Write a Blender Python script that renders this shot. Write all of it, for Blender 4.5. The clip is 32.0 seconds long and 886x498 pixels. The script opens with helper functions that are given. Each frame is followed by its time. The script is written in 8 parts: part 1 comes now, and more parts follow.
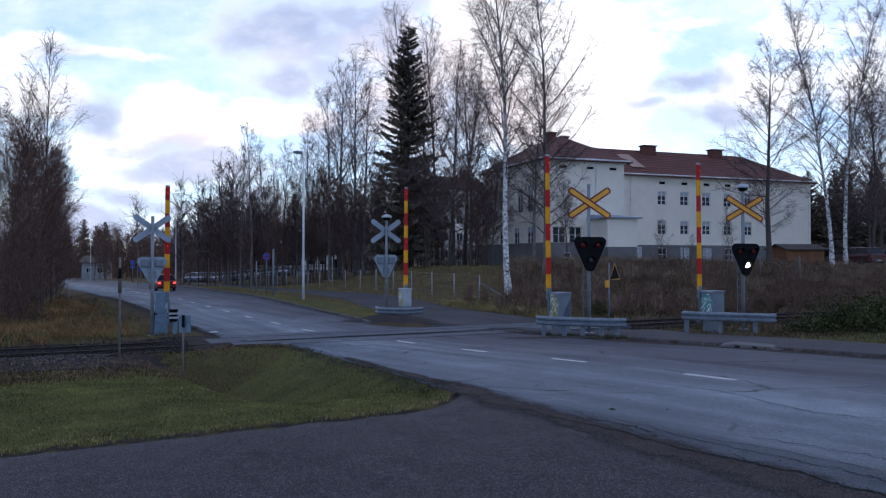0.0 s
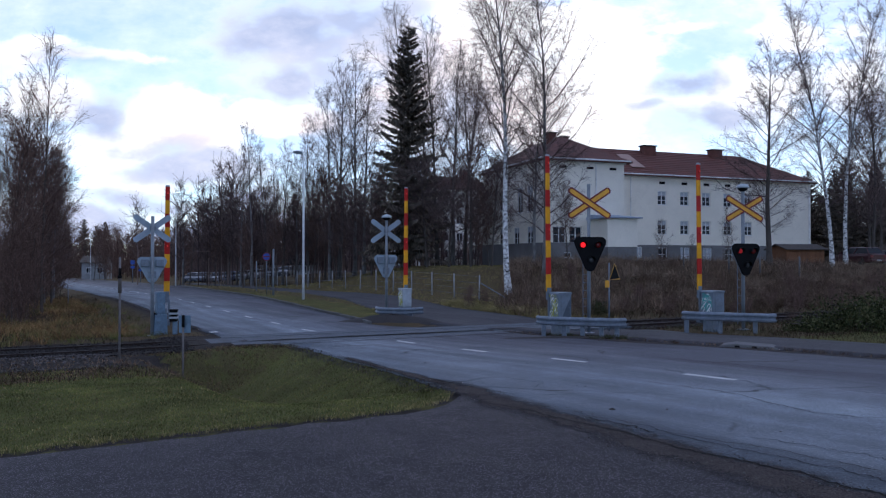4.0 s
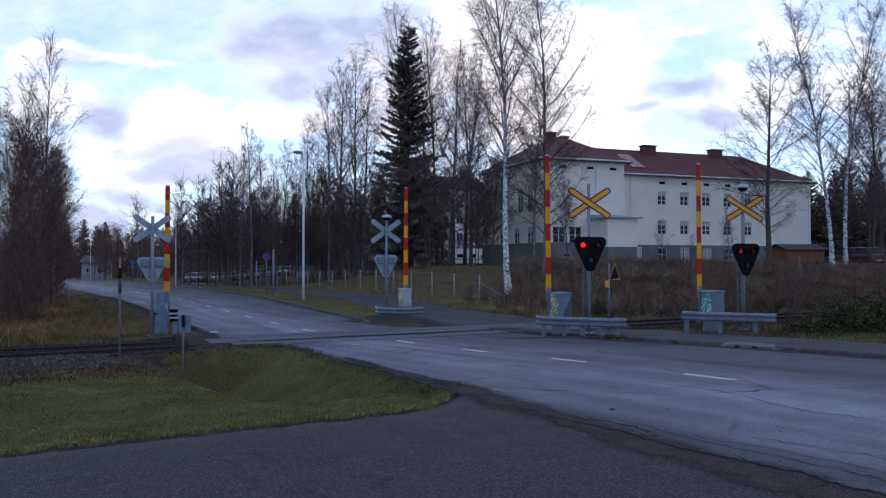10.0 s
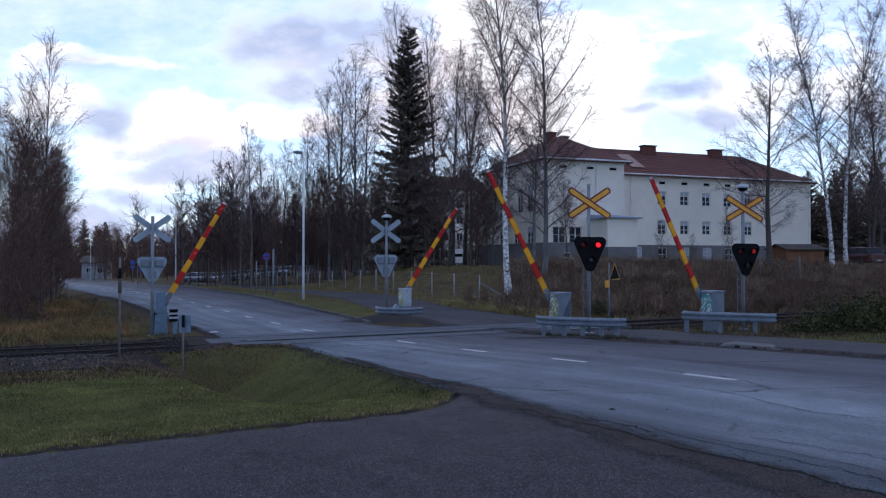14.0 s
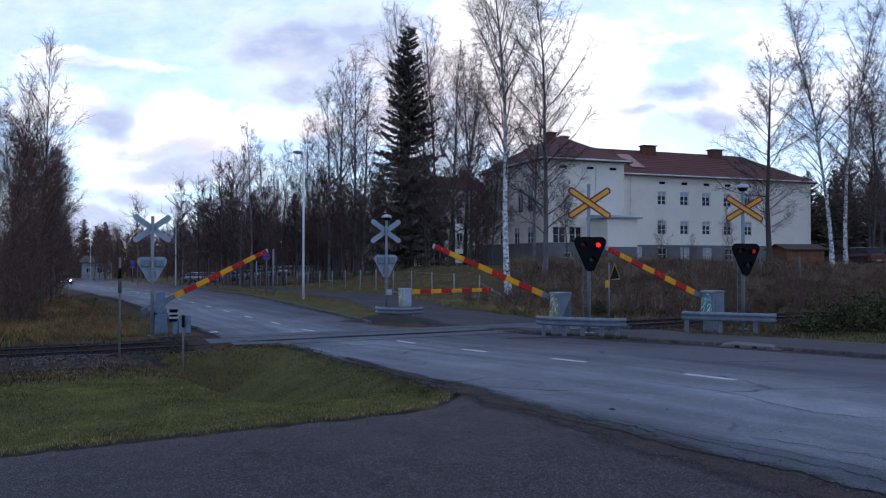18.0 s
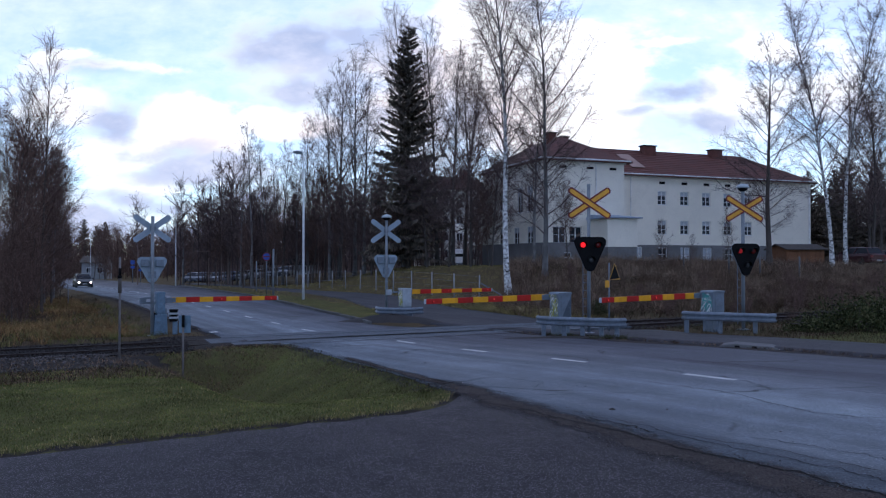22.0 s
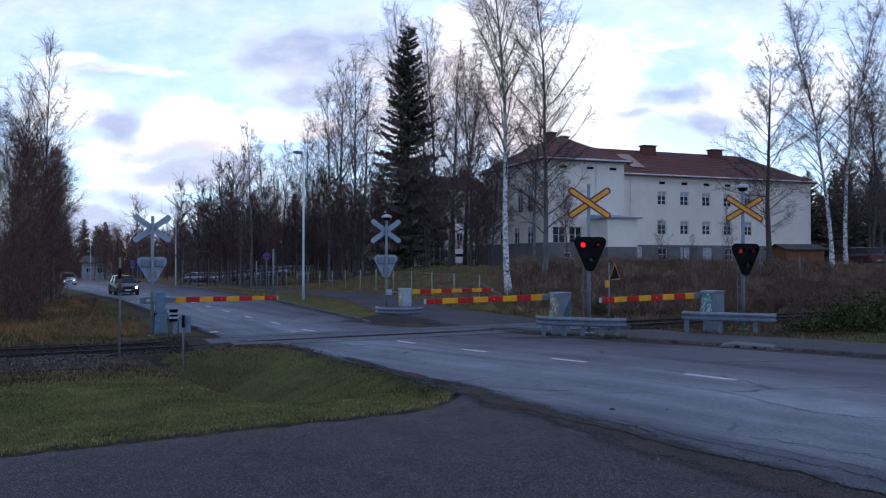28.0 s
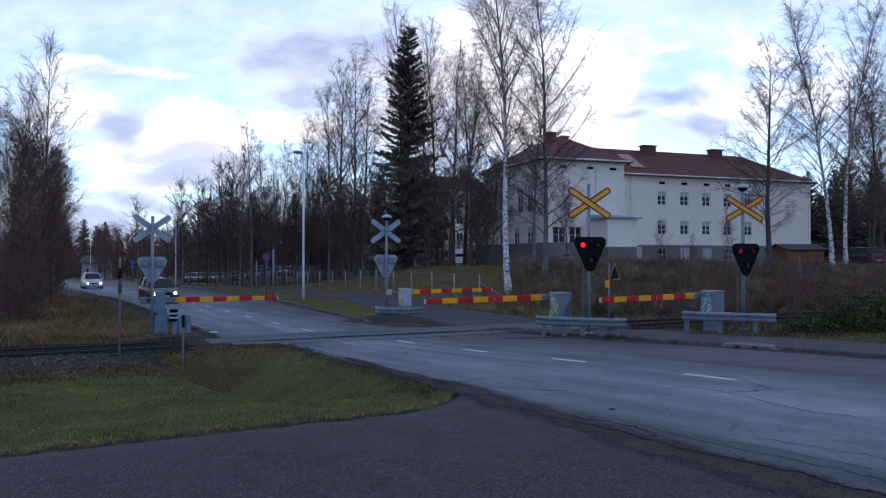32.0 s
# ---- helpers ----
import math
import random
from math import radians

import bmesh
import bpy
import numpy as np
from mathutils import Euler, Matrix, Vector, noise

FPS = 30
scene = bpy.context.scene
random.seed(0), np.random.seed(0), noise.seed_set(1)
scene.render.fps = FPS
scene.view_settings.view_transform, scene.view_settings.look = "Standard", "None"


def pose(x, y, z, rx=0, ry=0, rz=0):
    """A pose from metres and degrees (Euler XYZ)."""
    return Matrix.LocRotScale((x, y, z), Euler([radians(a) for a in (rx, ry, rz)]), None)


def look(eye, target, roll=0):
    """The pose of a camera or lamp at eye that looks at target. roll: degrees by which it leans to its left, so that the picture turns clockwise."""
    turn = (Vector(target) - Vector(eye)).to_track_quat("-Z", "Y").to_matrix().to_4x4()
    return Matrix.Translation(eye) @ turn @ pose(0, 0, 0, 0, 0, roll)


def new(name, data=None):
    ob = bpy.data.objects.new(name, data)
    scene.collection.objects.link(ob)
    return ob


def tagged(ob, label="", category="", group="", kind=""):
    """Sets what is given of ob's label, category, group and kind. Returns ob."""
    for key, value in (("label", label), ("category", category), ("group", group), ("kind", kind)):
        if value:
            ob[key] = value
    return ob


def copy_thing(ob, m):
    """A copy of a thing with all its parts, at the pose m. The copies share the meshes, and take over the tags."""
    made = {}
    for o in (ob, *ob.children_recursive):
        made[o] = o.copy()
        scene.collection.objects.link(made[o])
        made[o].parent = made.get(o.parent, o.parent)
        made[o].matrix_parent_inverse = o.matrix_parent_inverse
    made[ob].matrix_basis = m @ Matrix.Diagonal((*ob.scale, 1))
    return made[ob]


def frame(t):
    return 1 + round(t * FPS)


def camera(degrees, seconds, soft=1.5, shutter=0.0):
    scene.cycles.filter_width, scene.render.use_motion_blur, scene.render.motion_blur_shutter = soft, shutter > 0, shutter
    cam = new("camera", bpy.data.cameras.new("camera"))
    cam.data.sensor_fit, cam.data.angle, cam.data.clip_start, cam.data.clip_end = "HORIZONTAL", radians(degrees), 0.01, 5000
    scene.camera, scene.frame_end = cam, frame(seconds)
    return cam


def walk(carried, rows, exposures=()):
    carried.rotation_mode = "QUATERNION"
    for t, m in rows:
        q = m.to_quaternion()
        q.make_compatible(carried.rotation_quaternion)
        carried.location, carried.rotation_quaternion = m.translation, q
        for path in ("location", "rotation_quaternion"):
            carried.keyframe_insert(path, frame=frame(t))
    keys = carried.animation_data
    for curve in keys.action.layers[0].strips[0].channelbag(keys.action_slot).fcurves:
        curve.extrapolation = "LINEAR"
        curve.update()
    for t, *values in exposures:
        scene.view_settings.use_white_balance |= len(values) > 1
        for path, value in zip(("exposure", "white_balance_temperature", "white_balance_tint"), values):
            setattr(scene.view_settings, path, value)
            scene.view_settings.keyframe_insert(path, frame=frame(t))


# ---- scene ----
import functools

SECONDS = 32.0
EYE = (0.0, 0.0, 2.65)
cam = camera(60.3, SECONDS, soft=1.2)
CAM_POSE = look(EYE, (0.0, 100.0, 2.65 + 1.407))
walk(cam, [(0.0, CAM_POSE), (SECONDS, CAM_POSE)], exposures=[(0.0, -0.12, 5770, 10), (SECONDS, -0.16, 5640, 10)])

# ---------------------------------------------------------------- light
SUN_AZ, SUN_EL = radians(3.0), radians(10.0)
world = bpy.data.worlds.new("dusk_sky")
scene.world = world
world.use_nodes = True
wn = world.node_tree.nodes
wl = world.node_tree.links
wn.clear()
w_out = wn.new("ShaderNodeOutputWorld")
w_bg = wn.new("ShaderNodeBackground")
w_sky = wn.new("ShaderNodeTexSky")
w_sky.sky_type = "NISHITA"
w_sky.sun_disc = False
w_sky.sun_elevation = SUN_EL + radians(6.0)
w_sky.sun_rotation = SUN_AZ
w_sky.air_density, w_sky.dust_density, w_sky.ozone_density = 1.0, 0.1, 4.0
w_bg.inputs["Strength"].default_value = 0.17
w_tint = wn.new("ShaderNodeMix")
w_tint.data_type, w_tint.blend_type = "RGBA", "MULTIPLY"
w_tint.inputs[0].default_value = 1.0
w_tint.inputs[7].default_value = (0.90, 0.97, 1.06, 1)
wl.new(w_sky.outputs["Color"], w_tint.inputs[6])
wl.new(w_tint.outputs[2], w_bg.inputs["Color"])
wl.new(w_bg.outputs["Background"], w_out.inputs["Surface"])

sun = new("sun", bpy.data.lights.new("sun", "SUN"))
sun.data.energy = 0.5
sun.data.angle = radians(12)
sun.data.color = (1.0, 0.86, 0.7)
sun.matrix_world = look((0, 0, 0), (-math.sin(SUN_AZ) * math.cos(SUN_EL), -math.cos(SUN_AZ) * math.cos(SUN_EL), -math.sin(SUN_EL)))


# ---------------------------------------------------------------- materials
def nodes_of(name):
    m = bpy.data.materials.new(name)
    m.use_nodes = True
    nt = m.node_tree
    return m, nt.nodes, nt.links, nt.nodes["Principled BSDF"]


def ramp(nodes, links, fac, stops):
    r = nodes.new("ShaderNodeValToRGB")
    e = r.color_ramp.elements
    while len(e) < len(stops):
        e.new(0.5)
    for i, (p, c) in enumerate(stops):
        e[i].position = p
        e[i].color = (*c, 1) if len(c) == 3 else c
    links.new(fac, r.inputs["Fac"])
    return r.outputs["Color"]


def noise_fac(nodes, links, vec, scale, detail=4.0, rough=0.6, distort=0.0):
    n = nodes.new("ShaderNodeTexNoise")
    n.inputs["Scale"].default_value = scale
    n.inputs["Detail"].default_value = detail
    n.inputs["Roughness"].default_value = rough
    n.inputs["Distortion"].default_value = distort
    links.new(vec, n.inputs["Vector"])
    return n.outputs["Fac"]


def mixed(nodes, links, fac, a, b, mode="MIX"):
    mx = nodes.new("ShaderNodeMix")
    mx.data_type = "RGBA"
    mx.blend_type = mode
    for socket, value in ((mx.inputs[0], fac), (mx.inputs[6], a), (mx.inputs[7], b)):
        if isinstance(value, (int, float)):
            socket.default_value = value
        elif isinstance(value, tuple):
            socket.default_value = (*value, 1)
        else:
            links.new(value, socket)
    return mx.outputs[2]


def surface(name, dark, light, rough=0.7, metal=0.0, fine=30.0, coarse=2.0, bump=0.15, dirt=None, dirt_amount=0.35, by_object=0.0,
            spec=0.5, island=0.0, coat=0.0, tone=(0.72, 1.12)):
    """Two scales of colour variation between dark and light, stains of dirt, and a fine relief."""
    m, nodes, links, bsdf = nodes_of(name)
    co = nodes.new("ShaderNodeTexCoord").outputs["Object"]
    f = noise_fac(nodes, links, co, fine, 5)
    c = noise_fac(nodes, links, co, coarse, 4)
    col = mixed(nodes, links, f, dark, light)
    wide = ramp(nodes, links, c, [(0.3, (tone[0],) * 3), (0.7, (tone[1],) * 3)])
    col = mixed(nodes, links, 1.0, col, wide, "MULTIPLY")
    if dirt:
        d = noise_fac(nodes, links, co, coarse * 2.3, 6, 0.7, 0.6)
        dm = ramp(nodes, links, d, [(0.5, (0, 0, 0)), (0.72, (dirt_amount,) * 3)])
        col = mixed(nodes, links, dm, col, dirt)
    if by_object:
        info = nodes.new("ShaderNodeObjectInfo").outputs["Random"]
        k = ramp(nodes, links, info, [(0, (1 - by_object,) * 3), (1, (1 + by_object,) * 3)])
        col = mixed(nodes, links, 1.0, col, k, "MULTIPLY")
    if island:
        info = nodes.new("ShaderNodeNewGeometry").outputs["Random Per Island"]
        k = ramp(nodes, links, info, [(0, (1 - island,) * 3), (1, (1 + island,) * 3)])
        col = mixed(nodes, links, 1.0, col, k, "MULTIPLY")
    links.new(col, bsdf.inputs["Base Color"])
    bsdf.inputs["Roughness"].default_value = rough
    bsdf.inputs["Metallic"].default_value = metal
    bsdf.inputs["Specular IOR Level"].default_value = spec
    bsdf.inputs["Coat Weight"].default_value = coat
    if bump:
        b = nodes.new("ShaderNodeBump")
        b.inputs["Strength"].default_value = bump
        b.inputs["Distance"].default_value = 0.02
        links.new(f, b.inputs["Height"])
        links.new(b.outputs["Normal"], bsdf.inputs["Normal"])
    return m


def glow(name, color, strength):
    m, nodes, links, bsdf = nodes_of(name)
    bsdf.inputs["Base Color"].default_value = (*color, 1)
    bsdf.inputs["Emission Color"].default_value = (*color, 1)
    bsdf.inputs["Emission Strength"].default_value = strength
    return m


def asphalt(name, dark, light, cracks, scale, stones=(34, 0.72, 3.0, 0.34), worn=1.0, lanes=False, gloss=(0.25, 0.72, 0.9)):
    m, nodes, links, bsdf = nodes_of(name)
    co = nodes.new("ShaderNodeTexCoord").outputs["Object"]
    grit = noise_fac(nodes, links, co, 42, 4, 0.85)
    mid = noise_fac(nodes, links, co, 2.2, 5, 0.65)
    big = noise_fac(nodes, links, co, 0.28, 4, 0.6)
    col = mixed(nodes, links, ramp(nodes, links, grit, [(0.36, (0, 0, 0)), (0.68, (1, 1, 1))]), dark, light)
    col = mixed(nodes, links, 1.0, col, ramp(nodes, links, mid, [(0.3, (0.82, 0.82, 0.82)), (0.7, (1.15, 1.15, 1.15))]), "MULTIPLY")
    col = mixed(nodes, links, 1.0, col, ramp(nodes, links, big, [(0.35, (0.78, 0.78, 0.8)), (0.65, (1.15, 1.15, 1.13))]), "MULTIPLY")
    # single pale stones in the binder
    vs = nodes.new("ShaderNodeTexVoronoi")
    vs.inputs["Scale"].default_value = stones[0]
    links.new(co, vs.inputs["Vector"])
    sc = nodes.new("ShaderNodeSeparateColor")
    links.new(vs.outputs["Color"], sc.inputs["Color"])
    pick = ramp(nodes, links, sc.outputs["Red"], [(stones[1], (0, 0, 0)), (stones[1] + 0.06, (1, 1, 1))])
    core = ramp(nodes, links, vs.outputs["Distance"], [(stones[3] * 0.5, (1, 1, 1)), (stones[3], (0, 0, 0))])
    col = mixed(nodes, links, mixed(nodes, links, 1.0, pick, core, "MULTIPLY"), col, tuple(c * stones[2] for c in light))
    # streaks worn along the way of travel
    st = nodes.new("ShaderNodeMapping")
    st.vector_type = "TEXTURE"
    st.inputs["Scale"].default_value = (0.9, 14.0, 1.0)
    st.inputs["Rotation"].default_value = (0, 0, radians(30.8))
    links.new(co, st.inputs["Vector"])
    sf = noise_fac(nodes, links, st.outputs["Vector"], 1.6, 3, 0.5)
    col = mixed(nodes, links, 1.0, col, ramp(nodes, links, sf, [(0.32, (1 - 0.24 * worn, 1 - 0.24 * worn, 1 - 0.23 * worn)), (0.68, (1 + 0.16 * worn,) * 3)]), "MULTIPLY")
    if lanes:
        # tone across the road: palest left of the middle, darker and browner beyond
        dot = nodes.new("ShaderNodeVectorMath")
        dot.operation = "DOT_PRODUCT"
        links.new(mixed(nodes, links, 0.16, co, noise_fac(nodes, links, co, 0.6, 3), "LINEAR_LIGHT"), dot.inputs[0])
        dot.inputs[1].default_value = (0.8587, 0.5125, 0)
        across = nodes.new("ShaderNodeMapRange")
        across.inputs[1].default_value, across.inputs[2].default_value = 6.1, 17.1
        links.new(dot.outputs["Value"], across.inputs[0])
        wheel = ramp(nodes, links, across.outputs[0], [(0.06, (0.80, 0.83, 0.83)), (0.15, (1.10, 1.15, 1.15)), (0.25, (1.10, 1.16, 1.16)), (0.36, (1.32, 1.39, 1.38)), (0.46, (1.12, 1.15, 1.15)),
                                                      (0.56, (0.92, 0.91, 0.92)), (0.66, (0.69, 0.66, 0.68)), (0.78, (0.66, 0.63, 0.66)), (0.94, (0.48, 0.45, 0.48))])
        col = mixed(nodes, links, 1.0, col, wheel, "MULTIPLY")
    if cracks:
        wob = nodes.new("ShaderNodeTexNoise")
        wob.inputs["Scale"].default_value = 1.3
        wob.inputs["Detail"].default_value = 5
        links.new(co, wob.inputs["Vector"])
        wv = mixed(nodes, links, 0.35, co, wob.outputs["Color"], "LINEAR_LIGHT")
        v = nodes.new("ShaderNodeTexVoronoi")
        v.feature = "DISTANCE_TO_EDGE"
        v.inputs["Scale"].default_value = scale
        links.new(wv, v.inputs["Vector"])
        line = ramp(nodes, links, v.outputs["Distance"], [(0.0, (1, 1, 1)), (0.012, (0, 0, 0))])
        keep = ramp(nodes, links, noise_fac(nodes, links, co, 0.22, 2), [(0.5, (0, 0, 0)), (0.6, (cracks,) * 3)])
        k = mixed(nodes, links, 1.0, line, keep, "MULTIPLY")
        col = mixed(nodes, links, k, col, (0.012, 0.012, 0.014))
    links.new(col, bsdf.inputs["Base Color"])
    rg = ramp(nodes, links, mid, [(0.3, (gloss[1],) * 3), (0.7, (gloss[2],) * 3)])
    links.new(rg, bsdf.inputs["Roughness"])
    bsdf.inputs["Specular IOR Level"].default_value = gloss[0]
    b = nodes.new("ShaderNodeBump")
    b.inputs["Strength"].default_value = 0.5
    b.inputs["Distance"].default_value = 0.012
    links.new(grit, b.inputs["Height"])
    links.new(b.outputs["Normal"], bsdf.inputs["Normal"])
    return m


def ground_material():
    """Turf, dry weeds, soil and ballast, mixed by what grows there."""
    m, nodes, links, bsdf = nodes_of("turf")
    co = nodes.new("ShaderNodeTexCoord").outputs["Object"]
    a = nodes.new("ShaderNodeAttribute")
    a.attribute_name = "cover"
    sep = nodes.new("ShaderNodeSeparateColor")
    links.new(a.outputs["Color"], sep.inputs["Color"])
    fine = noise_fac(nodes, links, co, 18, 5, 0.75)
    mid = noise_fac(nodes, links, co, 1.5, 5, 0.65)
    big = noise_fac(nodes, links, co, 0.25, 3)
    grain = ramp(nodes, links, noise_fac(nodes, links, co, 55, 4, 0.85), [(0.3, (0, 0, 0)), (0.7, (1, 1, 1))])
    green = mixed(nodes, links, grain, (0.045, 0.047, 0.014), (0.16, 0.162, 0.05))
    green = mixed(nodes, links, ramp(nodes, links, mid, [(0.4, (0, 0, 0)), (0.75, (0.6,) * 3)]), green, (0.11, 0.08, 0.038))
    dry = mixed(nodes, links, grain, (0.028, 0.02, 0.012), (0.18, 0.125, 0.07))
    dry = mixed(nodes, links, ramp(nodes, links, mid, [(0.35, (0, 0, 0)), (0.8, (0.6,) * 3)]), dry, (0.05, 0.055, 0.02))
    soil = mixed(nodes, links, fine, (0.014, 0.012, 0.011), (0.075, 0.064, 0.056))
    edge = mixed(nodes, links, 0.35, sep.outputs["Red"], mid, "LINEAR_LIGHT")
    col = mixed(nodes, links, ramp(nodes, links, edge, [(0.35, (0, 0, 0)), (0.65, (1, 1, 1))]), green, dry)
    edge2 = mixed(nodes, links, 0.3, sep.outputs["Green"], fine, "LINEAR_LIGHT")
    col = mixed(nodes, links, ramp(nodes, links, edge2, [(0.4, (0, 0, 0)), (0.6, (1, 1, 1))]), col, soil)
    col = mixed(nodes, links, 1.0, col, ramp(nodes, links, big, [(0.3, (0.75,) * 3), (0.7, (1.15,) * 3)]), "MULTIPLY")
    links.new(col, bsdf.inputs["Base Color"])
    bsdf.inputs["Roughness"].default_value = 0.95
    bsdf.inputs["Specular IOR Level"].default_value = 0.1
    b = nodes.new("ShaderNodeBump")
    b.inputs["Strength"].default_value = 0.8
    b.inputs["Distance"].default_value = 0.05
    links.new(fine, b.inputs["Height"])
    links.new(b.outputs["Normal"], bsdf.inputs["Normal"])
    return m


def birch_bark():
    m, nodes, links, bsdf = nodes_of("birch_bark")
    co = nodes.new("ShaderNodeTexCoord").outputs["Object"]
    mp = nodes.new("ShaderNodeMapping")
    mp.inputs["Scale"].default_value = (3.2, 3.2, 4.6)
    links.new(co, mp.inputs["Vector"])
    marks = noise_fac(nodes, links, mp.outputs["Vector"], 1.3, 5, 0.7)
    col = ramp(nodes, links, marks, [(0.40, (0.022, 0.02, 0.02)), (0.455, (0.36, 0.35, 0.34)), (0.56, (0.74, 0.73, 0.71))])
    sep = nodes.new("ShaderNodeSeparateXYZ")
    links.new(co, sep.inputs["Vector"])
    up = nodes.new("ShaderNodeMapRange")
    up.inputs[1].default_value, up.inputs[2].default_value = 9.0, 19.0
    links.new(sep.outputs["Z"], up.inputs[0])
    col = mixed(nodes, links, up.outputs[0], col, mixed(nodes, links, marks, (0.05, 0.042, 0.04), (0.16, 0.14, 0.13)))
    links.new(col, bsdf.inputs["Base Color"])
    bsdf.inputs["Roughness"].default_value = 0.8
    return m


def blade_material(name, stops, drifts=0.0):
    m, nodes, links, bsdf = nodes_of(name)
    r = nodes.new("ShaderNodeNewGeometry").outputs["Random Per Island"]
    col = ramp(nodes, links, r, stops)
    if drifts:
        co = nodes.new("ShaderNodeTexCoord").outputs["Object"]
        wide = noise_fac(nodes, links, co, drifts, 5, 0.65, 0.4)
        col = mixed(nodes, links, 1.0, col, ramp(nodes, links, wide, [(0.30, (0.42, 0.42, 0.42)), (0.5, (1, 1, 1)), (0.70, (1.8, 1.68, 1.6))]), "MULTIPLY")
    links.new(col, bsdf.inputs["Base Color"])
    bsdf.inputs["Roughness"].default_value = 0.9
    bsdf.inputs["Specular IOR Level"].default_value = 0.06
    return m


def glass_material(name, tint=(0.02, 0.025, 0.03), rough=0.04):
    m, nodes, links, bsdf = nodes_of(name)
    co = nodes.new("ShaderNodeTexCoord").outputs["Object"]
    col = mixed(nodes, links, noise_fac(nodes, links, co, 0.9, 2), tint, tuple(c * 2.2 for c in tint))
    links.new(col, bsdf.inputs["Base Color"])
    bsdf.inputs["Roughness"].default_value = rough
    bsdf.inputs["Specular IOR Level"].default_value = 0.6
    return m


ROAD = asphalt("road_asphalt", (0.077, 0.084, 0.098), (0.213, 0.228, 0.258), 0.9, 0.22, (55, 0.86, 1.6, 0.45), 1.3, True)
DRIVE = asphalt("drive_asphalt", (0.004, 0.0037, 0.0045), (0.038, 0.033, 0.039), 0.0, 0.3, (70, 0.60, 5.4, 0.5), 0.6, False, (0.28, 0.7, 0.88))
PATH = asphalt("path_asphalt", (0.036, 0.035, 0.039), (0.085, 0.081, 0.087), 0.5, 0.35, (60, 0.9, 1.6, 0.4))
TURF = ground_material()
PAINT = surface("road_paint", (0.42, 0.42, 0.42), (0.75, 0.75, 0.74), 0.6, fine=40, dirt=(0.12, 0.12, 0.12), dirt_amount=0.6)
CONCRETE = surface("concrete", (0.085, 0.085, 0.09), (0.19, 0.188, 0.187), 0.9, fine=25, dirt=(0.09, 0.085, 0.07), dirt_amount=0.6)
KERB = surface("kerb_granite", (0.05, 0.048, 0.046), (0.13, 0.125, 0.12), 0.85, fine=45, dirt=(0.06, 0.055, 0.045), dirt_amount=0.6, by_object=0.15)
STEEL = surface("galvanised_steel", (0.12, 0.145, 0.18), (0.22, 0.255, 0.30), 0.5, 0.4, fine=12, coarse=3, bump=0.05, dirt=(0.13, 0.12, 0.11))
POLE = surface("grey_painted_steel", (0.17, 0.19, 0.21), (0.26, 0.285, 0.31), 0.55, 0.2, fine=10, bump=0.03, dirt=(0.14, 0.12, 0.10))
CABINET = surface("grey_cabinet_paint", (0.12, 0.155, 0.195), (0.22, 0.26, 0.305), 0.6, 0.1, fine=9, coarse=3, bump=0.04, dirt=(0.13, 0.12, 0.1), dirt_amount=0.5)
LAMP_POLE = surface("pale_lamp_pole", (0.48, 0.49, 0.50), (0.62, 0.63, 0.64), 0.5, 0.1, fine=10, bump=0.03, dirt=(0.35, 0.34, 0.33))
WHITE_BOX = surface("white_cabinet_paint", (0.34, 0.385, 0.42), (0.47, 0.515, 0.545), 0.6, fine=8, bump=0.03, dirt=(0.25, 0.23, 0.2))
RED = surface("red_stripe_paint", (0.36, 0.014, 0.010), (0.52, 0.022, 0.015), 0.65, spec=0.25, fine=20, bump=0.03, dirt=(0.2, 0.02, 0.015))
YELLOW = surface("yellow_stripe_paint", (0.72, 0.31, 0.008), (0.86, 0.42, 0.014), 0.65, spec=0.25, fine=20, bump=0.03, dirt=(0.45, 0.22, 0.03))
SIGN_YELLOW = surface("yellow_sign_sheet", (0.72, 0.34, 0.02), (0.85, 0.44, 0.03), 0.5, fine=14, bump=0.0, dirt=(0.4, 0.2, 0.03))
SIGN_RED = surface("red_sign_border", (0.13, 0.010, 0.010), (0.20, 0.015, 0.014), 0.5, fine=20, bump=0.0)
SIGN_BACK = surface("bare_sign_back", (0.23, 0.285, 0.34), (0.33, 0.395, 0.455), 0.5, 0.2, fine=10, bump=0.0, dirt=(0.3, 0.34, 0.37))
TEAL_BOX = surface("faded_blue_cabinet", (0.10, 0.165, 0.235), (0.19, 0.27, 0.345), 0.6, 0.1, fine=9, coarse=3, bump=0.04, dirt=(0.07, 0.075, 0.08), dirt_amount=0.5)
SHADE_PAINT = surface("dark_blue_repaint", (0.045, 0.062, 0.085), (0.085, 0.11, 0.14), 0.6, fine=9, coarse=3, bump=0.04)
RUSTY_POST = surface("grey_rusty_post", (0.10, 0.085, 0.08), (0.22, 0.20, 0.195), 0.85, fine=20, bump=0.2, dirt=(0.09, 0.05, 0.035), dirt_amount=0.6)
BLACK = surface("black_housing", (0.004, 0.004, 0.005), (0.010, 0.010, 0.011), 0.75, fine=20, bump=0.05, spec=0.1)
DARK_LENS = surface("unlit_red_lens", (0.10, 0.005, 0.005), (0.16, 0.009, 0.009), 0.15, fine=60, bump=0.1)
DULL_LENS = surface("unlit_smoked_lens", (0.025, 0.027, 0.03), (0.07, 0.072, 0.075), 0.15, fine=60, bump=0.1)
CLEAR_LENS = surface("unlit_clear_lens", (0.10, 0.11, 0.12), (0.2, 0.2, 0.2), 0.1, fine=60, bump=0.1)
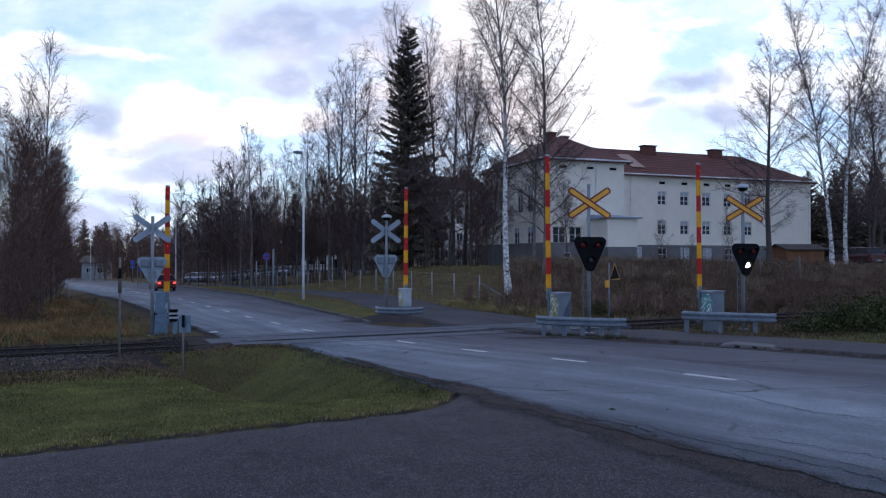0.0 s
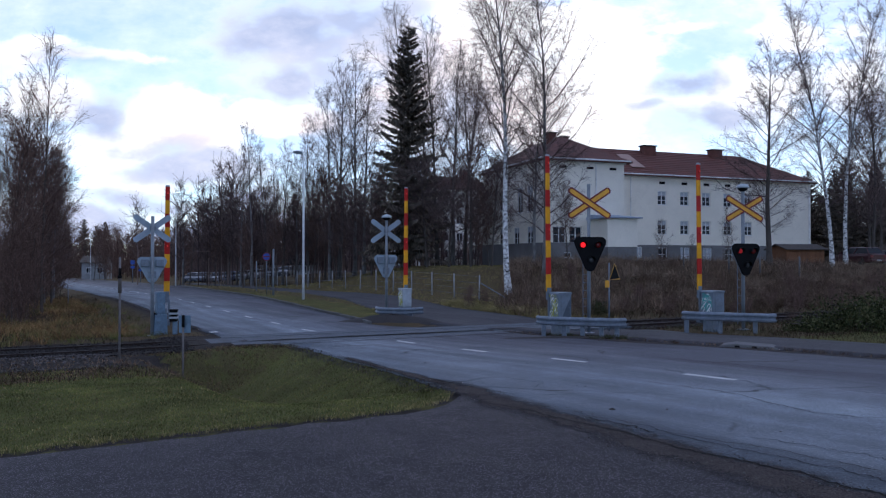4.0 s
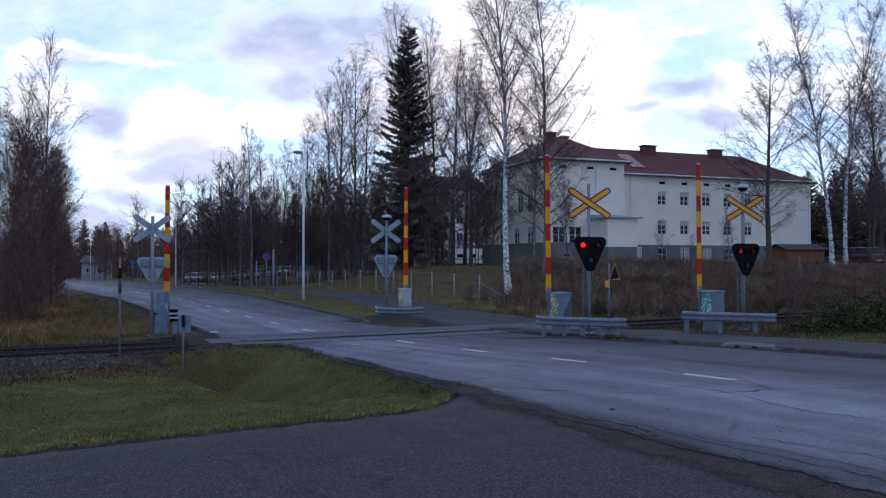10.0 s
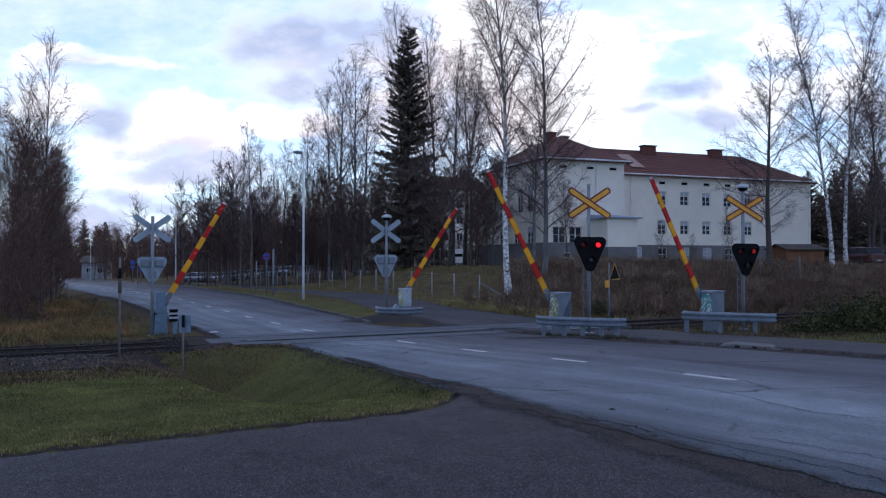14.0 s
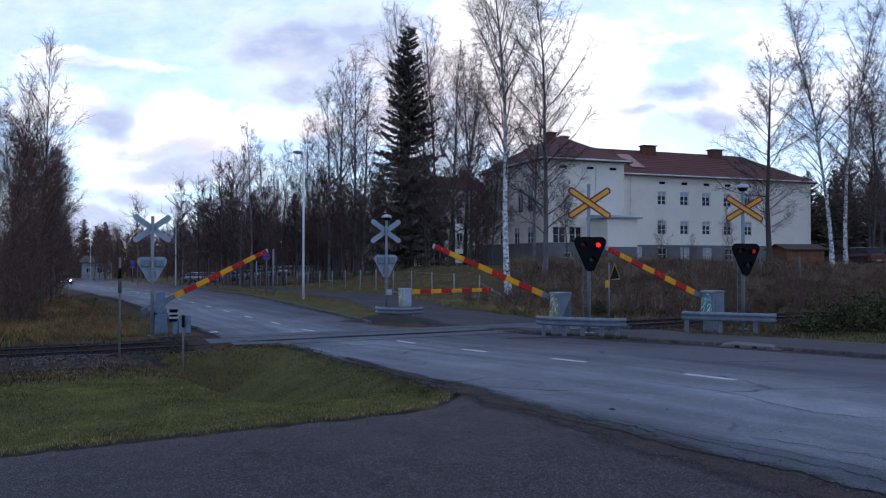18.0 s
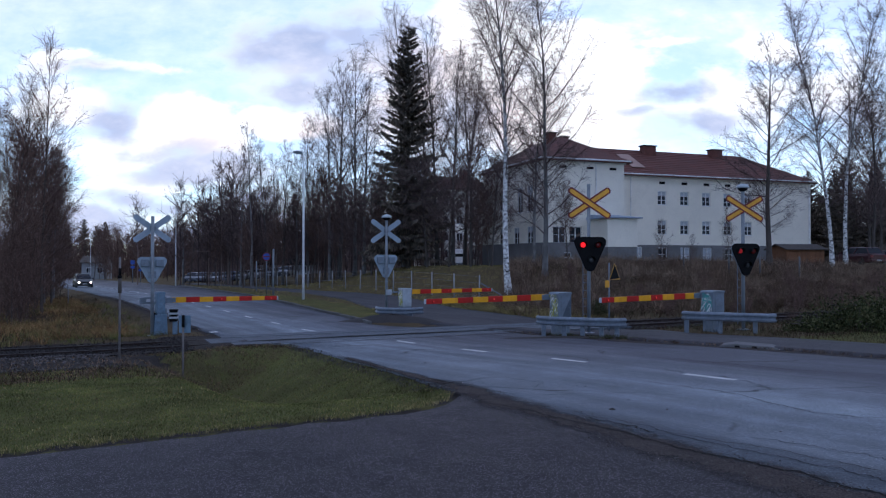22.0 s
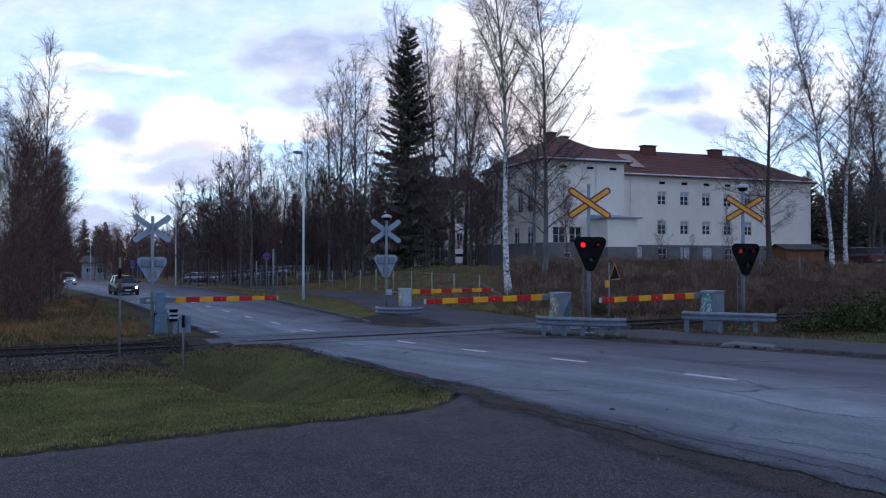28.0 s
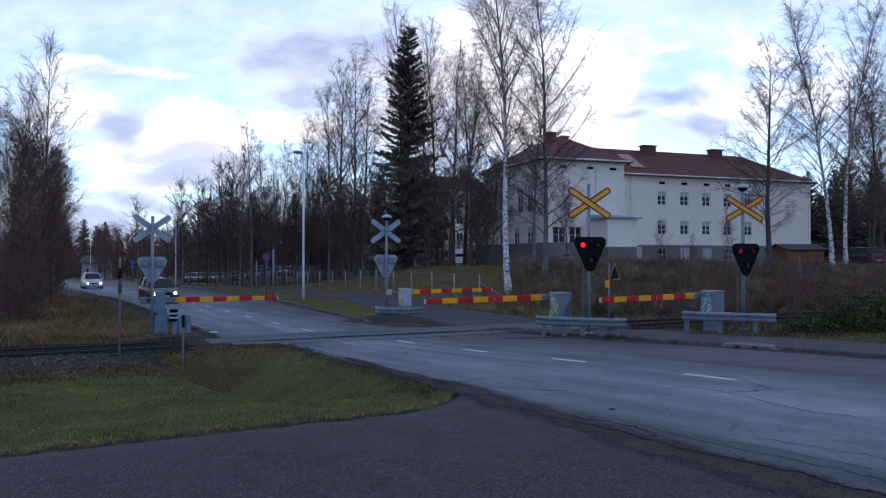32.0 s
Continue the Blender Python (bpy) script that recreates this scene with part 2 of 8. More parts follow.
RED_GLOW = glow("lit_red_lens", (1.0, 0.012, 0.016), 1.5)
RED_DIM = glow("lit_red_lens_seen_askance", (1.0, 0.03, 0.03), 0.042)
WHITE_GLOW = glow("lit_white_lens", (1.0, 0.9, 0.75), 7.0)
TIP_GLOW = glow("boom_lamp_red", (1.0, 0.05, 0.04), 0.5)
WOOD_DARK = surface("weathered_post", (0.04, 0.032, 0.026), (0.12, 0.10, 0.085), 0.85, fine=20, bump=0.2)
FENCE_POST = surface("weathered_fence_post", (0.22, 0.22, 0.23), (0.36, 0.36, 0.36), 0.8, fine=14, bump=0.1, dirt=(0.14, 0.13, 0.11), dirt_amount=0.5)
RUST = surface("rusty_rail", (0.016, 0.009, 0.006), (0.042, 0.022, 0.014), 0.8, 0.25, fine=30)
RAIL_TOP = surface("worn_rail_head", (0.035, 0.026, 0.022), (0.075, 0.06, 0.052), 0.7, 0.4, fine=30, bump=0.02)
SLEEPER = surface("tarred_sleeper", (0.028, 0.021, 0.017), (0.085, 0.065, 0.05), 0.9, fine=14, bump=0.3, by_object=0.25)
BALLAST = surface("ballast_stone", (0.022, 0.018, 0.016), (0.085, 0.07, 0.063), 0.9, fine=8, island=0.45)
SHOULDER = surface("shoulder_stone", (0.03, 0.026, 0.025), (0.15, 0.128, 0.12), 0.9, fine=8, island=0.6)
# darker ballast: the shade between the rails is put into its colour
SHADED_BALLAST = surface("oiled_ballast", (0.008, 0.006, 0.005), (0.032, 0.024, 0.02), 0.9, fine=8, island=0.4)
WALL = surface("cream_render", (0.83, 0.78, 0.665), (0.93, 0.875, 0.755), 0.9, fine=6, coarse=0.3, bump=0.1, dirt=(0.55, 0.52, 0.44), dirt_amount=0.22, tone=(0.93, 1.03))
PLINTH = surface("grey_plinth_render", (0.14, 0.138, 0.14), (0.225, 0.22, 0.22), 0.9, fine=6, coarse=0.4, dirt=(0.13, 0.12, 0.11))
TRIM = surface("white_trim_paint", (0.74, 0.74, 0.73), (0.86, 0.86, 0.85), 0.6, fine=12, bump=0.02)
ROOF = surface("red_brown_roof", (0.078, 0.023, 0.015), (0.15, 0.043, 0.026), 0.75, fine=5, coarse=0.5, dirt=(0.07, 0.035, 0.028), dirt_amount=0.6, by_object=0.08)
ROOF_PATCH = surface("faded_roof_sheet", (0.34, 0.22, 0.17), (0.48, 0.31, 0.25), 0.75, fine=5, coarse=0.5)
BRICK = surface("dark_red_brick", (0.10, 0.035, 0.028), (0.19, 0.07, 0.05), 0.9, fine=20)
BLUE_TIN = surface("blue_grey_tin", (0.20, 0.26, 0.36), (0.34, 0.41, 0.52), 0.5, 0.3, fine=5, bump=0.03)
GLASS = glass_material("window_glass", (0.009, 0.012, 0.017), 0.05)
GLASS.node_tree.nodes["Principled BSDF"].inputs["Specular IOR Level"].default_value = 0.35
PALE_WALL = surface("weathered_pale_boards", (0.26, 0.27, 0.28), (0.36, 0.37, 0.37), 0.85, fine=6, coarse=0.6)
CURTAIN = surface("pale_curtain", (0.38, 0.42, 0.47), (0.55, 0.58, 0.62), 0.9, fine=3)
SHED = surface("brown_boards", (0.14, 0.06, 0.025), (0.26, 0.115, 0.05), 0.85, fine=9, coarse=1.2, by_object=0.15)
BIRCH = birch_bark()
BIRCH_DIM = surface("lichened_birch_bark", (0.05, 0.046, 0.044), (0.34, 0.33, 0.32), 0.85, fine=3.5, coarse=0.8, bump=0.3, tone=(0.35, 1.1))
BARK = surface("dark_bark", (0.035, 0.028, 0.024), (0.12, 0.10, 0.085), 0.9, fine=9, bump=0.4)
GREY_BARK = surface("pale_bark", (0.045, 0.04, 0.038), (0.13, 0.12, 0.11), 0.9, fine=7, bump=0.3)
TWIG = blade_material("birch_twig", [(0.0, (0.052, 0.039, 0.038)), (0.6, (0.125, 0.091, 0.086)), (1.0, (0.25, 0.185, 0.158))])
TWIG_RED = blade_material("reddish_twig", [(0.0, (0.05, 0.031, 0.026)), (0.6, (0.13, 0.082, 0.065)), (1.0, (0.26, 0.175, 0.14))])
NEEDLE = blade_material("spruce_needles", [(0.0, (0.06, 0.054, 0.047)), (0.6, (0.125, 0.105, 0.084)), (1.0, (0.25, 0.20, 0.155))])
TAN_GRASS = blade_material("tan_stalks", [(0.0, (0.07, 0.045, 0.031)), (0.6, (0.15, 0.104, 0.07)), (1.0, (0.28, 0.205, 0.14))], 0.7)
STRAW = blade_material("pale_straw", [(0.0, (0.11, 0.08, 0.058)), (0.6, (0.24, 0.178, 0.124)), (1.0, (0.40, 0.31, 0.22))], 0.7)
DRY_GRASS = blade_material("dry_weeds", [(0.0, (0.018, 0.011, 0.008)), (0.45, (0.044, 0.028, 0.018)), (0.85, (0.095, 0.062, 0.038)), (1.0, (0.036, 0.036, 0.017))], 0.6)
GREEN_GRASS = blade_material("lawn_grass", [(0.0, (0.088, 0.098, 0.030)), (0.5, (0.135, 0.148, 0.044)), (0.8, (0.175, 0.172, 0.058)), (1.0, (0.22, 0.185, 0.085))], 1.1)
MEADOW_GRASS = blade_material("meadow_grass", [(0.0, (0.125, 0.105, 0.042)), (0.5, (0.245, 0.205, 0.082)), (1.0, (0.37, 0.305, 0.145))], 0.9)
GOLD_GRASS = blade_material("golden_grass", [(0.0, (0.10, 0.052, 0.022)), (0.5, (0.255, 0.152, 0.064)), (0.8, (0.37, 0.245, 0.118)), (1.0, (0.12, 0.105, 0.04))], 0.5)
LEAF = blade_material("dark_leaves", [(0.0, (0.022, 0.026, 0.012)), (0.6, (0.055, 0.064, 0.026)), (1.0, (0.13, 0.12, 0.055))])
LITTER = blade_material("fallen_leaves", [(0.0, (0.10, 0.05, 0.025)), (0.6, (0.22, 0.13, 0.06)), (1.0, (0.32, 0.24, 0.13))])
TYRE = surface("tyre_rubber", (0.012, 0.012, 0.013), (0.03, 0.03, 0.03), 0.85, fine=30)
RIM = surface("alloy_rim", (0.3, 0.3, 0.31), (0.45, 0.45, 0.46), 0.35, 0.8, fine=10, bump=0.0)
CAR_GLASS = glass_material("car_glass", (0.006, 0.007, 0.009), 0.05)
CAR_GLASS.node_tree.nodes["Principled BSDF"].inputs["Specular IOR Level"].default_value = 0.14
HEAD_GLOW = glow("headlight_beam", (1.0, 0.74, 0.66), 10.0)
TAIL_GLOW = glow("tail_light", (1.0, 0.06, 0.04), 2.2)
PLATE = surface("number_plate", (0.6, 0.6, 0.6), (0.7, 0.7, 0.7), 0.5, fine=8, bump=0.0)
BLUE_SIGN = surface("blue_sign_sheet", (0.02, 0.06, 0.30), (0.03, 0.09, 0.40), 0.5, fine=10, bump=0.0)
DIRT = surface("loose_soil", (0.012, 0.010, 0.009), (0.055, 0.046, 0.042), 0.95, fine=30, coarse=1.5, bump=0.5)


def grit_material():
    """Loose brown grit that thins out towards the edges of its strip."""
    m, nodes, links, bsdf = nodes_of("road_grit")
    co = nodes.new("ShaderNodeTexCoord").outputs["Object"]
    a = nodes.new("ShaderNodeAttribute")
    a.attribute_name = "cover"
    fine = noise_fac(nodes, links, co, 55, 4, 0.8)
    mid = noise_fac(nodes, links, co, 1.6, 5, 0.7)
    col = mixed(nodes, links, ramp(nodes, links, fine, [(0.36, (0, 0, 0)), (0.68, (1, 1, 1))]), (0.010, 0.008, 0.0075), (0.115, 0.092, 0.082))
    col = mixed(nodes, links, 1.0, col, ramp(nodes, links, mid, [(0.3, (0.6,) * 3), (0.7, (1.25,) * 3)]), "MULTIPLY")
    links.new(col, bsdf.inputs["Base Color"])
    bsdf.inputs["Roughness"].default_value = 0.95
    bsdf.inputs["Specular IOR Level"].default_value = 0.1
    k = mixed(nodes, links, 0.45, a.outputs["Color"], fine, "LINEAR_LIGHT")
    k = mixed(nodes, links, 0.6, k, mid, "LINEAR_LIGHT")
    links.new(ramp(nodes, links, k, [(0.36, (0, 0, 0)), (0.8, (0.9,) * 3)]), bsdf.inputs["Alpha"])
    return m


GRIT = grit_material()
CRACK = surface("open_crack", (0.008, 0.008, 0.009), (0.02, 0.019, 0.018), 0.95, fine=30, bump=0.0, spec=0.1)
GRAFFITI_A = surface("yellow_green_spray", (0.28, 0.30, 0.05), (0.45, 0.45, 0.08), 0.6, fine=20, bump=0.0)
GRAFFITI_B = surface("turquoise_spray", (0.05, 0.28, 0.26), (0.10, 0.42, 0.38), 0.6, fine=20, bump=0.0)


def car_paint(name, c, metal=0.3):
    return surface(name, tuple(x * 0.85 for x in c), tuple(x * 1.1 for x in c), 0.3, metal, fine=4, coarse=1.5, bump=0.0, dirt=tuple(x * 0.5 + 0.015 for x in c), dirt_amount=0.3, coat=0.12)


# ---------------------------------------------------------------- mesh helpers
class Shape:
    """Vertices and faces of one part."""

    def __init__(self):
        self.v, self.f = [], []

    def add(self, verts, faces, m=None):
        k = len(self.v)
        self.v.extend([tuple(m @ Vector(p)) for p in verts] if m else [tuple(p) for p in verts])
        self.f.extend([tuple(i + k for i in q) for q in faces])
        return self

    def box(self, c, s, m=None):
        x, y, z = c
        a, b, d = s[0] / 2, s[1] / 2, s[2] / 2
        v = [(x + i * a, y + j * b, z + k * d) for i in (-1, 1) for j in (-1, 1) for k in (-1, 1)]
        return self.add(v, [(0, 1, 3, 2), (4, 6, 7, 5), (0, 4, 5, 1), (2, 3, 7, 6), (0, 2, 6, 4), (1, 5, 7, 3)], m)

    def prism(self, outline, y0, y1, m=None):
        """Outline in x and z, extruded along y."""
        n = len(outline)
        v = [(x, y0, z) for x, z in outline] + [(x, y1, z) for x, z in outline]
        f = [tuple(range(n)), tuple(range(2 * n - 1, n - 1, -1))] + [(i, i + n, (i + 1) % n + n, (i + 1) % n) for i in range(n)]
        return self.add(v, f, m)

    def tube(self, pts, radii, seg=8, cap=True, m=None):
        pts = [Vector(p) for p in pts]
        v, f = [], []
        side = None
        for i, p in enumerate(pts):
            d = (pts[min(i + 1, len(pts) - 1)] - pts[max(i - 1, 0)]).normalized()
            if side is None:
                side = d.cross(Vector((0, 0, 1)) if abs(d.z) < 0.9 else Vector((0, 1, 0))).normalized()
            side = (side - d * side.dot(d)).normalized()
            up = d.cross(side)
            r = radii[i] if isinstance(radii, (list, tuple)) else radii
            for j in range(seg):
                a = 2 * math.pi * j / seg
                v.append(p + side * (r * math.cos(a)) + up * (r * math.sin(a)))
        for i in range(len(pts) - 1):
            for j in range(seg):
                k = (j + 1) % seg
                f.append((i * seg + j, i * seg + k, (i + 1) * seg + k, (i + 1) * seg + j))
        if cap:
            f.append(tuple(range(seg - 1, -1, -1)))
            f.append(tuple((len(pts) - 1) * seg + j for j in range(seg)))
        return self.add(v, f, m)

    def lathe(self, profile, seg=16, m=None):
        v = [(r * math.cos(2 * math.pi * j / seg), r * math.sin(2 * math.pi * j / seg), z) for r, z in profile for j in range(seg)]
        f = [(i * seg + j, i * seg + (j + 1) % seg, (i + 1) * seg + (j + 1) % seg, (i + 1) * seg + j) for i in range(len(profile) - 1) for j in range(seg)]
        f.append(tuple(range(seg - 1, -1, -1)))
        f.append(tuple((len(profile) - 1) * seg + j for j in range(seg)))
        return self.add(v, f, m)

    def mesh(self, name, material, bevel=0.0, smooth=False):
        me = bpy.data.meshes.new(name)
        me.from_pydata(self.v, [], self.f)
        if bevel:
            bm = bmesh.new()
            bm.from_mesh(me)
            bmesh.ops.remove_doubles(bm, verts=bm.verts, dist=1e-5)
            sharp = [e for e in bm.edges if len(e.link_faces) == 2 and e.calc_face_angle(0) > 0.5]
            bmesh.ops.bevel(bm, geom=sharp, offset=bevel, segments=2, profile=0.5, affect="EDGES", clamp_overlap=True)
            bm.to_mesh(me)
            bm.free()
        me.materials.append(material)
        if smooth:
            me.polygons.foreach_set("use_smooth", [True] * len(me.polygons))
        me.update()
        return me


def part(name, shape, material, parent, label="", bevel=0.0, smooth=False, m=None):
    me = shape if isinstance(shape, bpy.types.Mesh) else shape.mesh(name, material, bevel, smooth)
    ob = new(name, me)
    ob.parent = parent
    if m is not None:
        ob.matrix_basis = m
    if label:
        ob["label"] = label
    return ob


def thing(name, m, label, category, group="", kind=""):
    ob = new(name)
    ob.empty_display_size = 0.2
    ob.matrix_basis = m
    return tagged(ob, label, category, group, kind)


def sheet(name, verts, faces, material, smooth=True):
    me = bpy.data.meshes.new(name)
    me.from_pydata(verts, [], faces)
    me.materials.append(material)
    if smooth:
        me.polygons.foreach_set("use_smooth", [True] * len(me.polygons))
    me.update()
    return new(name, me)


def fast_mesh(name, verts, faces, material):
    """verts (n, 3) and faces (k, 3 or 4), as arrays."""
    me = bpy.data.meshes.new(name)
    k, w = faces.shape
    me.vertices.add(len(verts))
    me.vertices.foreach_set("co", np.ascontiguousarray(verts, dtype=np.float32).ravel())
    me.loops.add(k * w)
    me.loops.foreach_set("vertex_index", np.ascontiguousarray(faces, dtype=np.int32).ravel())
    me.polygons.add(k)
    me.polygons.foreach_set("loop_start", np.arange(0, k * w, w, dtype=np.int32))
    me.polygons.foreach_set("loop_total", np.full(k, w, dtype=np.int32))
    me.materials.append(material)
    me.update(calc_edges=True)
    return me


# ---------------------------------------------------------------- the lie of the land
# The road runs along U from the crossing at ORIGIN; s is metres along it, n metres to its right.
U2, N2, ORIGIN = np.array((-0.5125, 0.8587)), np.array((0.8587, 0.5125)), np.array((-1.19, 24.54))
S_KNOTS = (-60, -30, -12, -8, -4, 0, 6, 14, 24, 32, 60, 120, 260, 600)
Z_KNOTS = (2.2, 1.13, 0.468, 0.327, 0.14, 0.0, -0.06, -0.07, 0.02, 0.05, -0.25, -1.1, -3.2, -5.0)
ROAD_TURN = 30.8  # degrees from the y axis


def step(a, b, x):
    k = np.clip((x - a) / (b - a), 0, 1)
    return k * k * (3 - 2 * k)


def shift(s):
    return np.interp(s, (1, 6, 30), (0, -1.0, -0.7))


def road_z(s):
    return np.interp(s, S_KNOTS, Z_KNOTS)


def to_road(x, y):
    px, py = np.asarray(x, dtype=float) - ORIGIN[0], np.asarray(y, dtype=float) - ORIGIN[1]
    s = px * U2[0] + py * U2[1]
    return s, px * N2[0] + py * N2[1] - shift(s)


def from_road(s, n):
    k = n + shift(s)
    return ORIGIN[0] + U2[0] * s + N2[0] * k, ORIGIN[1] + U2[1] * s + N2[1] * k


def left_edge(s):
    return np.interp(s, (-30, -16, -12, -10, -6, 0, 7, 30), (-6.0, -5.1, -4.7, -4.5, -3.9, -3.2, -3.35, -3.4))


def right_edge(s):
    return np.interp(s, (-30, -12, -4, 0, 3.0, 7.5, 12, 20, 37, 67, 105), (5.4, 5.35, 5.25, 5.0, 4.6, 3.2, 3.9, 4.5, 5.6, 8.0, 9.6))


def rail_s(n):
    """Where the middle of the track lies along the road."""
    return 3.4 - 0.095 * n


def soft_max(a, b, k=0.05):
    return np.maximum(a, b) + k * np.log1p(np.exp(-np.abs(a - b) / k))


def verge_falls(s, n):
    """How far the banks of road and track have fallen, left of the road and before the line."""
    q = s - rail_s(n)
    return -0.44 * np.maximum(0, left_edge(s) - 0.3 - n), -0.46 * np.maximum(0, -3.0 - q)


def land(x, y):
    x, y = np.asarray(x, dtype=float), np.asarray(y, dtype=float)
    s, n = to_road(x, y)
    q = s - rail_s(n)
    z = road_z(s)
    # higher ground behind the line, to the right of the road
    z = z + 2.1 * step(12, 30, n) * step(4.5, 27, q + 1.0) * step(-22, -2, x)
    # verge beyond the line, to the left
    z = z - 0.22 * step(-3.6, -5.5, n) * step(3, 5, q)
    # ditch beside the road, in front of the line
    from_edge, from_track = verge_falls(s, n)
    lawn_fall = -0.88 * step(-8.4, -6.3, n) * step(-10.6, -7.4, s)
    drop = soft_max(soft_max(from_edge, from_track), lawn_fall)
    z = z + np.where((n < 0) & (q < 0), np.minimum(drop, 0.0), 0.0)
    # track bed a little lower than the lawn, away from the road
    bed = step(4.0, 2.0, np.abs(q)) * step(5.9, 7.4, np.abs(n - 0.8))
    z = z - 0.11 * bed
    # the lawn swells towards the line
    z = z + 0.12 * step(-7.5, -9.5, n) * step(-11, -7.5, s) * step(-2.2, -4.0, q)
    # the lane beyond the meadow rises to the house
    z = z + np.interp(x, (-34, -24, -20, -10, 0), (0, 0.9, 1.12, 0.3, 0)) * step(100, 118, y) * step(170, 140, y)
    return z


def surf(s, n):
    """Height of the asphalt."""
    return float(road_z(s))


def ground_z(x, y):
    return float(land(x, y))


# ---------------------------------------------------------------- sky
def cloud_sheet():
    """A layer of broken cloud that drifts away from the eye."""
    m, nodes, links, bsdf = nodes_of("broken_cloud")
    nodes.remove(bsdf)
    out = nodes["Material Output"]
    twice = nodes.new("ShaderNodeMapping")
    twice.inputs["Scale"].default_value = (2, 2, 2)
    links.new(nodes.new("ShaderNodeTexCoord").outputs["Object"], twice.inputs["Vector"])
    co = twice.outputs["Vector"]
    sep = nodes.new("ShaderNodeSeparateXYZ")
    links.new(co, sep.inputs[0])

    def calc(op, a, b):
        k = nodes.new("ShaderNodeMath")
        k.operation = op
        for socket, value in zip(k.inputs, (a, b)):
            if isinstance(value, (int, float)):
                socket.default_value = value
            else:
                links.new(value, socket)
        return k.outputs[0]

    # bearing and height of each point of the layer, so that billows stand upright
    ahead = calc("MAXIMUM", sep.outputs["Y"], 230.0)
    pos = nodes.new("ShaderNodeCombineXYZ")
    links.new(calc("DIVIDE", sep.outputs["X"], ahead), pos.inputs[0])
    links.new(calc("DIVIDE", calc("SUBTRACT", 630.0, calc("MINIMUM", sep.outputs["Y"], 230.0)), calc("MULTIPLY", ahead, 2.0)), pos.inputs[1])
    vec = pos.outputs[0]
    warp = nodes.new("ShaderNodeTexNoise")
    warp.inputs["Scale"].default_value = 8.0
    warp.inputs["Detail"].default_value = 5
    links.new(vec, warp.inputs["Vector"])
    off = nodes.new("ShaderNodeVectorMath")
    off.operation = "MULTIPLY_ADD"
    links.new(warp.outputs["Color"], off.inputs[0])
    off.inputs[1].default_value = (0.11, 0.07, 0)
    off.inputs[2].default_value = (-0.055, -0.035, 0)
    ws = nodes.new("ShaderNodeVectorMath")
    links.new(vec, ws.inputs[0])
    links.new(off.outputs[0], ws.inputs[1])
    flat = nodes.new("ShaderNodeMapping")
    flat.inputs["Scale"].default_value = (1.0, 1.8, 1.0)
    links.new(vec, flat.inputs["Vector"])
    billow = noise_fac(nodes, links, flat.outputs["Vector"], 7.5, 9, 0.6)

    def bank(items):
        acc = None
        for x, y, rx, ry, thick in items:
            mp = nodes.new("ShaderNodeMapping")
            mp.vector_type = "TEXTURE"
            mp.inputs["Location"].default_value = (x, y, 0)
            mp.inputs["Scale"].default_value = (rx, ry, 1)
            links.new(ws.outputs[0], mp.inputs["Vector"])
            ln = nodes.new("ShaderNodeVectorMath")
            ln.operation = "LENGTH"
            links.new(mp.outputs["Vector"], ln.inputs[0])
            r = nodes.new("ShaderNodeMapRange")
            r.inputs[1].default_value, r.inputs[2].default_value = 1.5, 0.2
            r.inputs[4].default_value = thick
            links.new(ln.outputs["Value"], r.inputs[0])
            acc = r.outputs[0] if acc is None else calc("MAXIMUM", acc, r.outputs[0])
        return acc

    def edge(mask, lo, hi, rag):
        d = calc("ADD", mask, calc("MULTIPLY", calc("SUBTRACT", billow, 0.5), rag))
        r = nodes.new("ShaderNodeMapRange")
        r.interpolation_type = "SMOOTHSTEP"
        r.inputs[1].default_value, r.inputs[2].default_value = lo, hi
        links.new(d, r.inputs[0])
        return r.outputs[0]

    white = edge(bank(WHITE_CLOUDS), 0.10, 0.70, 1.9)
    grey = edge(bank(GREY_CLOUDS), 0.15, 0.9, 2.0)
    # elsewhere an unseen heavier cover, overhead and behind, added to dim the ground
    rest = ramp(nodes, links, noise_fac(nodes, links, co, 0.0016, 4, 0.55), [(0.30, (0.15,) * 3), (0.6, (0.9,) * 3)])
    back = nodes.new("ShaderNodeMapRange")
    back.inputs[1].default_value, back.inputs[2].default_value = 560, 330
    links.new(sep.outputs["Y"], back.inputs[0])
    rest = mixed(nodes, links, 1.0, rest, back.outputs[0], "MULTIPLY")
    veil = ramp(nodes, links, billow, [(0.35, (0.26,) * 3), (0.70, (0.58,) * 3)])
    alpha = mixed(nodes, links, 1.0, mixed(nodes, links, 1.0, mixed(nodes, links, 1.0, white, grey, "LIGHTEN"), rest, "LIGHTEN"), veil, "SCREEN")
    tone = mixed(nodes, links, billow, (0.96, 0.85, 0.80), (1.0, 0.97, 0.93))
    shade = mixed(nodes, links, ramp(nodes, links, billow, [(0.35, (0, 0, 0)), (0.7, (1, 1, 1))]), (0.265, 0.308, 0.435), (0.55, 0.535, 0.59))
    # evening glow, warmer low in the south-west
    far = nodes.new("ShaderNodeMapRange")
    far.inputs[1].default_value, far.inputs[2].default_value = 900, 2600
    links.new(sep.outputs["Y"], far.inputs[0])
    tone = mixed(nodes, links, far.outputs[0], tone, (1.0, 0.95, 0.90))
    tone = mixed(nodes, links, edge(bank(WARM_CLOUDS), 0.1, 1.0, 1.2), tone, (0.70, 0.59, 0.55))
    col = mixed(nodes, links, grey, tone, shade)
    # blue-grey of that unseen cover, chosen for the light it sends down
    col = mixed(nodes, links, calc("MULTIPLY", back.outputs[0], 0.9), col, (0.278, 0.315, 0.468))
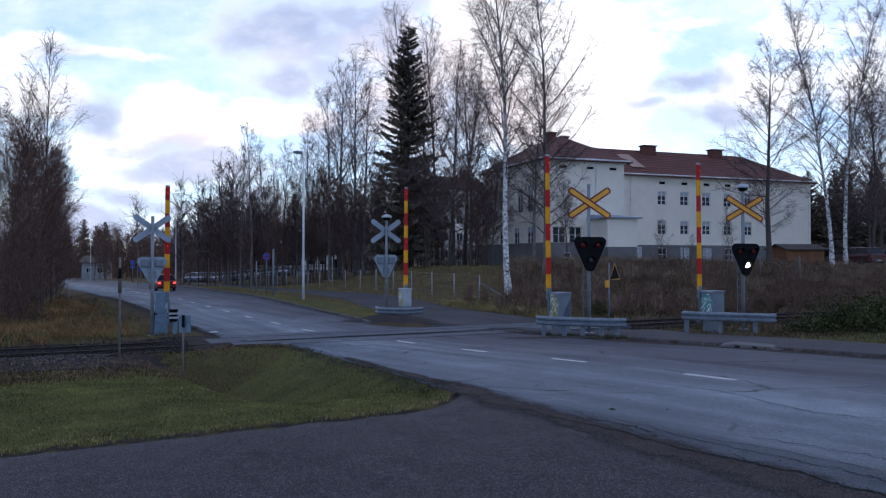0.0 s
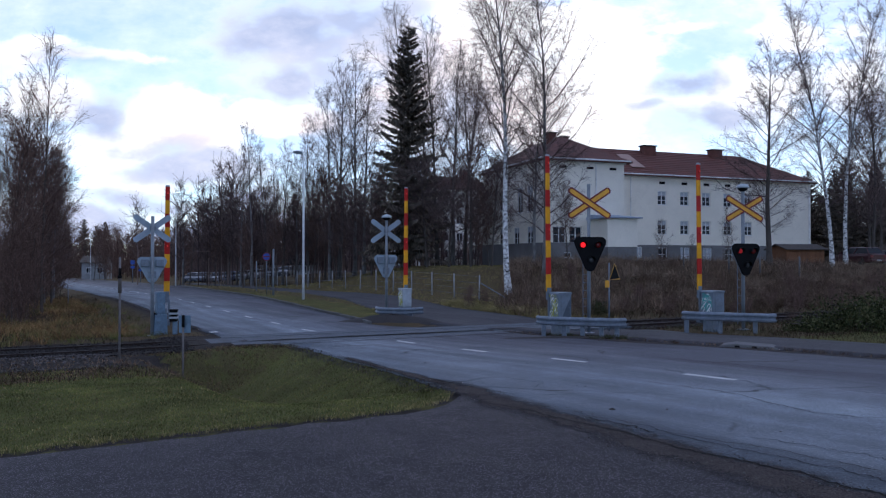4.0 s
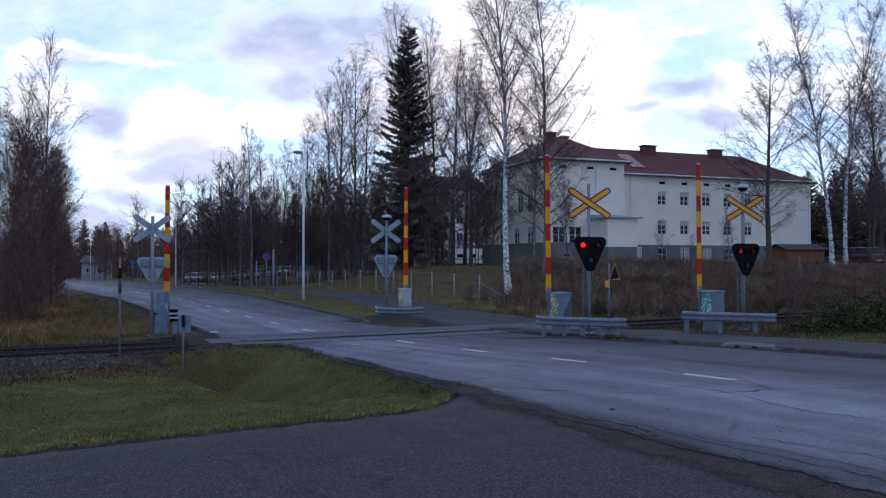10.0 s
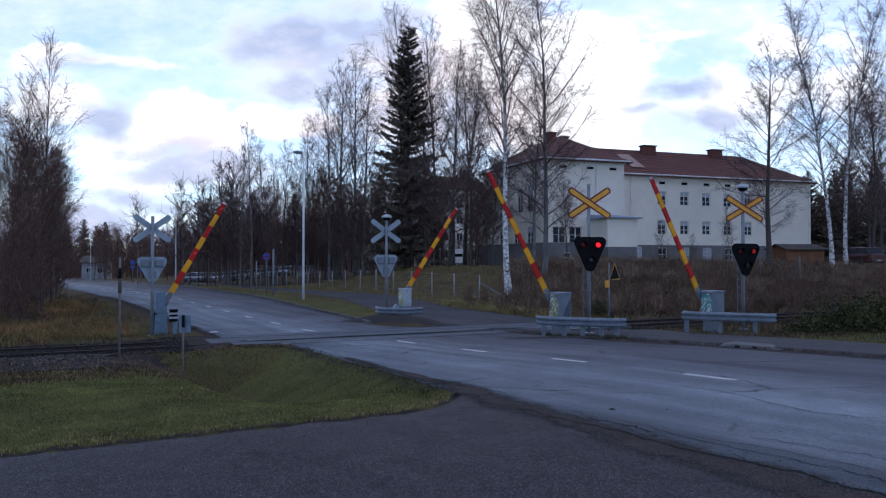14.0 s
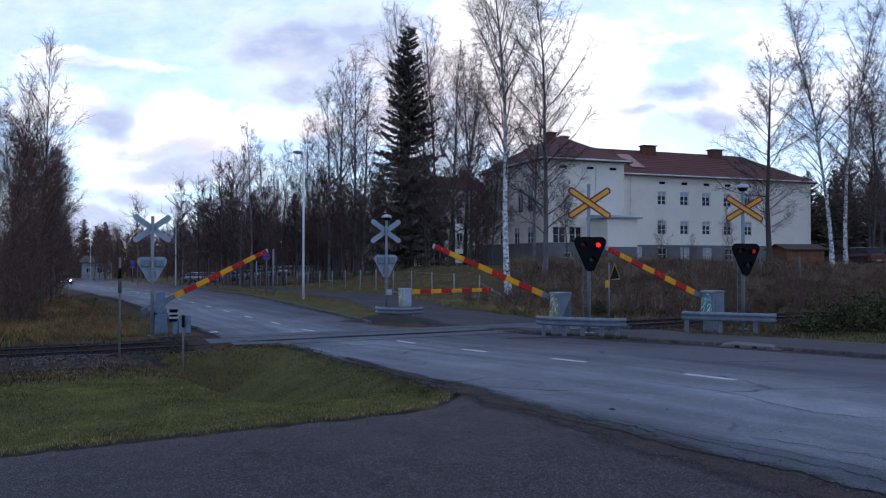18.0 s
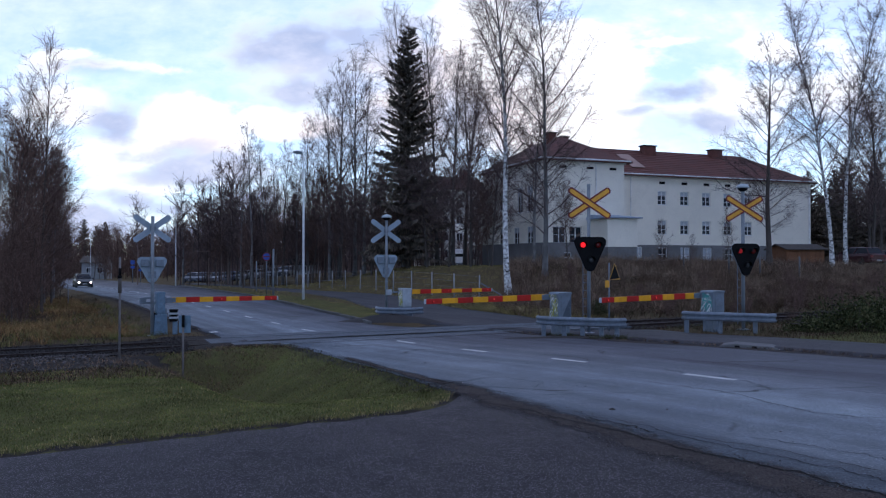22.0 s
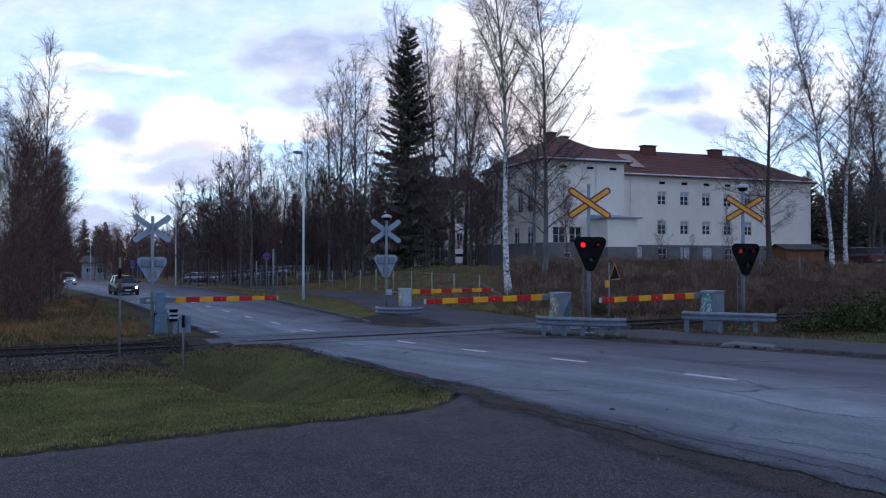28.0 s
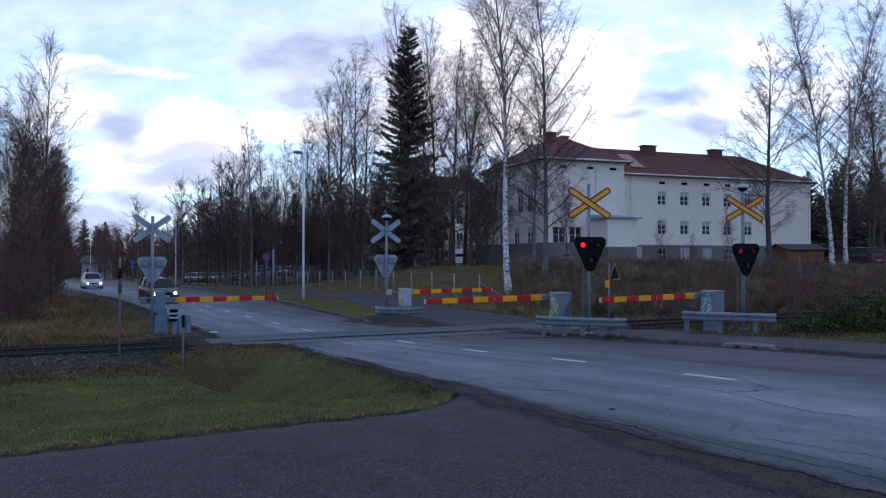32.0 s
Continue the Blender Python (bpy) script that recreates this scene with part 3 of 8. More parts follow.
    em = nodes.new("ShaderNodeEmission")
    em.inputs["Strength"].default_value = 1.75
    links.new(col, em.inputs["Color"])
    tr = nodes.new("ShaderNodeBsdfTransparent")
    mix = nodes.new("ShaderNodeMixShader")
    links.new(alpha, mix.inputs[0])
    links.new(tr.outputs[0], mix.inputs[1])
    links.new(em.outputs[0], mix.inputs[2])
    links.new(mix.outputs[0], out.inputs["Surface"])
    m.cycles.emission_sampling = "NONE"
    w = 9000
    ob = sheet("backdrop_clouds", [(-w, -w, 0), (w, -w, 0), (w, 5200, 0), (-w, 5200, 0)], [(0, 3, 2, 1)], m, False)
    ob.location = (0, 0, 102)
    ob.visible_shadow = False
    return tagged(ob, "broken grey and white evening cloud drifting across a pale sky", "sky", kind="structure")


# bearing, height and half sizes of each bank of cloud, as shares of its distance, and how thick it is
WHITE_CLOUDS = ((-0.359, 0.189, 0.104, 0.041, 1.00), (-0.440, 0.156, 0.081, 0.036, 1.00), (-0.536, 0.287, 0.059, 0.018, 0.80), (-0.470, 0.279, 0.074, 0.010, 0.70), (-0.407, 0.279, 0.052, 0.007, 0.60), (-0.414, 0.105, 0.081, 0.016, 0.80), (-0.299, 0.156, 0.059, 0.033, 0.80), (-0.514, 0.207, 0.067, 0.030, 1.00), (-0.077, 0.296, 0.059, 0.063, 1.00), (-0.047, 0.207, 0.081, 0.067, 1.00), (0.064, 0.296, 0.111, 0.111, 1.00), (0.130, 0.207, 0.122, 0.081, 1.00), (0.242, 0.237, 0.093, 0.081, 0.80), (0.375, 0.215, 0.111, 0.052, 0.80), (0.301, 0.307, 0.067, 0.010, 0.70), (0.464, 0.296, 0.037, 0.022, 0.60), (0.553, 0.244, 0.044, 0.089, 0.70), (-0.225, 0.182, 0.063, 0.025, 1.00), (0.160, 0.311, 0.089, 0.044, 1.00),)
GREY_CLOUDS = ((-0.499, 0.041, 0.163, 0.036, 1.00), (-0.329, 0.044, 0.163, 0.031, 1.00), (-0.166, 0.041, 0.163, 0.030, 0.90), (-0.459, 0.193, 0.078, 0.046, 0.90), (-0.333, 0.122, 0.100, 0.024, 0.95), (-0.385, 0.080, 0.126, 0.024, 0.80), (-0.499, 0.085, 0.089, 0.033, 0.60), (-0.255, 0.081, 0.074, 0.027, 0.75), (-0.192, 0.314, 0.130, 0.058, 1.00), (-0.251, 0.298, 0.063, 0.034, 0.95), (-0.107, 0.327, 0.111, 0.053, 0.90), (-0.204, 0.239, 0.046, 0.037, 0.95), (-0.147, 0.258, 0.074, 0.067, 0.70), (-0.070, 0.282, 0.074, 0.078, 0.60), (-0.099, 0.196, 0.074, 0.052, 0.50), (-0.410, 0.147, 0.111, 0.028, 0.60), (0.325, 0.233, 0.074, 0.027, 0.95), (0.359, 0.188, 0.080, 0.031, 0.90), (0.286, 0.206, 0.044, 0.016, 0.70), (0.564, 0.200, 0.044, 0.059, 0.75), (-0.396, 0.044, 0.222, 0.027, 0.80), (-0.136, 0.044, 0.185, 0.027, 0.80), (0.001, 0.200, 0.081, 0.052, 0.60), (-0.485, 0.280, 0.096, 0.012, 0.60),)
WARM_CLOUDS = ((-0.047, 0.237, 0.111, 0.111, 1.00), (-0.151, 0.156, 0.104, 0.044, 0.90), (0.064, 0.200, 0.089, 0.081, 0.90), (-0.336, 0.156, 0.074, 0.024, 0.80), (-0.485, 0.270, 0.059, 0.010, 0.70), (0.227, 0.200, 0.052, 0.030, 0.60))
clouds = cloud_sheet()


# ---------------------------------------------------------------- ground, road and paths
def graded(lo, hi, fine_lo, fine_hi, cell, grow=1.18):
    mid = list(np.arange(fine_lo, fine_hi, cell))
    out, k, d = [], fine_lo, cell
    while k > lo:
        d *= grow
        k -= d
        out.append(k)
    up, k, d = [], fine_hi, cell
    while k < hi:
        up.append(k)
        d *= grow
        k += d
    return np.array(sorted(out) + mid + up + [hi])


def grid_faces(nx, ny):
    i = np.arange(nx - 1)[:, None] * ny + np.arange(ny - 1)[None, :]
    return np.stack([i, i + ny, i + ny + 1, i + 1], -1).reshape(-1, 4)


def make_ground():
    xs = graded(-4500, 4500, -26, 30, 0.32)
    ys = graded(-4500, 4500, 2, 62, 0.32)
    gx, gy = np.meshgrid(xs, ys, indexing="ij")
    s, n = to_road(gx, gy)
    q = s - rail_s(n)
    z = land(gx, gy)
    far = step(150, 700, np.hypot(gx, gy))
    z = z * (1 - far) + far * (-2.5)
    rng = np.random.RandomState(3)
    soft = rng.normal(0, 0.018, z.shape)
    paved = (n > left_edge(s) - 0.35) & (n < right_edge(s) + 0.35)
    drive = (s < yard_edge(n) - 0.04) & (n < -3)
    path = (np.abs(n - path_mid(s)) < path_half(s) + 0.4) & (s > -40) & (s < 90)
    mown = (q < -2.5) & (n < left_edge(s) - 0.3) & (n > -40) & (s > -13)
    z = z + np.where(paved | drive | path, -0.07, np.where(mown, -0.015 + 0.15 * soft, soft))
    me = fast_mesh("ground", np.stack([gx, gy, z], -1).reshape(-1, 3), grid_faces(len(xs), len(ys)), TURF)
    me.polygons.foreach_set("use_smooth", [True] * len(me.polygons))
    near_track = step(7.5, 3.5, np.abs(q + 0.3))
    dry = np.where(q < -2.6, 0.12 + 0.8 * step(-10.2, -9.0, q), 0.95)
    fe, ft = verge_falls(s, n)
    dry = np.where((q < 0) & (n > -7.8) & (n < 0), np.where(ft > fe, 0.45, 0.28), dry)
    lawn = step(14.5, 16.5, n) * step(9, 13, q) * step(30, 12, gx)
    dry = dry * (1 - lawn) + 0.7 * lawn
    strip = (n > 2.5) & (n < 8) & (s > 8)
    dry = np.where(strip, 0.35, dry)
    soil = step(-8.0, -6.8, q) * step(2.9, 2.0, q) * 0.95 * np.where((n > -7.2) & (q < -2.2), 0.1, 1.0)
    soil = np.maximum.reduce([soil, 0.75 * step(0.9, 0.2, np.abs(n - left_edge(s))), 0.15 * step(0.7, 0.2, np.abs(n - right_edge(s)))])
    soil = np.maximum(soil, 0.5 * step(1.7, 0.7, left_edge(s) - n) * (n < left_edge(s) + 0.3) * step(3.0, 5.0, q) * step(60, 40, s))
    rim = step(0.26, 0.06, np.abs(s - yard_edge(n) - 0.02)) * (n < -4.2)
    soil = np.maximum(soil, 0.75 * rim)
    at = me.color_attributes.new("cover", "FLOAT_COLOR", "POINT")
    at.data.foreach_set("color", np.stack([dry, soil, near_track, np.ones_like(dry)], -1).astype(np.float32).ravel())
    return tagged(new("ground", me), "rough autumn turf, weeds and bare soil round the railway crossing", "ground", kind="structure")


def yard_edge(n):
    return np.interp(n, (-40, -11.4, -7.7, -6.7, -5.9, -5.2, -4.6, -3.2), (-11.9, -11.65, -11.75, -11.85, -11.7, -11.2, -10.5, -10.4))


def path_mid(s):
    return np.interp(s, (-40, -13, -4, 3, 8, 15, 25, 40, 90), (7.2, 7.3, 7.6, 8.0, 8.6, 9.6, 11.8, 12.2, 14))


def path_half(s):
    return np.interp(s, (-40, -4, 3, 8, 15, 25, 40, 90), (1.25, 1.5, 2.6, 2.8, 2.3, 2.2, 1.3, 1.3))


def band(name, s_vals, lo, hi, lift, material, label, category, cross=10, rough_edge=0.0, seed=1):
    """An asphalt sheet with real thickness along the road, from n = lo(s) to hi(s)."""
    rng = np.random.RandomState(seed)
    v, f = [], []
    for s in s_vals:
        a, b = float(lo(s)), float(hi(s))
        a += rng.uniform(-rough_edge, rough_edge)
        b += rng.uniform(-rough_edge, rough_edge) * 0.6
        row = [a - 0.03] + list(np.linspace(a, b, cross)) + [b + 0.03]
        for i, n in enumerate(row):
            x, y = from_road(s, n)
            base = land(x, y) if name != "road" else road_z(s)
            v.append((x, y, float(base) + (lift if 0 < i < len(row) - 1 else lift - 0.12)))
    w = cross + 2
    for i in range(len(s_vals) - 1):
        for j in range(w - 1):
            f.append((i * w + j, i * w + j + 1, (i + 1) * w + j + 1, (i + 1) * w + j))
    return tagged(sheet(name, v, f, material), label, category, kind="structure")


ground = make_ground()
road_s = np.concatenate([np.arange(-45, 45, 0.5), np.arange(45, 110, 2.5), np.arange(110, 420, 15)])
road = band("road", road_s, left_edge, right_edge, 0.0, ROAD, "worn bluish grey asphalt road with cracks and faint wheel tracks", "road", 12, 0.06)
path = band("pavement_path", np.arange(-40, 88, 0.8), lambda s: path_mid(s) - path_half(s), lambda s: path_mid(s) + path_half(s), 0.02, PATH,
            "narrow asphalt walking and cycling path beside the road", "path", 8, 0.05, 2)


def make_drive():
    """The dark asphalt yard on which the camera stands, with a curved edge to the lawn."""
    v, f = [], []
    cols = np.linspace(-40, -3.2, 80)
    rows = 26
    for n in cols:
        edge = float(yard_edge(n))
        edge += 0.05 * math.sin(n * 7.0) + 0.03 * math.sin(n * 19.0)
        for i in range(rows):
            s = edge + (-48 - edge) * (i / (rows - 1)) ** 1.5
            nn = min(n, float(left_edge(s)) + 0.25) if n > -5.4 else n
            x, y = from_road(s, nn)
            v.append((x, y, surf(s, nn) - 0.004 - (0.1 if i == 0 else 0)))
    for i in range(len(cols) - 1):
        for j in range(rows - 1):
            f.append((i * rows + j, i * rows + j + 1, (i + 1) * rows + j + 1, (i + 1) * rows + j))
    return tagged(sheet("pavement_yard", v, f, DRIVE), "dark coarse asphalt yard joining the road", "pavement", kind="structure")


make_drive()


def road_quad(s0, s1, n0, n1, lift):
    v = []
    for s, n in ((s0, n0), (s1, n0), (s1, n1), (s0, n1)):
        x, y = from_road(s, n)
        v.append((x, y, surf(s, n) + lift))
    return v


def marking(s0, s1, n0, n1, label="worn white centre line dash on the asphalt"):
    top, low = road_quad(s0, s1, n0, n1, 0.006), road_quad(s0, s1, n0, n1, -0.01)
    ob = sheet("road_marking", top + low, [(0, 3, 2, 1), (0, 1, 5, 4), (1, 2, 6, 5), (2, 3, 7, 6), (3, 0, 4, 7)], PAINT, False)
    return tagged(ob, label, "road marking", "centre line dashes", "structure")


for k in range(-9, 1):
    marking(k * 4.0 - 0.58, k * 4.0 + 0.58, -0.065, 0.065)
for k in range(0, 24):
    marking(6.15 + k * 4.04 - 0.55, 6.15 + k * 4.04 + 0.55, -0.06, 0.06)
marking(7.15, 7.5, -3.42, -3.12, "worn white stop line before the crossing")

# patches and tar joints across the road at the rails
for a, b, lo, hi, label in ((1.2, 1.3, -3.2, 9.5, "dark tar joint beside the rail"), (4.95, 5.04, -3.2, 8.5, "dark tar joint beside the rail")):
    pts, fs = [], []
    ns = np.linspace(lo, hi, 30)
    for i, n in enumerate(ns):
        w = 0.03 * math.sin(i * 2.3)
        for s in (a + w, b + w):
            s2 = s - 0.095 * n
            x, y = from_road(s2, n)
            pts.append((x, y, surf(s2, n) + 0.007))
    fs = [(2 * i, 2 * i + 1, 2 * i + 3, 2 * i + 2) for i in range(len(ns) - 1)]
    tagged(sheet("road_joint", pts, fs, BLACK, False), label, "joint", kind="structure")


def ribbon(name, pts, width, lift, material, label, category, seed):
    """A thin uneven strip on the asphalt through (s, n) points."""
    rng = np.random.RandomState(seed)
    pts = np.array(pts, dtype=float)
    t = np.linspace(0, len(pts) - 1, 26 * (len(pts) - 1))
    s = np.interp(t, np.arange(len(pts)), pts[:, 0])
    n = np.interp(t, np.arange(len(pts)), pts[:, 1])
    walk_ = np.cumsum(rng.normal(0, 0.02, len(t)))
    n = n + walk_ - np.linspace(0, walk_[-1], len(t))
    w = width * np.convolve(rng.uniform(0.2, 1.6, len(t) + 4), np.ones(5) / 5, 'valid') / 2
    v = []
    for a, b, c in zip(s, n, w):
        for k in (-c, c):
            x, y = from_road(a + k * 0.2, b + k)
            v.append((x, y, surf(a, b) + lift))
    f = [(2 * i, 2 * i + 1, 2 * i + 3, 2 * i + 2) for i in range(len(t) - 1)]
    return tagged(sheet(name, v, f, material, False), label, category, kind="structure")


def grit_strip(pts, width, label, seed):
    """A strip of loose grit through (s, n) points, thinning out to both sides."""
    rng = np.random.RandomState(seed)
    pts = np.array(pts, dtype=float)
    t = np.linspace(0, len(pts) - 1, 16 * (len(pts) - 1))
    s, n = np.interp(t, np.arange(len(pts)), pts[:, 0]), np.interp(t, np.arange(len(pts)), pts[:, 1])
    w = width * np.convolve(rng.uniform(0.4, 1.6, len(t) + 8), np.ones(9) / 9, "valid")
    v, k = [], []
    for a, b, c in zip(s, n, w):
        for e, fade in ((-1.0, 0.0), (-0.5, 0.6), (0.0, 1.0), (0.5, 0.6), (1.0, 0.0)):
            x, y = from_road(a, b + e * c)
            v.append((x, y, surf(a, b) + 0.006))
            k.append(fade * min(1.0, 3 * min(len(k), 5 * len(t) - len(k)) / (5 * len(t)) * 4))
    f = [(i * 5 + j, i * 5 + j + 1, i * 5 + j + 6, i * 5 + j + 5) for i in range(len(t) - 1) for j in range(4)]
    ob = sheet("road_dirt", v, f, GRIT)
    k = np.array(k)
    at = ob.data.color_attributes.new("cover", "FLOAT_COLOR", "POINT")
    at.data.foreach_set("color", np.stack([k, k, k, np.ones_like(k)], -1).astype(np.float32).ravel())
    return tagged(ob, label, "dirt", kind="structure")


# gravelly dirt and open seams where yard and road meet
grit_strip([(-8.6, -4.2), (-10.5, -4.45), (-11.8, -4.75), (-13.6, -4.95), (-15.9, -5.25), (-17.4, -5.4), (-20, -5.7), (-26, -6.3)], 0.60, "brown gravelly dirt along the seam of road and yard", 1)
grit_strip([(-3.0, -3.5), (-6.0, -3.95), (-8.0, -4.2), (-10.0, -4.45)], 0.26, "thin dirt along the broken road edge", 2)
grit_strip([(3.0, 5.2), (-3, 5.1), (-6, 5.15), (-12, 5.3), (-24, 5.35)], 0.45, "dust and grit along the road edge", 3)
grit_strip([(8.0, -3.5), (14, -3.5), (24, -3.5), (40, -3.5)], 0.3, "dust and grit along the road edge", 4)
grit_strip([(0.2, -2.6), (-0.4, -1.5), (-0.2, -0.5)], 0.25, "grit trailed on to the road", 5)
ribbon("road_crack", [(2.95, -3.7), (2.75, -2.4), (2.8, -0.75), (2.52, 1.2), (2.36, 3.05), (2.28, 4.9), (2.18, 6.4)], 0.8, 0.032, CRACK, "dark tar-filled groove along the rail", "crack", 41)
ribbon("road_crack", [(-11.8, -5.0), (-13.15, -4.82), (-14.73, -4.93), (-15.73, -4.95), (-17.1, -5.02), (-18.1, -5.13), (-24, -5.7)], 0.04, 0.011, CRACK, "dark open seam along the road edge", "crack", 2)
ribbon("road_crack", [(-13.9, -4.7), (-14.58, -4.73), (-15.13, -4.7)], 0.035, 0.011, CRACK, "dark open crack in the asphalt", "crack", 3)
for i, (pts, w) in enumerate((
        ([(-11.8, -1.4), (-13.1, -1.39), (-13.55, -1.42), (-14.95, -1.95), (-15.4, -1.95), (-16.2, -1.67), (-18, -1.2)], 0.012),
        ([(-9.2, -4.25), (-10.7, -4.2), (-11.76, -4.14), (-12.37, -3.06), (-12.96, -2.01)], 0.011),
        ([(-9.69, -2.99), (-10.86, -3.08), (-11.5, -3.7)], 0.010),
        ([(-16.0, -4.06), (-16.77, -4.06), (-17.1, -4.0), (-17.5, -4.05), (-19, -4.1)], 0.010),
        ([(-15.0, -4.6), (-16.6, -4.7), (-17.5, -4.65), (-18.4, -4.75)], 0.012),
        ([(-13.4, -4.5), (-14.6, -4.45), (-16.2, -4.4), (-17.6, -4.4)], 0.009),
        ([(-14.3, 0.31), (-15.1, 0.36), (-17.5, 0.5)], 0.012),
        ([(-10.4, 1.97), (-12.3, 2.04), (-13.6, 2.5), (-17, 2.7)], 0.014),
        ([(-6.5, 0.6), (-8.0, 0.5), (-8.4, 0.2)], 0.016),
        ([(-2.6, -1.2), (-3.2, -0.3), (-3.0, 0.4), (-3.5, 0.9)], 0.03))):
    ribbon("road_crack", pts, w * 1.6, 0.011, CRACK, "thin dark crack in the asphalt", "crack", 10 + i)


def crumbs():
    """Single stones and clods lying on the road."""
    rng = random.Random(8)
    spots = ((-13.63, -3.96, 0.045, 0), (-11.43, -2.72, 0.02, 0), (-11.58, -2.65, 0.02, 0), (-13.13, -3.15, 0.018, 0), (-14.08, -3.36, 0.02, 0), (-14.97, -3.65, 0.018, 1), (-15.96, -3.49, 0.012, 0),
             (-14.5, -2.9, 0.014, 1), (-8.0, -1.2, 0.03, 0), (-6.2, -2.8, 0.025, 0), (-5.1, -3.7, 0.04, 1), (-12.2, -3.9, 0.014, 1), (-16.4, -3.9, 0.014, 0), (-15.2, -4.9, 0.02, 1), (-13.2, -5.0, 0.02, 1))
    for s, n, r, pale in spots:
        x, y = from_road(s, n)
        v = [(a * r * rng.uniform(0.7, 1.3), b * r * rng.uniform(0.7, 1.3), c * r * rng.uniform(0.5, 0.9)) for a, b, c in ((1.3, 0, 0.1), (0.3, 1, 0), (-1, 0.4, 0.1), (-0.6, -0.9, 0), (0.5, -0.8, 0), (0.1, 0.2, 1.0))]
        sh = Shape().add(v, [(0, 1, 5), (1, 2, 5), (2, 3, 5), (3, 4, 5), (4, 0, 5), (4, 3, 2, 1, 0)])
        ob = new("loose_stone", sh.mesh("loose_stone", KERB if pale else DIRT))
        ob.matrix_basis = pose(x, y, surf(s, n) + 0.004)
        tagged(ob, "pale loose stone on the asphalt" if pale else "dark clod of earth on the asphalt", "stone", "loose stones on the road")


crumbs()


def kerb_line(s0, s1, n_of, count_len=1.0):
    holder = thing("kerb", Matrix.Identity(4), "row of weathered granite kerb stones along the grass strip", "kerb", kind="structure")
    stone = Shape().box((0, 0, 0), (0.16, 0.985, 0.26)).mesh("kerb_stone", KERB, 0.02)
    s = s0
    rng = random.Random(5)
    while s < s1:
        n = float(n_of(s)) + 0.09
        n2 = float(n_of(s + 1)) + 0.09
        x, y = from_road(s + 0.5, (n + n2) / 2)
        x0, y0 = from_road(s, n)
        x1, y1 = from_road(s + 1, n2)
        turn = math.degrees(math.atan2(y1 - y0, x1 - x0)) - 90
        part("kerb_stone", stone, None, holder, m=pose(x, y, surf(s, n) - 0.01 + rng.uniform(-0.012, 0.012), rng.uniform(-1, 1), rng.uniform(-2, 2), turn + rng.uniform(-1, 1)))
        s += math.hypot(x1 - x0, y1 - y0) / math.hypot(x1 - x0, y1 - y0) * count_len
    return holder


kerb_line(7.6, 70, right_edge)

# ---------------------------------------------------------------- railway
TRACK_DIR = Vector((*(N2 - 0.095 * U2), 0)).normalized()
TRACK_TURN = math.degrees(math.atan2(TRACK_DIR.y, TRACK_DIR.x))
x0, y0 = from_road(rail_s(0.0), -0.7)
TRACK_MID = Vector((float(x0), float(y0), 0.0))


def along_track(a, side=0.0, z=0.0):
    """a metres along the track to the right, side metres away from the eye."""
    p = TRACK_MID + TRACK_DIR * a + Vector((-TRACK_DIR.y, TRACK_DIR.x, 0)) * side
    return Vector((p.x, p.y, z))


def track_z(a):
    """Level of the rail heads, 2 cm over the road where they cross it."""
    return 0.06 * float(step(6, 30, a)) - 0.03 - 0.04 * float(step(-4, -9, a))


def make_rails():
    profile = [(-0.065, -0.15), (0.065, -0.15), (0.065, -0.135), (0.012, -0.115), (0.012, -0.045), (0.036, -0.03), (0.036, 0.0), (-0.036, 0.0),
               (-0.036, -0.03), (-0.012, -0.045), (-0.012, -0.115), (-0.065, -0.135)]
    for side in (-0.762, 0.762):
        holder = thing("rail", Matrix.Identity(4), "rusty steel railway rail with a worn head", "rail", "rails of the track")
        stations = list(np.arange(-60, 121, 4.0))
        for name, prof, mat in (("rail_body", profile, RUST), ("rail_head", [(-0.037, -0.012), (0.037, -0.012), (0.034, 0.003), (-0.034, 0.003)], RAIL_TOP)):
            v, f = [], []
            k = len(prof)
            for a in stations:
                for px, pz in prof:
                    p = along_track(a, side + px, track_z(a) + pz)
                    v.append(tuple(p))
            for i in range(len(stations) - 1):
                for j in range(k):
                    f.append((i * k + j, i * k + (j + 1) % k, (i + 1) * k + (j + 1) % k, (i + 1) * k + j))
            sh = Shape()
            sh.v, sh.f = v, f
            part(name, sh, mat, holder)


make_rails()


def make_crossing_deck():
    """Asphalt and boards between and beside the rails where the road crosses."""
    holder = thing("crossing_deck", Matrix.Identity(4), "worn asphalt and rubber deck between the rails", "crossing deck", kind="structure")
    for side, w in ((0.0, 1.36), (-1.2, 0.72), (1.2, 0.72)):
        a = -4.2 if side == 0.0 else -3.6
        while a < 11.5:
            c = along_track(a + 0.6, side, track_z(a + 0.6) - 0.026)
            part("deck_panel", Shape().box((0, 0, 0), (1.185, w, 0.09)).mesh("deck_panel", ROAD, 0.012), None, holder, m=pose(c.x, c.y, c.z, 0, 0, TRACK_TURN))
            a += 1.2


make_crossing_deck()


def make_sleepers():
    holder = thing("sleeper_row", Matrix.Identity(4), "dark tarred timber sleepers half sunk in ballast", "sleepers", kind="structure")
    me = Shape().box((0, 0, 0), (0.24, 2.6, 0.18)).mesh("sleeper", SLEEPER, 0.02)
    rng = random.Random(2)
    for a in list(np.arange(-34, -5.0, 0.62)) + list(np.arange(12, 50, 0.62)):
        c = along_track(a, rng.uniform(-0.03, 0.03), track_z(a) - 0.25)
        part("sleeper", me, None, holder, m=pose(c.x, c.y, c.z, 0, 0, TRACK_TURN + rng.uniform(-1, 1)))


make_sleepers()


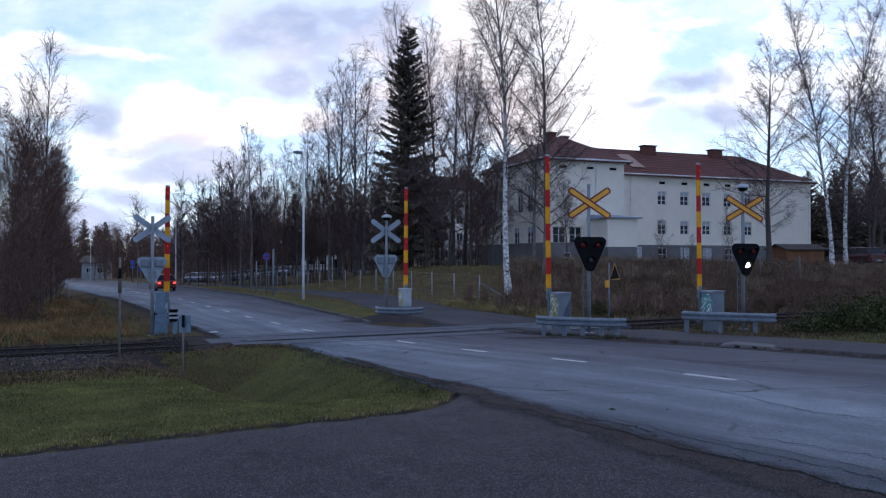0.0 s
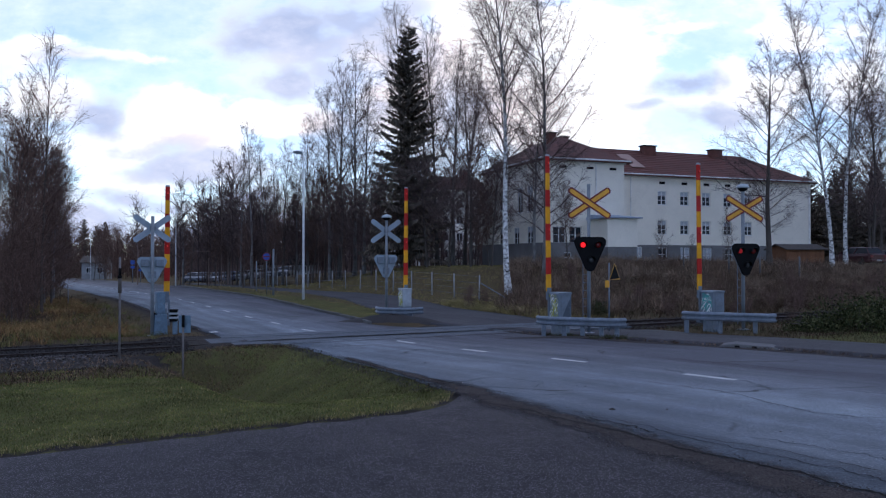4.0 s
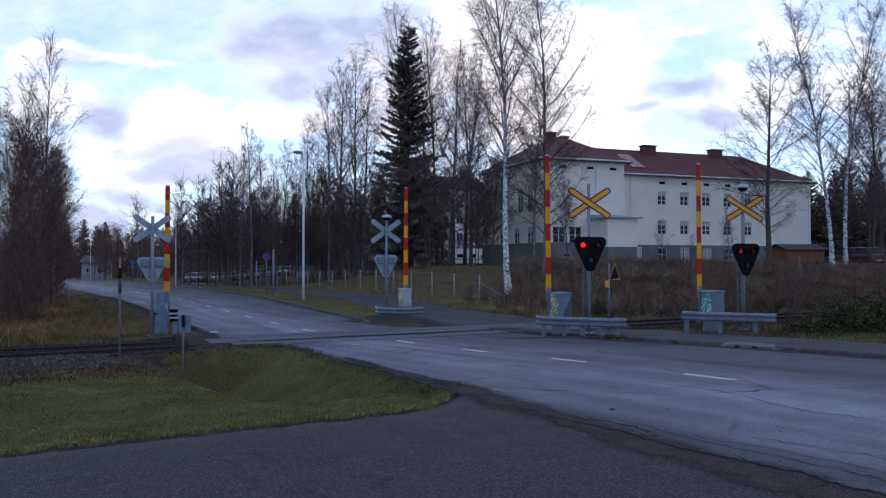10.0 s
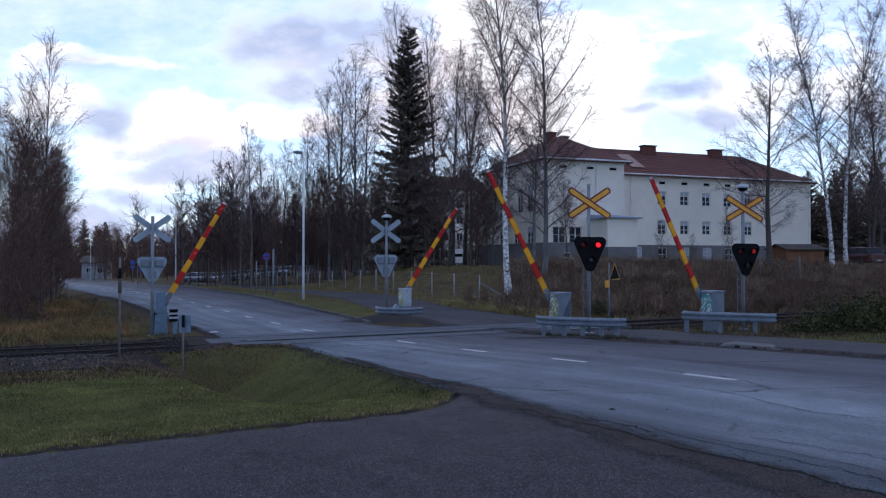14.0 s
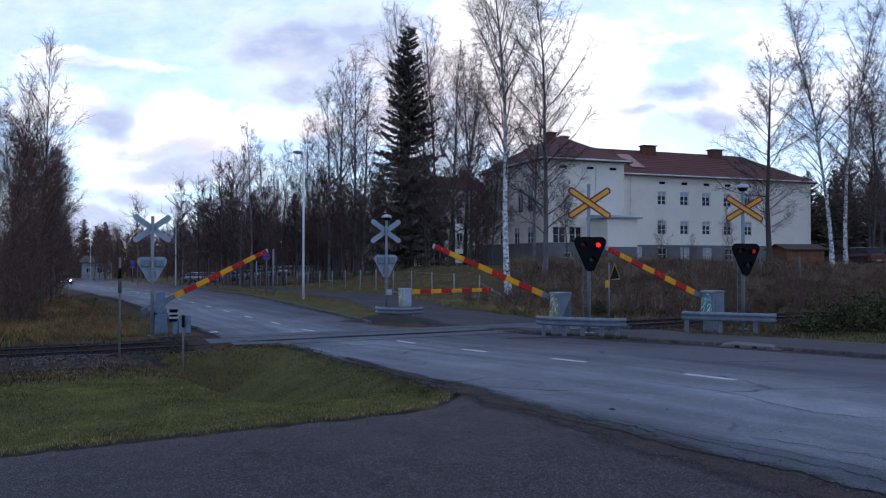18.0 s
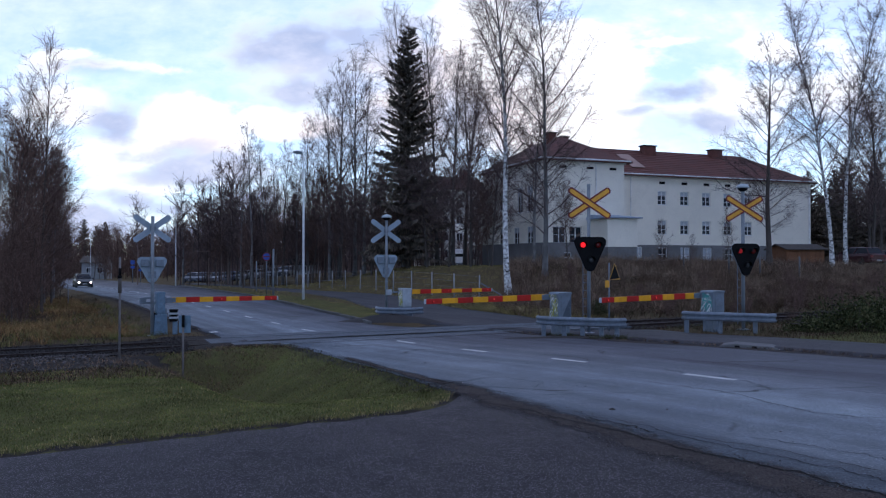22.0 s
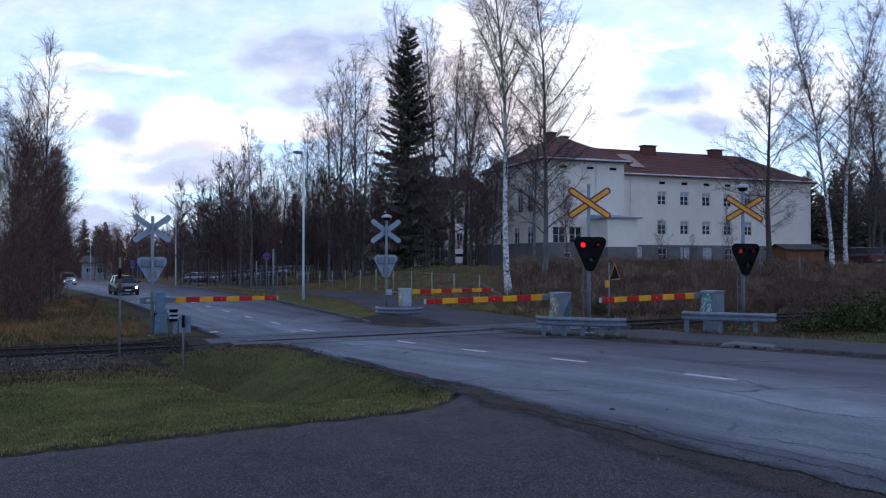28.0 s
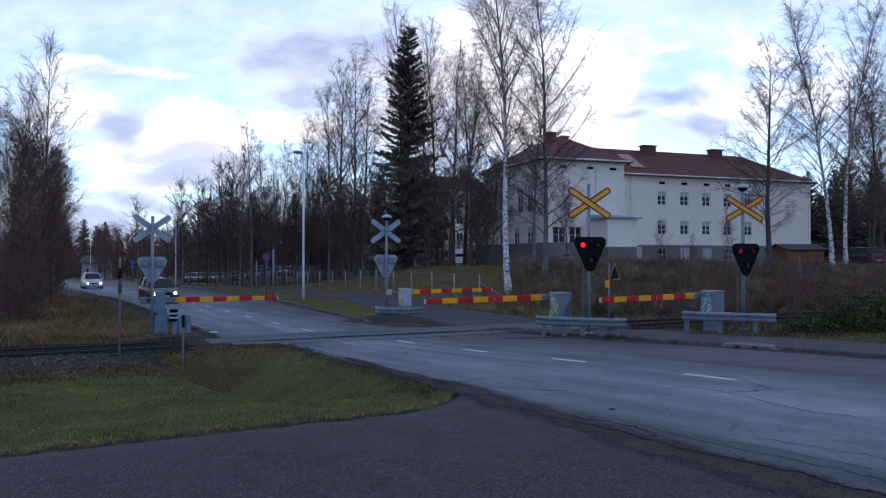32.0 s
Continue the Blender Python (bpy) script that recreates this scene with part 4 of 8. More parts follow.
def scatter_stones(name, pts, size, material, label, category, seed):
    """Many small broken stones in one mesh."""
    rng = np.random.RandomState(seed)
    n = len(pts)
    base = np.array([(1, 0, 0), (0, 1, 0), (-1, 0, 0), (0, -1, 0), (0, 0, 0.8), (0, 0, -0.8)], dtype=float)
    tri = np.array([(0, 1, 4), (1, 2, 4), (2, 3, 4), (3, 0, 4), (1, 0, 5), (2, 1, 5), (3, 2, 5), (0, 3, 5)])
    v = base[None] * rng.uniform(0.55, 1.3, (n, 6, 1)) * (size[0] + (size[1] - size[0]) * rng.rand(n, 1, 1) ** 2)
    a = rng.uniform(0, 6.28, n)
    ca, sa = np.cos(a)[:, None], np.sin(a)[:, None]
    v = np.stack([v[..., 0] * ca - v[..., 1] * sa, v[..., 0] * sa + v[..., 1] * ca, v[..., 2]], -1) + pts[:, None, :]
    f = tri[None] + (np.arange(n) * 6)[:, None, None]
    return tagged(new(name, fast_mesh(name, v.reshape(-1, 3), f.reshape(-1, 3), material)), label, category, kind="stuff")


def track_points(a0, a1, n, w, lift, seed):
    rng = np.random.RandomState(seed)
    a, b = rng.uniform(a0, a1, n), np.clip(rng.normal(0, w * 0.55, n), -w, w)
    p = np.array(TRACK_MID)[:2] + np.outer(a, np.array(TRACK_DIR)[:2]) + np.outer(b, (-TRACK_DIR.y, TRACK_DIR.x))
    z = land(p[:, 0], p[:, 1])
    return np.column_stack([p, np.maximum(z + 0.01, -0.17 * (np.abs(b) < 1.5) - 9 * (np.abs(b) >= 1.5)) + rng.uniform(0, 0.03, n)])


def seam_points(n_pts, seed):
    rng = np.random.RandomState(seed)
    s = rng.uniform(-22, -9.5, n_pts)
    n = np.interp(-s, (9.5, 10.5, 11.8, 13.6, 15.9, 17.4, 22), (-4.3, -4.45, -4.75, -4.95, -5.25, -5.4, -5.9)) + rng.normal(0, 0.20, n_pts)
    x, y = from_road(s, n)
    return np.column_stack([x, y, road_z(s) + 0.004])


scatter_stones("road_gravel", seam_points(7000, 31), (0.004, 0.015), BALLAST, "loose brown gravel along the seam of road and yard", "gravel", 32)
scatter_stones("road_gravel", seam_points(260, 33), (0.006, 0.018), KERB, "pale loose gravel along the seam of road and yard", "gravel", 34)
near_stones = track_points(-26, -7.2, 26000, 7.2, 0, 8)
scatter_stones("track_ballast", near_stones[to_road(near_stones[:, 0], near_stones[:, 1])[0] - rail_s(to_road(near_stones[:, 0], near_stones[:, 1])[1]) < -1.5], (0.014, 0.05), SHOULDER, "scattered grey brown stones on the track shoulder", "ballast", 9)
scatter_stones("track_ballast", track_points(-26, -4.8, 11000, 1.9, 0, 1), (0.02, 0.055), SHADED_BALLAST, "loose grey brown crushed stone round the sleepers", "ballast", 4)
scatter_stones("track_ballast", track_points(12, 34, 5000, 2.4, 0, 2), (0.025, 0.06), BALLAST, "loose grey brown crushed stone round the sleepers", "ballast", 5)


# ---------------------------------------------------------------- the long house
def wall_panel(x0, x1, z0, z1, holes, y0, y1):
    """A wall in x and z between y0 and y1, with openings (x, z, width, height) through it."""
    sh = Shape()
    xs = sorted({x0, x1, *[h[0] - h[2] / 2 for h in holes], *[h[0] + h[2] / 2 for h in holes]})
    for a, b in zip(xs[:-1], xs[1:]):
        mid = (a + b) / 2
        cuts = sorted((h[1] - h[3] / 2, h[1] + h[3] / 2) for h in holes if abs(h[0] - mid) < h[2] / 2)
        z = z0
        for lo, hi in cuts + [(z1, z1)]:
            if lo > z + 1e-4:
                sh.box((mid, (y0 + y1) / 2, (z + lo) / 2), (b - a, y1 - y0, lo - z))
            z = hi
    return sh


def window_mesh(w, h, bars):
    fr = Shape()
    t = 0.07
    fr.box((0, 0, h / 2 - t / 2), (w, 0.09, t)).box((0, 0, -h / 2 + t / 2), (w, 0.09, t))
    for x in (-w / 2 + t / 2, w / 2 - t / 2):
        fr.box((x, 0, 0), (t, 0.09, h - 2 * t))
    for i in range(1, bars[0]):
        fr.box((-w / 2 + w * i / bars[0], 0, 0), (0.09, 0.085, h - 2 * t))
    for i in range(1, bars[1]):
        fr.box((0, 0, -h / 2 + h * i / bars[1]), (w - 2 * t, 0.075, 0.05))
    return fr.mesh("window_frame", TRIM, 0.008)


def add_window(parent, m, w, h, bars=(2, 3), curtain=False):
    win = part("window", window_mesh_for(w, h, bars), None, parent, m=m)
    for i in range(bars[0]):
        pw = w / bars[0] - 0.1
        part("pane", pane_for(round(pw, 3), round(h - 0.14, 3), curtain), None, win, m=pose(-w / 2 + w * (i + 0.5) / bars[0], 0.02, 0))
    if bars == (2, 3):
        part("roller_blind", blind_for(round(w - 0.16, 3), round(h * 0.26, 3)), None, win, "pale half-drawn roller blind", m=pose(0, -0.002, h / 2 - 0.07 - h * 0.13))
    part("sill", sill_for(w), None, win, m=pose(0, -0.11, -h / 2 - 0.03))
    return win


@functools.lru_cache(None)
def window_mesh_for(w, h, bars):
    return window_mesh(w, h, bars)


@functools.lru_cache(None)
def pane_for(w, h, curtain):
    return Shape().box((0, 0, 0), (w, 0.02, h)).mesh("pane", CURTAIN if curtain else GLASS)


@functools.lru_cache(None)
def blind_for(w, h):
    return Shape().box((0, 0, 0), (w, 0.012, h)).mesh("roller_blind", CURTAIN)


@functools.lru_cache(None)
def sill_for(w):
    return Shape().box((0, 0, 0), (w + 0.12, 0.16, 0.04)).mesh("sill", TRIM, 0.008)


def hip_roof(x0, x1, y0, y1, z, top, over, ridge, hip_left=True, hip_right=True):
    """A hipped roof body; ridge is (x from, x to, y from, y to)."""
    a, b, c, d = x0 - over, x1 + over, y0 - over, y1 + over
    v = [(a, c, z), (b, c, z), (b, d, z), (a, d, z), (ridge[0], ridge[2], top), (ridge[1], ridge[3], top)]
    v += [(a, c, z - 0.16), (b, c, z - 0.16), (b, d, z - 0.16), (a, d, z - 0.16)]
    along_x = abs(ridge[1] - ridge[0]) > abs(ridge[3] - ridge[2])
    if along_x:
        f = [(0, 1, 5, 4), (1, 2, 5), (2, 3, 4, 5), (3, 0, 4)]
    else:
        f = [(0, 1, 4), (1, 2, 5, 4), (2, 3, 5), (3, 0, 4, 5)]
    f += [(0, 6, 7, 1), (1, 7, 8, 2), (2, 8, 9, 3), (3, 9, 6, 0), (9, 8, 7, 6)]
    return Shape().add(v, f)


def chimney(parent, x, y, z0, z1, w=0.9, d=0.9):
    st = part("chimney", Shape().box((x, y, (z0 + z1) / 2), (w, d, z1 - z0)), BRICK, parent, bevel=0.02)
    part("chimney_cap", Shape().box((x, y, z1 + 0.06), (w + 0.25, d + 0.25, 0.12)), BLACK, st, "dark sheet metal cap", bevel=0.02)


def long_house():
    h = thing("apartment_house", pose(18.0, 75.7, 2.2, 0, 0, 20.5), "long cream rendered house with a grey plinth and red-brown hipped roof", "house")
    P, EV = 2.1, 9.9
    # main range
    cols = (9.75, 12.8, 15.85, 18.9, 21.9)
    holes = [(x, z, 1.15, 1.55) for x in cols for z in (4.1, 7.4)]
    part("wall", wall_panel(0.3, 31.5, P, EV, holes, 7.08, 7.5), WALL, h)
    for x, z, w, hh in holes:
        add_window(h, pose(x, 7.22, z), w, hh)
    for x in (9.75, 12.8, 15.85, 18.9, 21.9):
        part("vent", Shape().box((x, 7.06, 9.1), (0.75, 0.06, 0.28)), BLACK, h, "small dark attic vent", bevel=0.01)
    low = [(6.6, 0.95, 0.9, 1.9), (9.75, 1.05, 1.2, 1.5), (12.8, 0.95, 1.3, 1.75), (15.9, 0.95, 1.3, 1.75), (19.0, 1.05, 1.1, 1.4)]
    part("plinth", wall_panel(0.3, 31.5, -0.6, P, low, 6.98, 7.5), PLINTH, h)
    for i, (x, z, w, hh) in enumerate(low):
        add_window(h, pose(x, 7.12, z), w, hh, (2, 2), i in (0, 2, 3))
    part("wall", wall_panel(7.5, 19.0, -0.6, EV, [], 31.08, 31.5), WALL, h, m=pose(0, 0, 0, 0, 0, 90) @ pose(0, -62.58, 0))
    part("wall", wall_panel(0.3, 31.5, -0.6, EV, [], 18.6, 19.0), WALL, h)
    part("cornice", Shape().box((15.9, 6.95, EV - 0.12), (31.4, 0.3, 0.24)), TRIM, h, bevel=0.03)
    part("gutter", Shape().tube([(0.1, 6.5, EV + 0.02), (31.9, 6.5, EV + 0.02)], 0.08, 6), TRIM, h)
    for x in (5.5, 31.1):
        part("downpipe", Shape().tube([(x, 6.9, EV - 0.1), (x, 6.95, 0.0)], 0.06, 6), TRIM, h)
    main = part("roof", hip_roof(0.0, 31.5, 7.08, 19.0, EV, EV + 3.7, 0.6, (-4, 25.8, 13.0, 13.0)), ROOF, h)
    for i in range(13):
        k = (i + 0.5) / 13
        part("tile_course", Shape().box((( -1.0 + 32.1 - 6.3 * k) / 2 - 0.0, 6.48 + 6.5 * k, EV + 3.7 * k + 0.004), (33.1 - 6.3 * k, 0.06, 0.03)), ROOF, main)
    part("roof_patch", Shape().box((7.3, 9.6, EV + 1.95), (1.7, 3.8, 0.06), None), ROOF_PATCH, h, "paler patched roof strip", m=pose(0, 0, 0)).matrix_basis = Matrix.Translation((7.3, 9.6, EV + 1.90)) @ Matrix.Rotation(math.atan2(3.7, 6.5), 4, "X") @ Matrix.Translation((-7.3, -9.6, -EV - 1.95))
    chimney(h, 11.6, 12.3, EV + 2.8, EV + 4.1, 1.7, 0.9)
    chimney(h, 21.5, 12.3, EV + 2.8, EV + 4.1, 1.6, 0.9)
    # wing towards the road
    wl_ = [(-7.3, 2.85, 1.35, 1.6), (-5.5, 2.85, 1.35, 1.6)]
    wev = EV + 0.25
    part("wall", wall_panel(-8.94, 0.0, P, wev, wl_, 0.0, 0.42), WALL, h)
    for x, z, w, hh in wl_:
        add_window(h, pose(x, 0.14, z), w, hh, (2, 2))
    for x in (-6.9, -3.9, -1.3):
        part("vent", Shape().box((x, -0.02, wev - 0.75), (0.75, 0.06, 0.24)), BLACK, h, "small dark attic vent", bevel=0.01)
    part("plinth", wall_panel(-8.94, 0.0, -0.6, P, [(-6.4, 0.9, 0.8, 0.5), (-4.6, 0.9, 0.8, 0.5)], -0.1, 0.42), PLINTH, h)
    for x in (-6.4, -4.6):
        add_window(h, pose(x, 0.05, 0.9), 0.8, 0.5, (2, 1))
    side = [(3.0, 2.9, 1.3, 1.7), (6.0, 2.9, 1.3, 1.7), (3.0, 6.5, 1.3, 2.6), (5.2, 6.5, 1.3, 2.6), (9.5, 2.9, 1.3, 1.7), (9.5, 6.5, 1.3, 1.7)]
    turn = Matrix.Translation((-8.94, 0, 0)) @ Matrix.Rotation(radians(90), 4, "Z")
    # the side wall is built along y; its outside looks to -x
    part("wall", wall_panel(0.42, 14.5, P, wev, side, -0.42, 0.0), WALL, h, m=turn)
    part("plinth", wall_panel(0.42, 14.5, -0.6, P, [], -0.42, 0.1), PLINTH, h, m=turn)
    for x, z, w, hh in side:
        add_window(h, turn @ pose(x, -0.14, z, 0, 0, 180), w, hh, (2, 3))
    part("wall", wall_panel(0.42, 7.2, -0.6, wev, [], 0.0, 0.42), WALL, h, m=Matrix.Translation((0, 0, 0)) @ Matrix.Rotation(radians(90), 4, "Z"))
    part("cornice", Shape().box((-4.47, -0.1, wev - 0.12), (9.2, 0.24, 0.24)), TRIM, h, bevel=0.03)
    part("gutter", Shape().tube([(-9.4, -0.6, wev), (0.4, -0.6, wev)], 0.08, 6), TRIM, h)
    part("gutter", Shape().tube([(-9.5, -0.6, wev), (-9.5, 15, wev)], 0.08, 6), TRIM, h)
    for x in (-8.8, -3.3):
        part("downpipe", Shape().tube([(x, -0.12, wev - 0.1), (x, -0.16, 0)], 0.055, 6), TRIM, h)
    part("roof", hip_roof(-8.94, 0.0, 0.0, 14.5, wev, wev + 3.0, 0.6, (-4.47, -4.47, 4.6, 10.5)), ROOF, h)
    chimney(h, -5.2, 5.5, wev + 2.2, wev + 3.4, 0.9, 0.7)
    chimney(h, -2.6, 7.5, wev + 1.2, wev + 3.4, 0.9, 0.8)
    # porch with a tin roof
    porch = part("porch", Shape().box((-2.4, -1.7, 3.0), (3.3, 3.2, 2.7)), WALL, h, bevel=0.02)
    part("porch_plinth", Shape().box((-2.4, -1.7, 0.6), (3.2, 3.1, 2.4)), PLINTH, porch)
    part("porch_roof", Shape().add([(-4.4, -3.7, 4.35), (-0.4, -3.7, 4.35), (-0.4, 0, 4.35), (-4.4, 0, 4.35), (-4.4, -3.7, 4.45), (-0.4, -3.7, 4.45), (-0.6, 0, 4.85), (-4.2, 0, 4.85)],
         [(3, 2, 1, 0), (0, 1, 5, 4), (4, 5, 6, 7), (1, 2, 6, 5), (3, 0, 4, 7), (2, 3, 7, 6)]), BLUE_TIN, porch, "blue-grey tin roof")


long_house()


def far_block():
    b = thing("apartment_house", pose(1.5, 150.0, ground_z(1.5, 150.0), 0, 0, 20), "pale apartment house half hidden behind bare trees", "house")
    holes = [(x, z, 1.3, 1.5) for x in (-6, -3, 0, 3, 6) for z in (2.6, 5.8, 9.0, 12.2)]
    part("wall", wall_panel(-8, 8, -0.5, 15.0, holes, -5, -4.6), WALL, b)
    for x, z, w, hh in holes:
        add_window(b, pose(x, -4.85, z), w, hh, (2, 1))
    part("wall", Shape().box((0, 0.2, 7.2), (15.9, 9.5, 15.2)), WALL, b)
    part("roof", hip_roof(-8, 8, -5, 5, 15.0, 17.8, 0.6, (-4, 4, 0, 0)), ROOF, b)
    chimney(b, 3.0, 0.5, 17.0, 19.2, 1.6, 0.9)


far_block()


# ---------------------------------------------------------------- crossing gear
def heart(w, h, r):
    """Outline of the three-cornered signal board: a wide top, a narrow foot, all corners round."""
    pts = []
    for cx, cz, k, a0, a1 in ((w / 2 - r, -r, r, 90, -28), (0, -h + r * 1.15, r * 1.15, -28, -152), (-w / 2 + r, -r, r, 208, 90)):
        for i in range(7):
            a = radians(a0 + (a1 - a0) * i / 6)
            pts.append((cx + k * math.cos(a), cz + k * math.sin(a)))
    return pts


def cross_arm(length, width, tip):
    return [(-length / 2, -width / 2 + tip), (-length / 2 + tip, -width / 2), (length / 2 - tip, -width / 2), (length / 2, -width / 2 + tip),
            (length / 2, width / 2 - tip), (length / 2 - tip, width / 2), (-length / 2 + tip, width / 2), (-length / 2, width / 2 - tip)]


def add_cross(parent, z, w, y, back, lean):
    """A yellow crossbuck with a red border; its back is bare sheet."""
    length, wide = w * 1.2, w * 0.165
    for k, a in enumerate((lean, -lean)):
        m = pose(0, y - 0.012 * k, z, 0, -a, 0)
        arm = part("cross_arm", Shape().prism(cross_arm(length, wide, wide * 0.28), -0.006, 0.0), SIGN_RED, parent, m=m)
        part("cross_face", Shape().prism(cross_arm(length - 0.11, wide - 0.11, wide * 0.14), -0.0095, -0.006), SIGN_YELLOW, arm, "yellow reflective face")
        part("cross_back", Shape().prism(cross_arm(length - 0.004, wide - 0.004, wide * 0.28), 0.0, 0.004), SIGN_BACK, arm, "bare metal back")
    part("bracket", Shape().box((0, y + 0.045, z), (0.2, 0.07, 0.16)), STEEL, parent, bevel=0.008)


def lamp_head(board, x, z, lens_mat, r, name):
    ring = part(name, Shape().lathe([(r + 0.012, -0.09), (r + 0.012, 0.0), (r - 0.008, 0.0), (r - 0.008, -0.05)], 18, pose(x, -0.07, z, 90, 0, 0)), BLACK, board)
    part("lens", Shape().lathe([(r - 0.006, 0.0), (r * 0.8, 0.02), (r * 0.3, 0.032), (0.004, 0.034)], 18, pose(x, -0.075, z, 90, 0, 0)), lens_mat, ring, smooth=True)
    # hood over the lens
    v, f = [], []
    for i in range(11):
        a = radians(-15 + 210 * i / 10)
        for depth, k in ((-0.06, 1.0), (-0.26 + 0.06 * abs(math.cos(a)), 1.02)):
            for t in (1.0, 1.06):
                v.append((x + r * 1.1 * k * t * math.cos(a), depth, z + r * 1.1 * k * t * math.sin(a)))
    for i in range(10):
        b = i * 4
        f += [(b, b + 4, b + 6, b + 2), (b + 1, b + 3, b + 7, b + 5), (b + 2, b + 6, b + 7, b + 3), (b, b + 1, b + 5, b + 4)]
    f += [(0, 2, 3, 1), (40, 41, 43, 42)]
    part("hood", Shape().add(v, f), BLACK, ring)
    return ring


def glow_disc(parent, x, z, r, mat, label):
    """The lit filament and reflector behind a lens: it comes forward when the lamp is on."""
    return part("lamp_bulb", Shape().lathe([(r, 0.0), (r * 0.92, 0.012), (r * 0.5, 0.03), (0.004, 0.036)], 18, pose(0, 0, 0, 90, 0, 0)), mat, parent, label, smooth=True, m=pose(x, BULB_OFF, z))


BULB_ON, BULB_OFF = -0.095, 0.02
SIGNAL_LAMPS = []


def road_signal(x, y, turn, cross_z, cross_w, board_z, size, front, bell, ladder, label, red_mat, base=None, pole_top=0.35, lean=36):
    zg = ground_z(x, y) if base is None else base
    sgn = thing("crossing_signal", pose(x, y, zg, 0, 0, turn), label, "crossing signal", "crossing signals")
    part("pole", Shape().tube([(0, 0, -0.15), (0, 0, cross_z + pole_top)], 0.062, 12), POLE, sgn, smooth=True)
    part("base_plate", Shape().box((0, 0, 0.02), (0.34, 0.34, 0.04)), STEEL, sgn, bevel=0.01)
    add_cross(sgn, cross_z, cross_w, -0.09, not front, lean)
    w, h = size
    board = part("signal_board", Shape().prism(heart(w, h, 0.16 * w), -0.035, 0.0), BLACK, sgn, "black three-cornered signal board", bevel=0.006, m=pose(0, -0.14, board_z))
    part("board_back", Shape().prism(heart(w - 0.01, h - 0.01, 0.16 * w), 0.002, 0.03), SIGN_BACK, board, "bare grey sheet back")
    for lx in (-w * 0.25, w * 0.25):
        part("lamp_case", Shape().box((lx, 0.1, -0.235 * h), (w * 0.27, 0.16, h * 0.27)), CABINET, board, bevel=0.02)
    part("lamp_case", Shape().box((0, 0.09, -0.68 * h), (w * 0.26, 0.14, h * 0.26)), CABINET, board, bevel=0.02)
    r = 0.105 * w / 1.1
    for k, lx in enumerate((-w * 0.235, w * 0.235)):
        lamp_head(board, lx, -h * 0.235, DARK_LENS, r, "red_lamp")
        b = glow_disc(board, lx, -h * 0.235, r * 0.8, red_mat, "lit red lamp")
        SIGNAL_LAMPS.append((b, "red" + "LR"[k], front, bell))
    lamp_head(board, 0.02, -h * 0.665, DULL_LENS, r, "white_lamp")
    b = glow_disc(board, 0.02, -h * 0.665, r * 0.93, WHITE_GLOW, "lit white lamp")
    SIGNAL_LAMPS.append((b, "white", front, bell))
    if bell:
        zt = cross_z + pole_top
        bl = part("bell", Shape().lathe([(0.05, 0.0), (0.15, 0.05), (0.17, 0.12), (0.10, 0.16)], 16, pose(0, 0, zt)), BLACK, sgn, smooth=True)
        part("bell_cap", Shape().lathe([(0.24, 0.13), (0.23, 0.17), (0.16, 0.25), (0.02, 0.29)], 18, pose(0, 0, zt)), WHITE_BOX, bl, "white domed cap", smooth=True)
    if ladder:
        lad = part("ladder", Shape().tube([(-0.2, 0.05, 0.2), (-0.2, 0.05, board_z - 0.75)], 0.014, 6), STEEL, sgn)
        k = 0.4
        while k < board_z - 0.8:
            part("rung", Shape().tube([(-0.2, 0.05, k), (-0.06, 0.0, k)], 0.011, 6), STEEL, lad)
            k += 0.28
    return sgn


def w_beam(parent, pts, z, name="rail_beam"):
    """A corrugated guard rail along pts."""
    prof = [(0.0, -0.14), (-0.035, -0.135), (-0.075, -0.10), (-0.075, -0.06), (-0.02, -0.02), (-0.02, 0.02), (-0.075, 0.06), (-0.075, 0.10), (-0.035, 0.145), (0.0, 0.155)]
    prof = prof + [(p[0] + 0.006, p[1]) for p in reversed(prof)]
    v, f = [], []
    k = len(prof)
    P = [Vector((*p, 0)) for p in pts]
    for i, p in enumerate(P):
        d = (P[min(i + 1, len(P) - 1)] - P[max(i - 1, 0)]).normalized()
        nrm = Vector((-d.y, d.x, 0))
        for a, b in prof:
            q = p + nrm * a
            v.append((q.x, q.y, z + b))
    for i in range(len(P) - 1):
        for j in range(k):
            f.append((i * k + j, (i + 1) * k + j, (i + 1) * k + (j + 1) % k, i * k + (j + 1) % k))
    f += [tuple(range(k)), tuple((len(P) - 1) * k + j for j in reversed(range(k)))]
    return part(name, Shape().add(v, f), STEEL, parent)


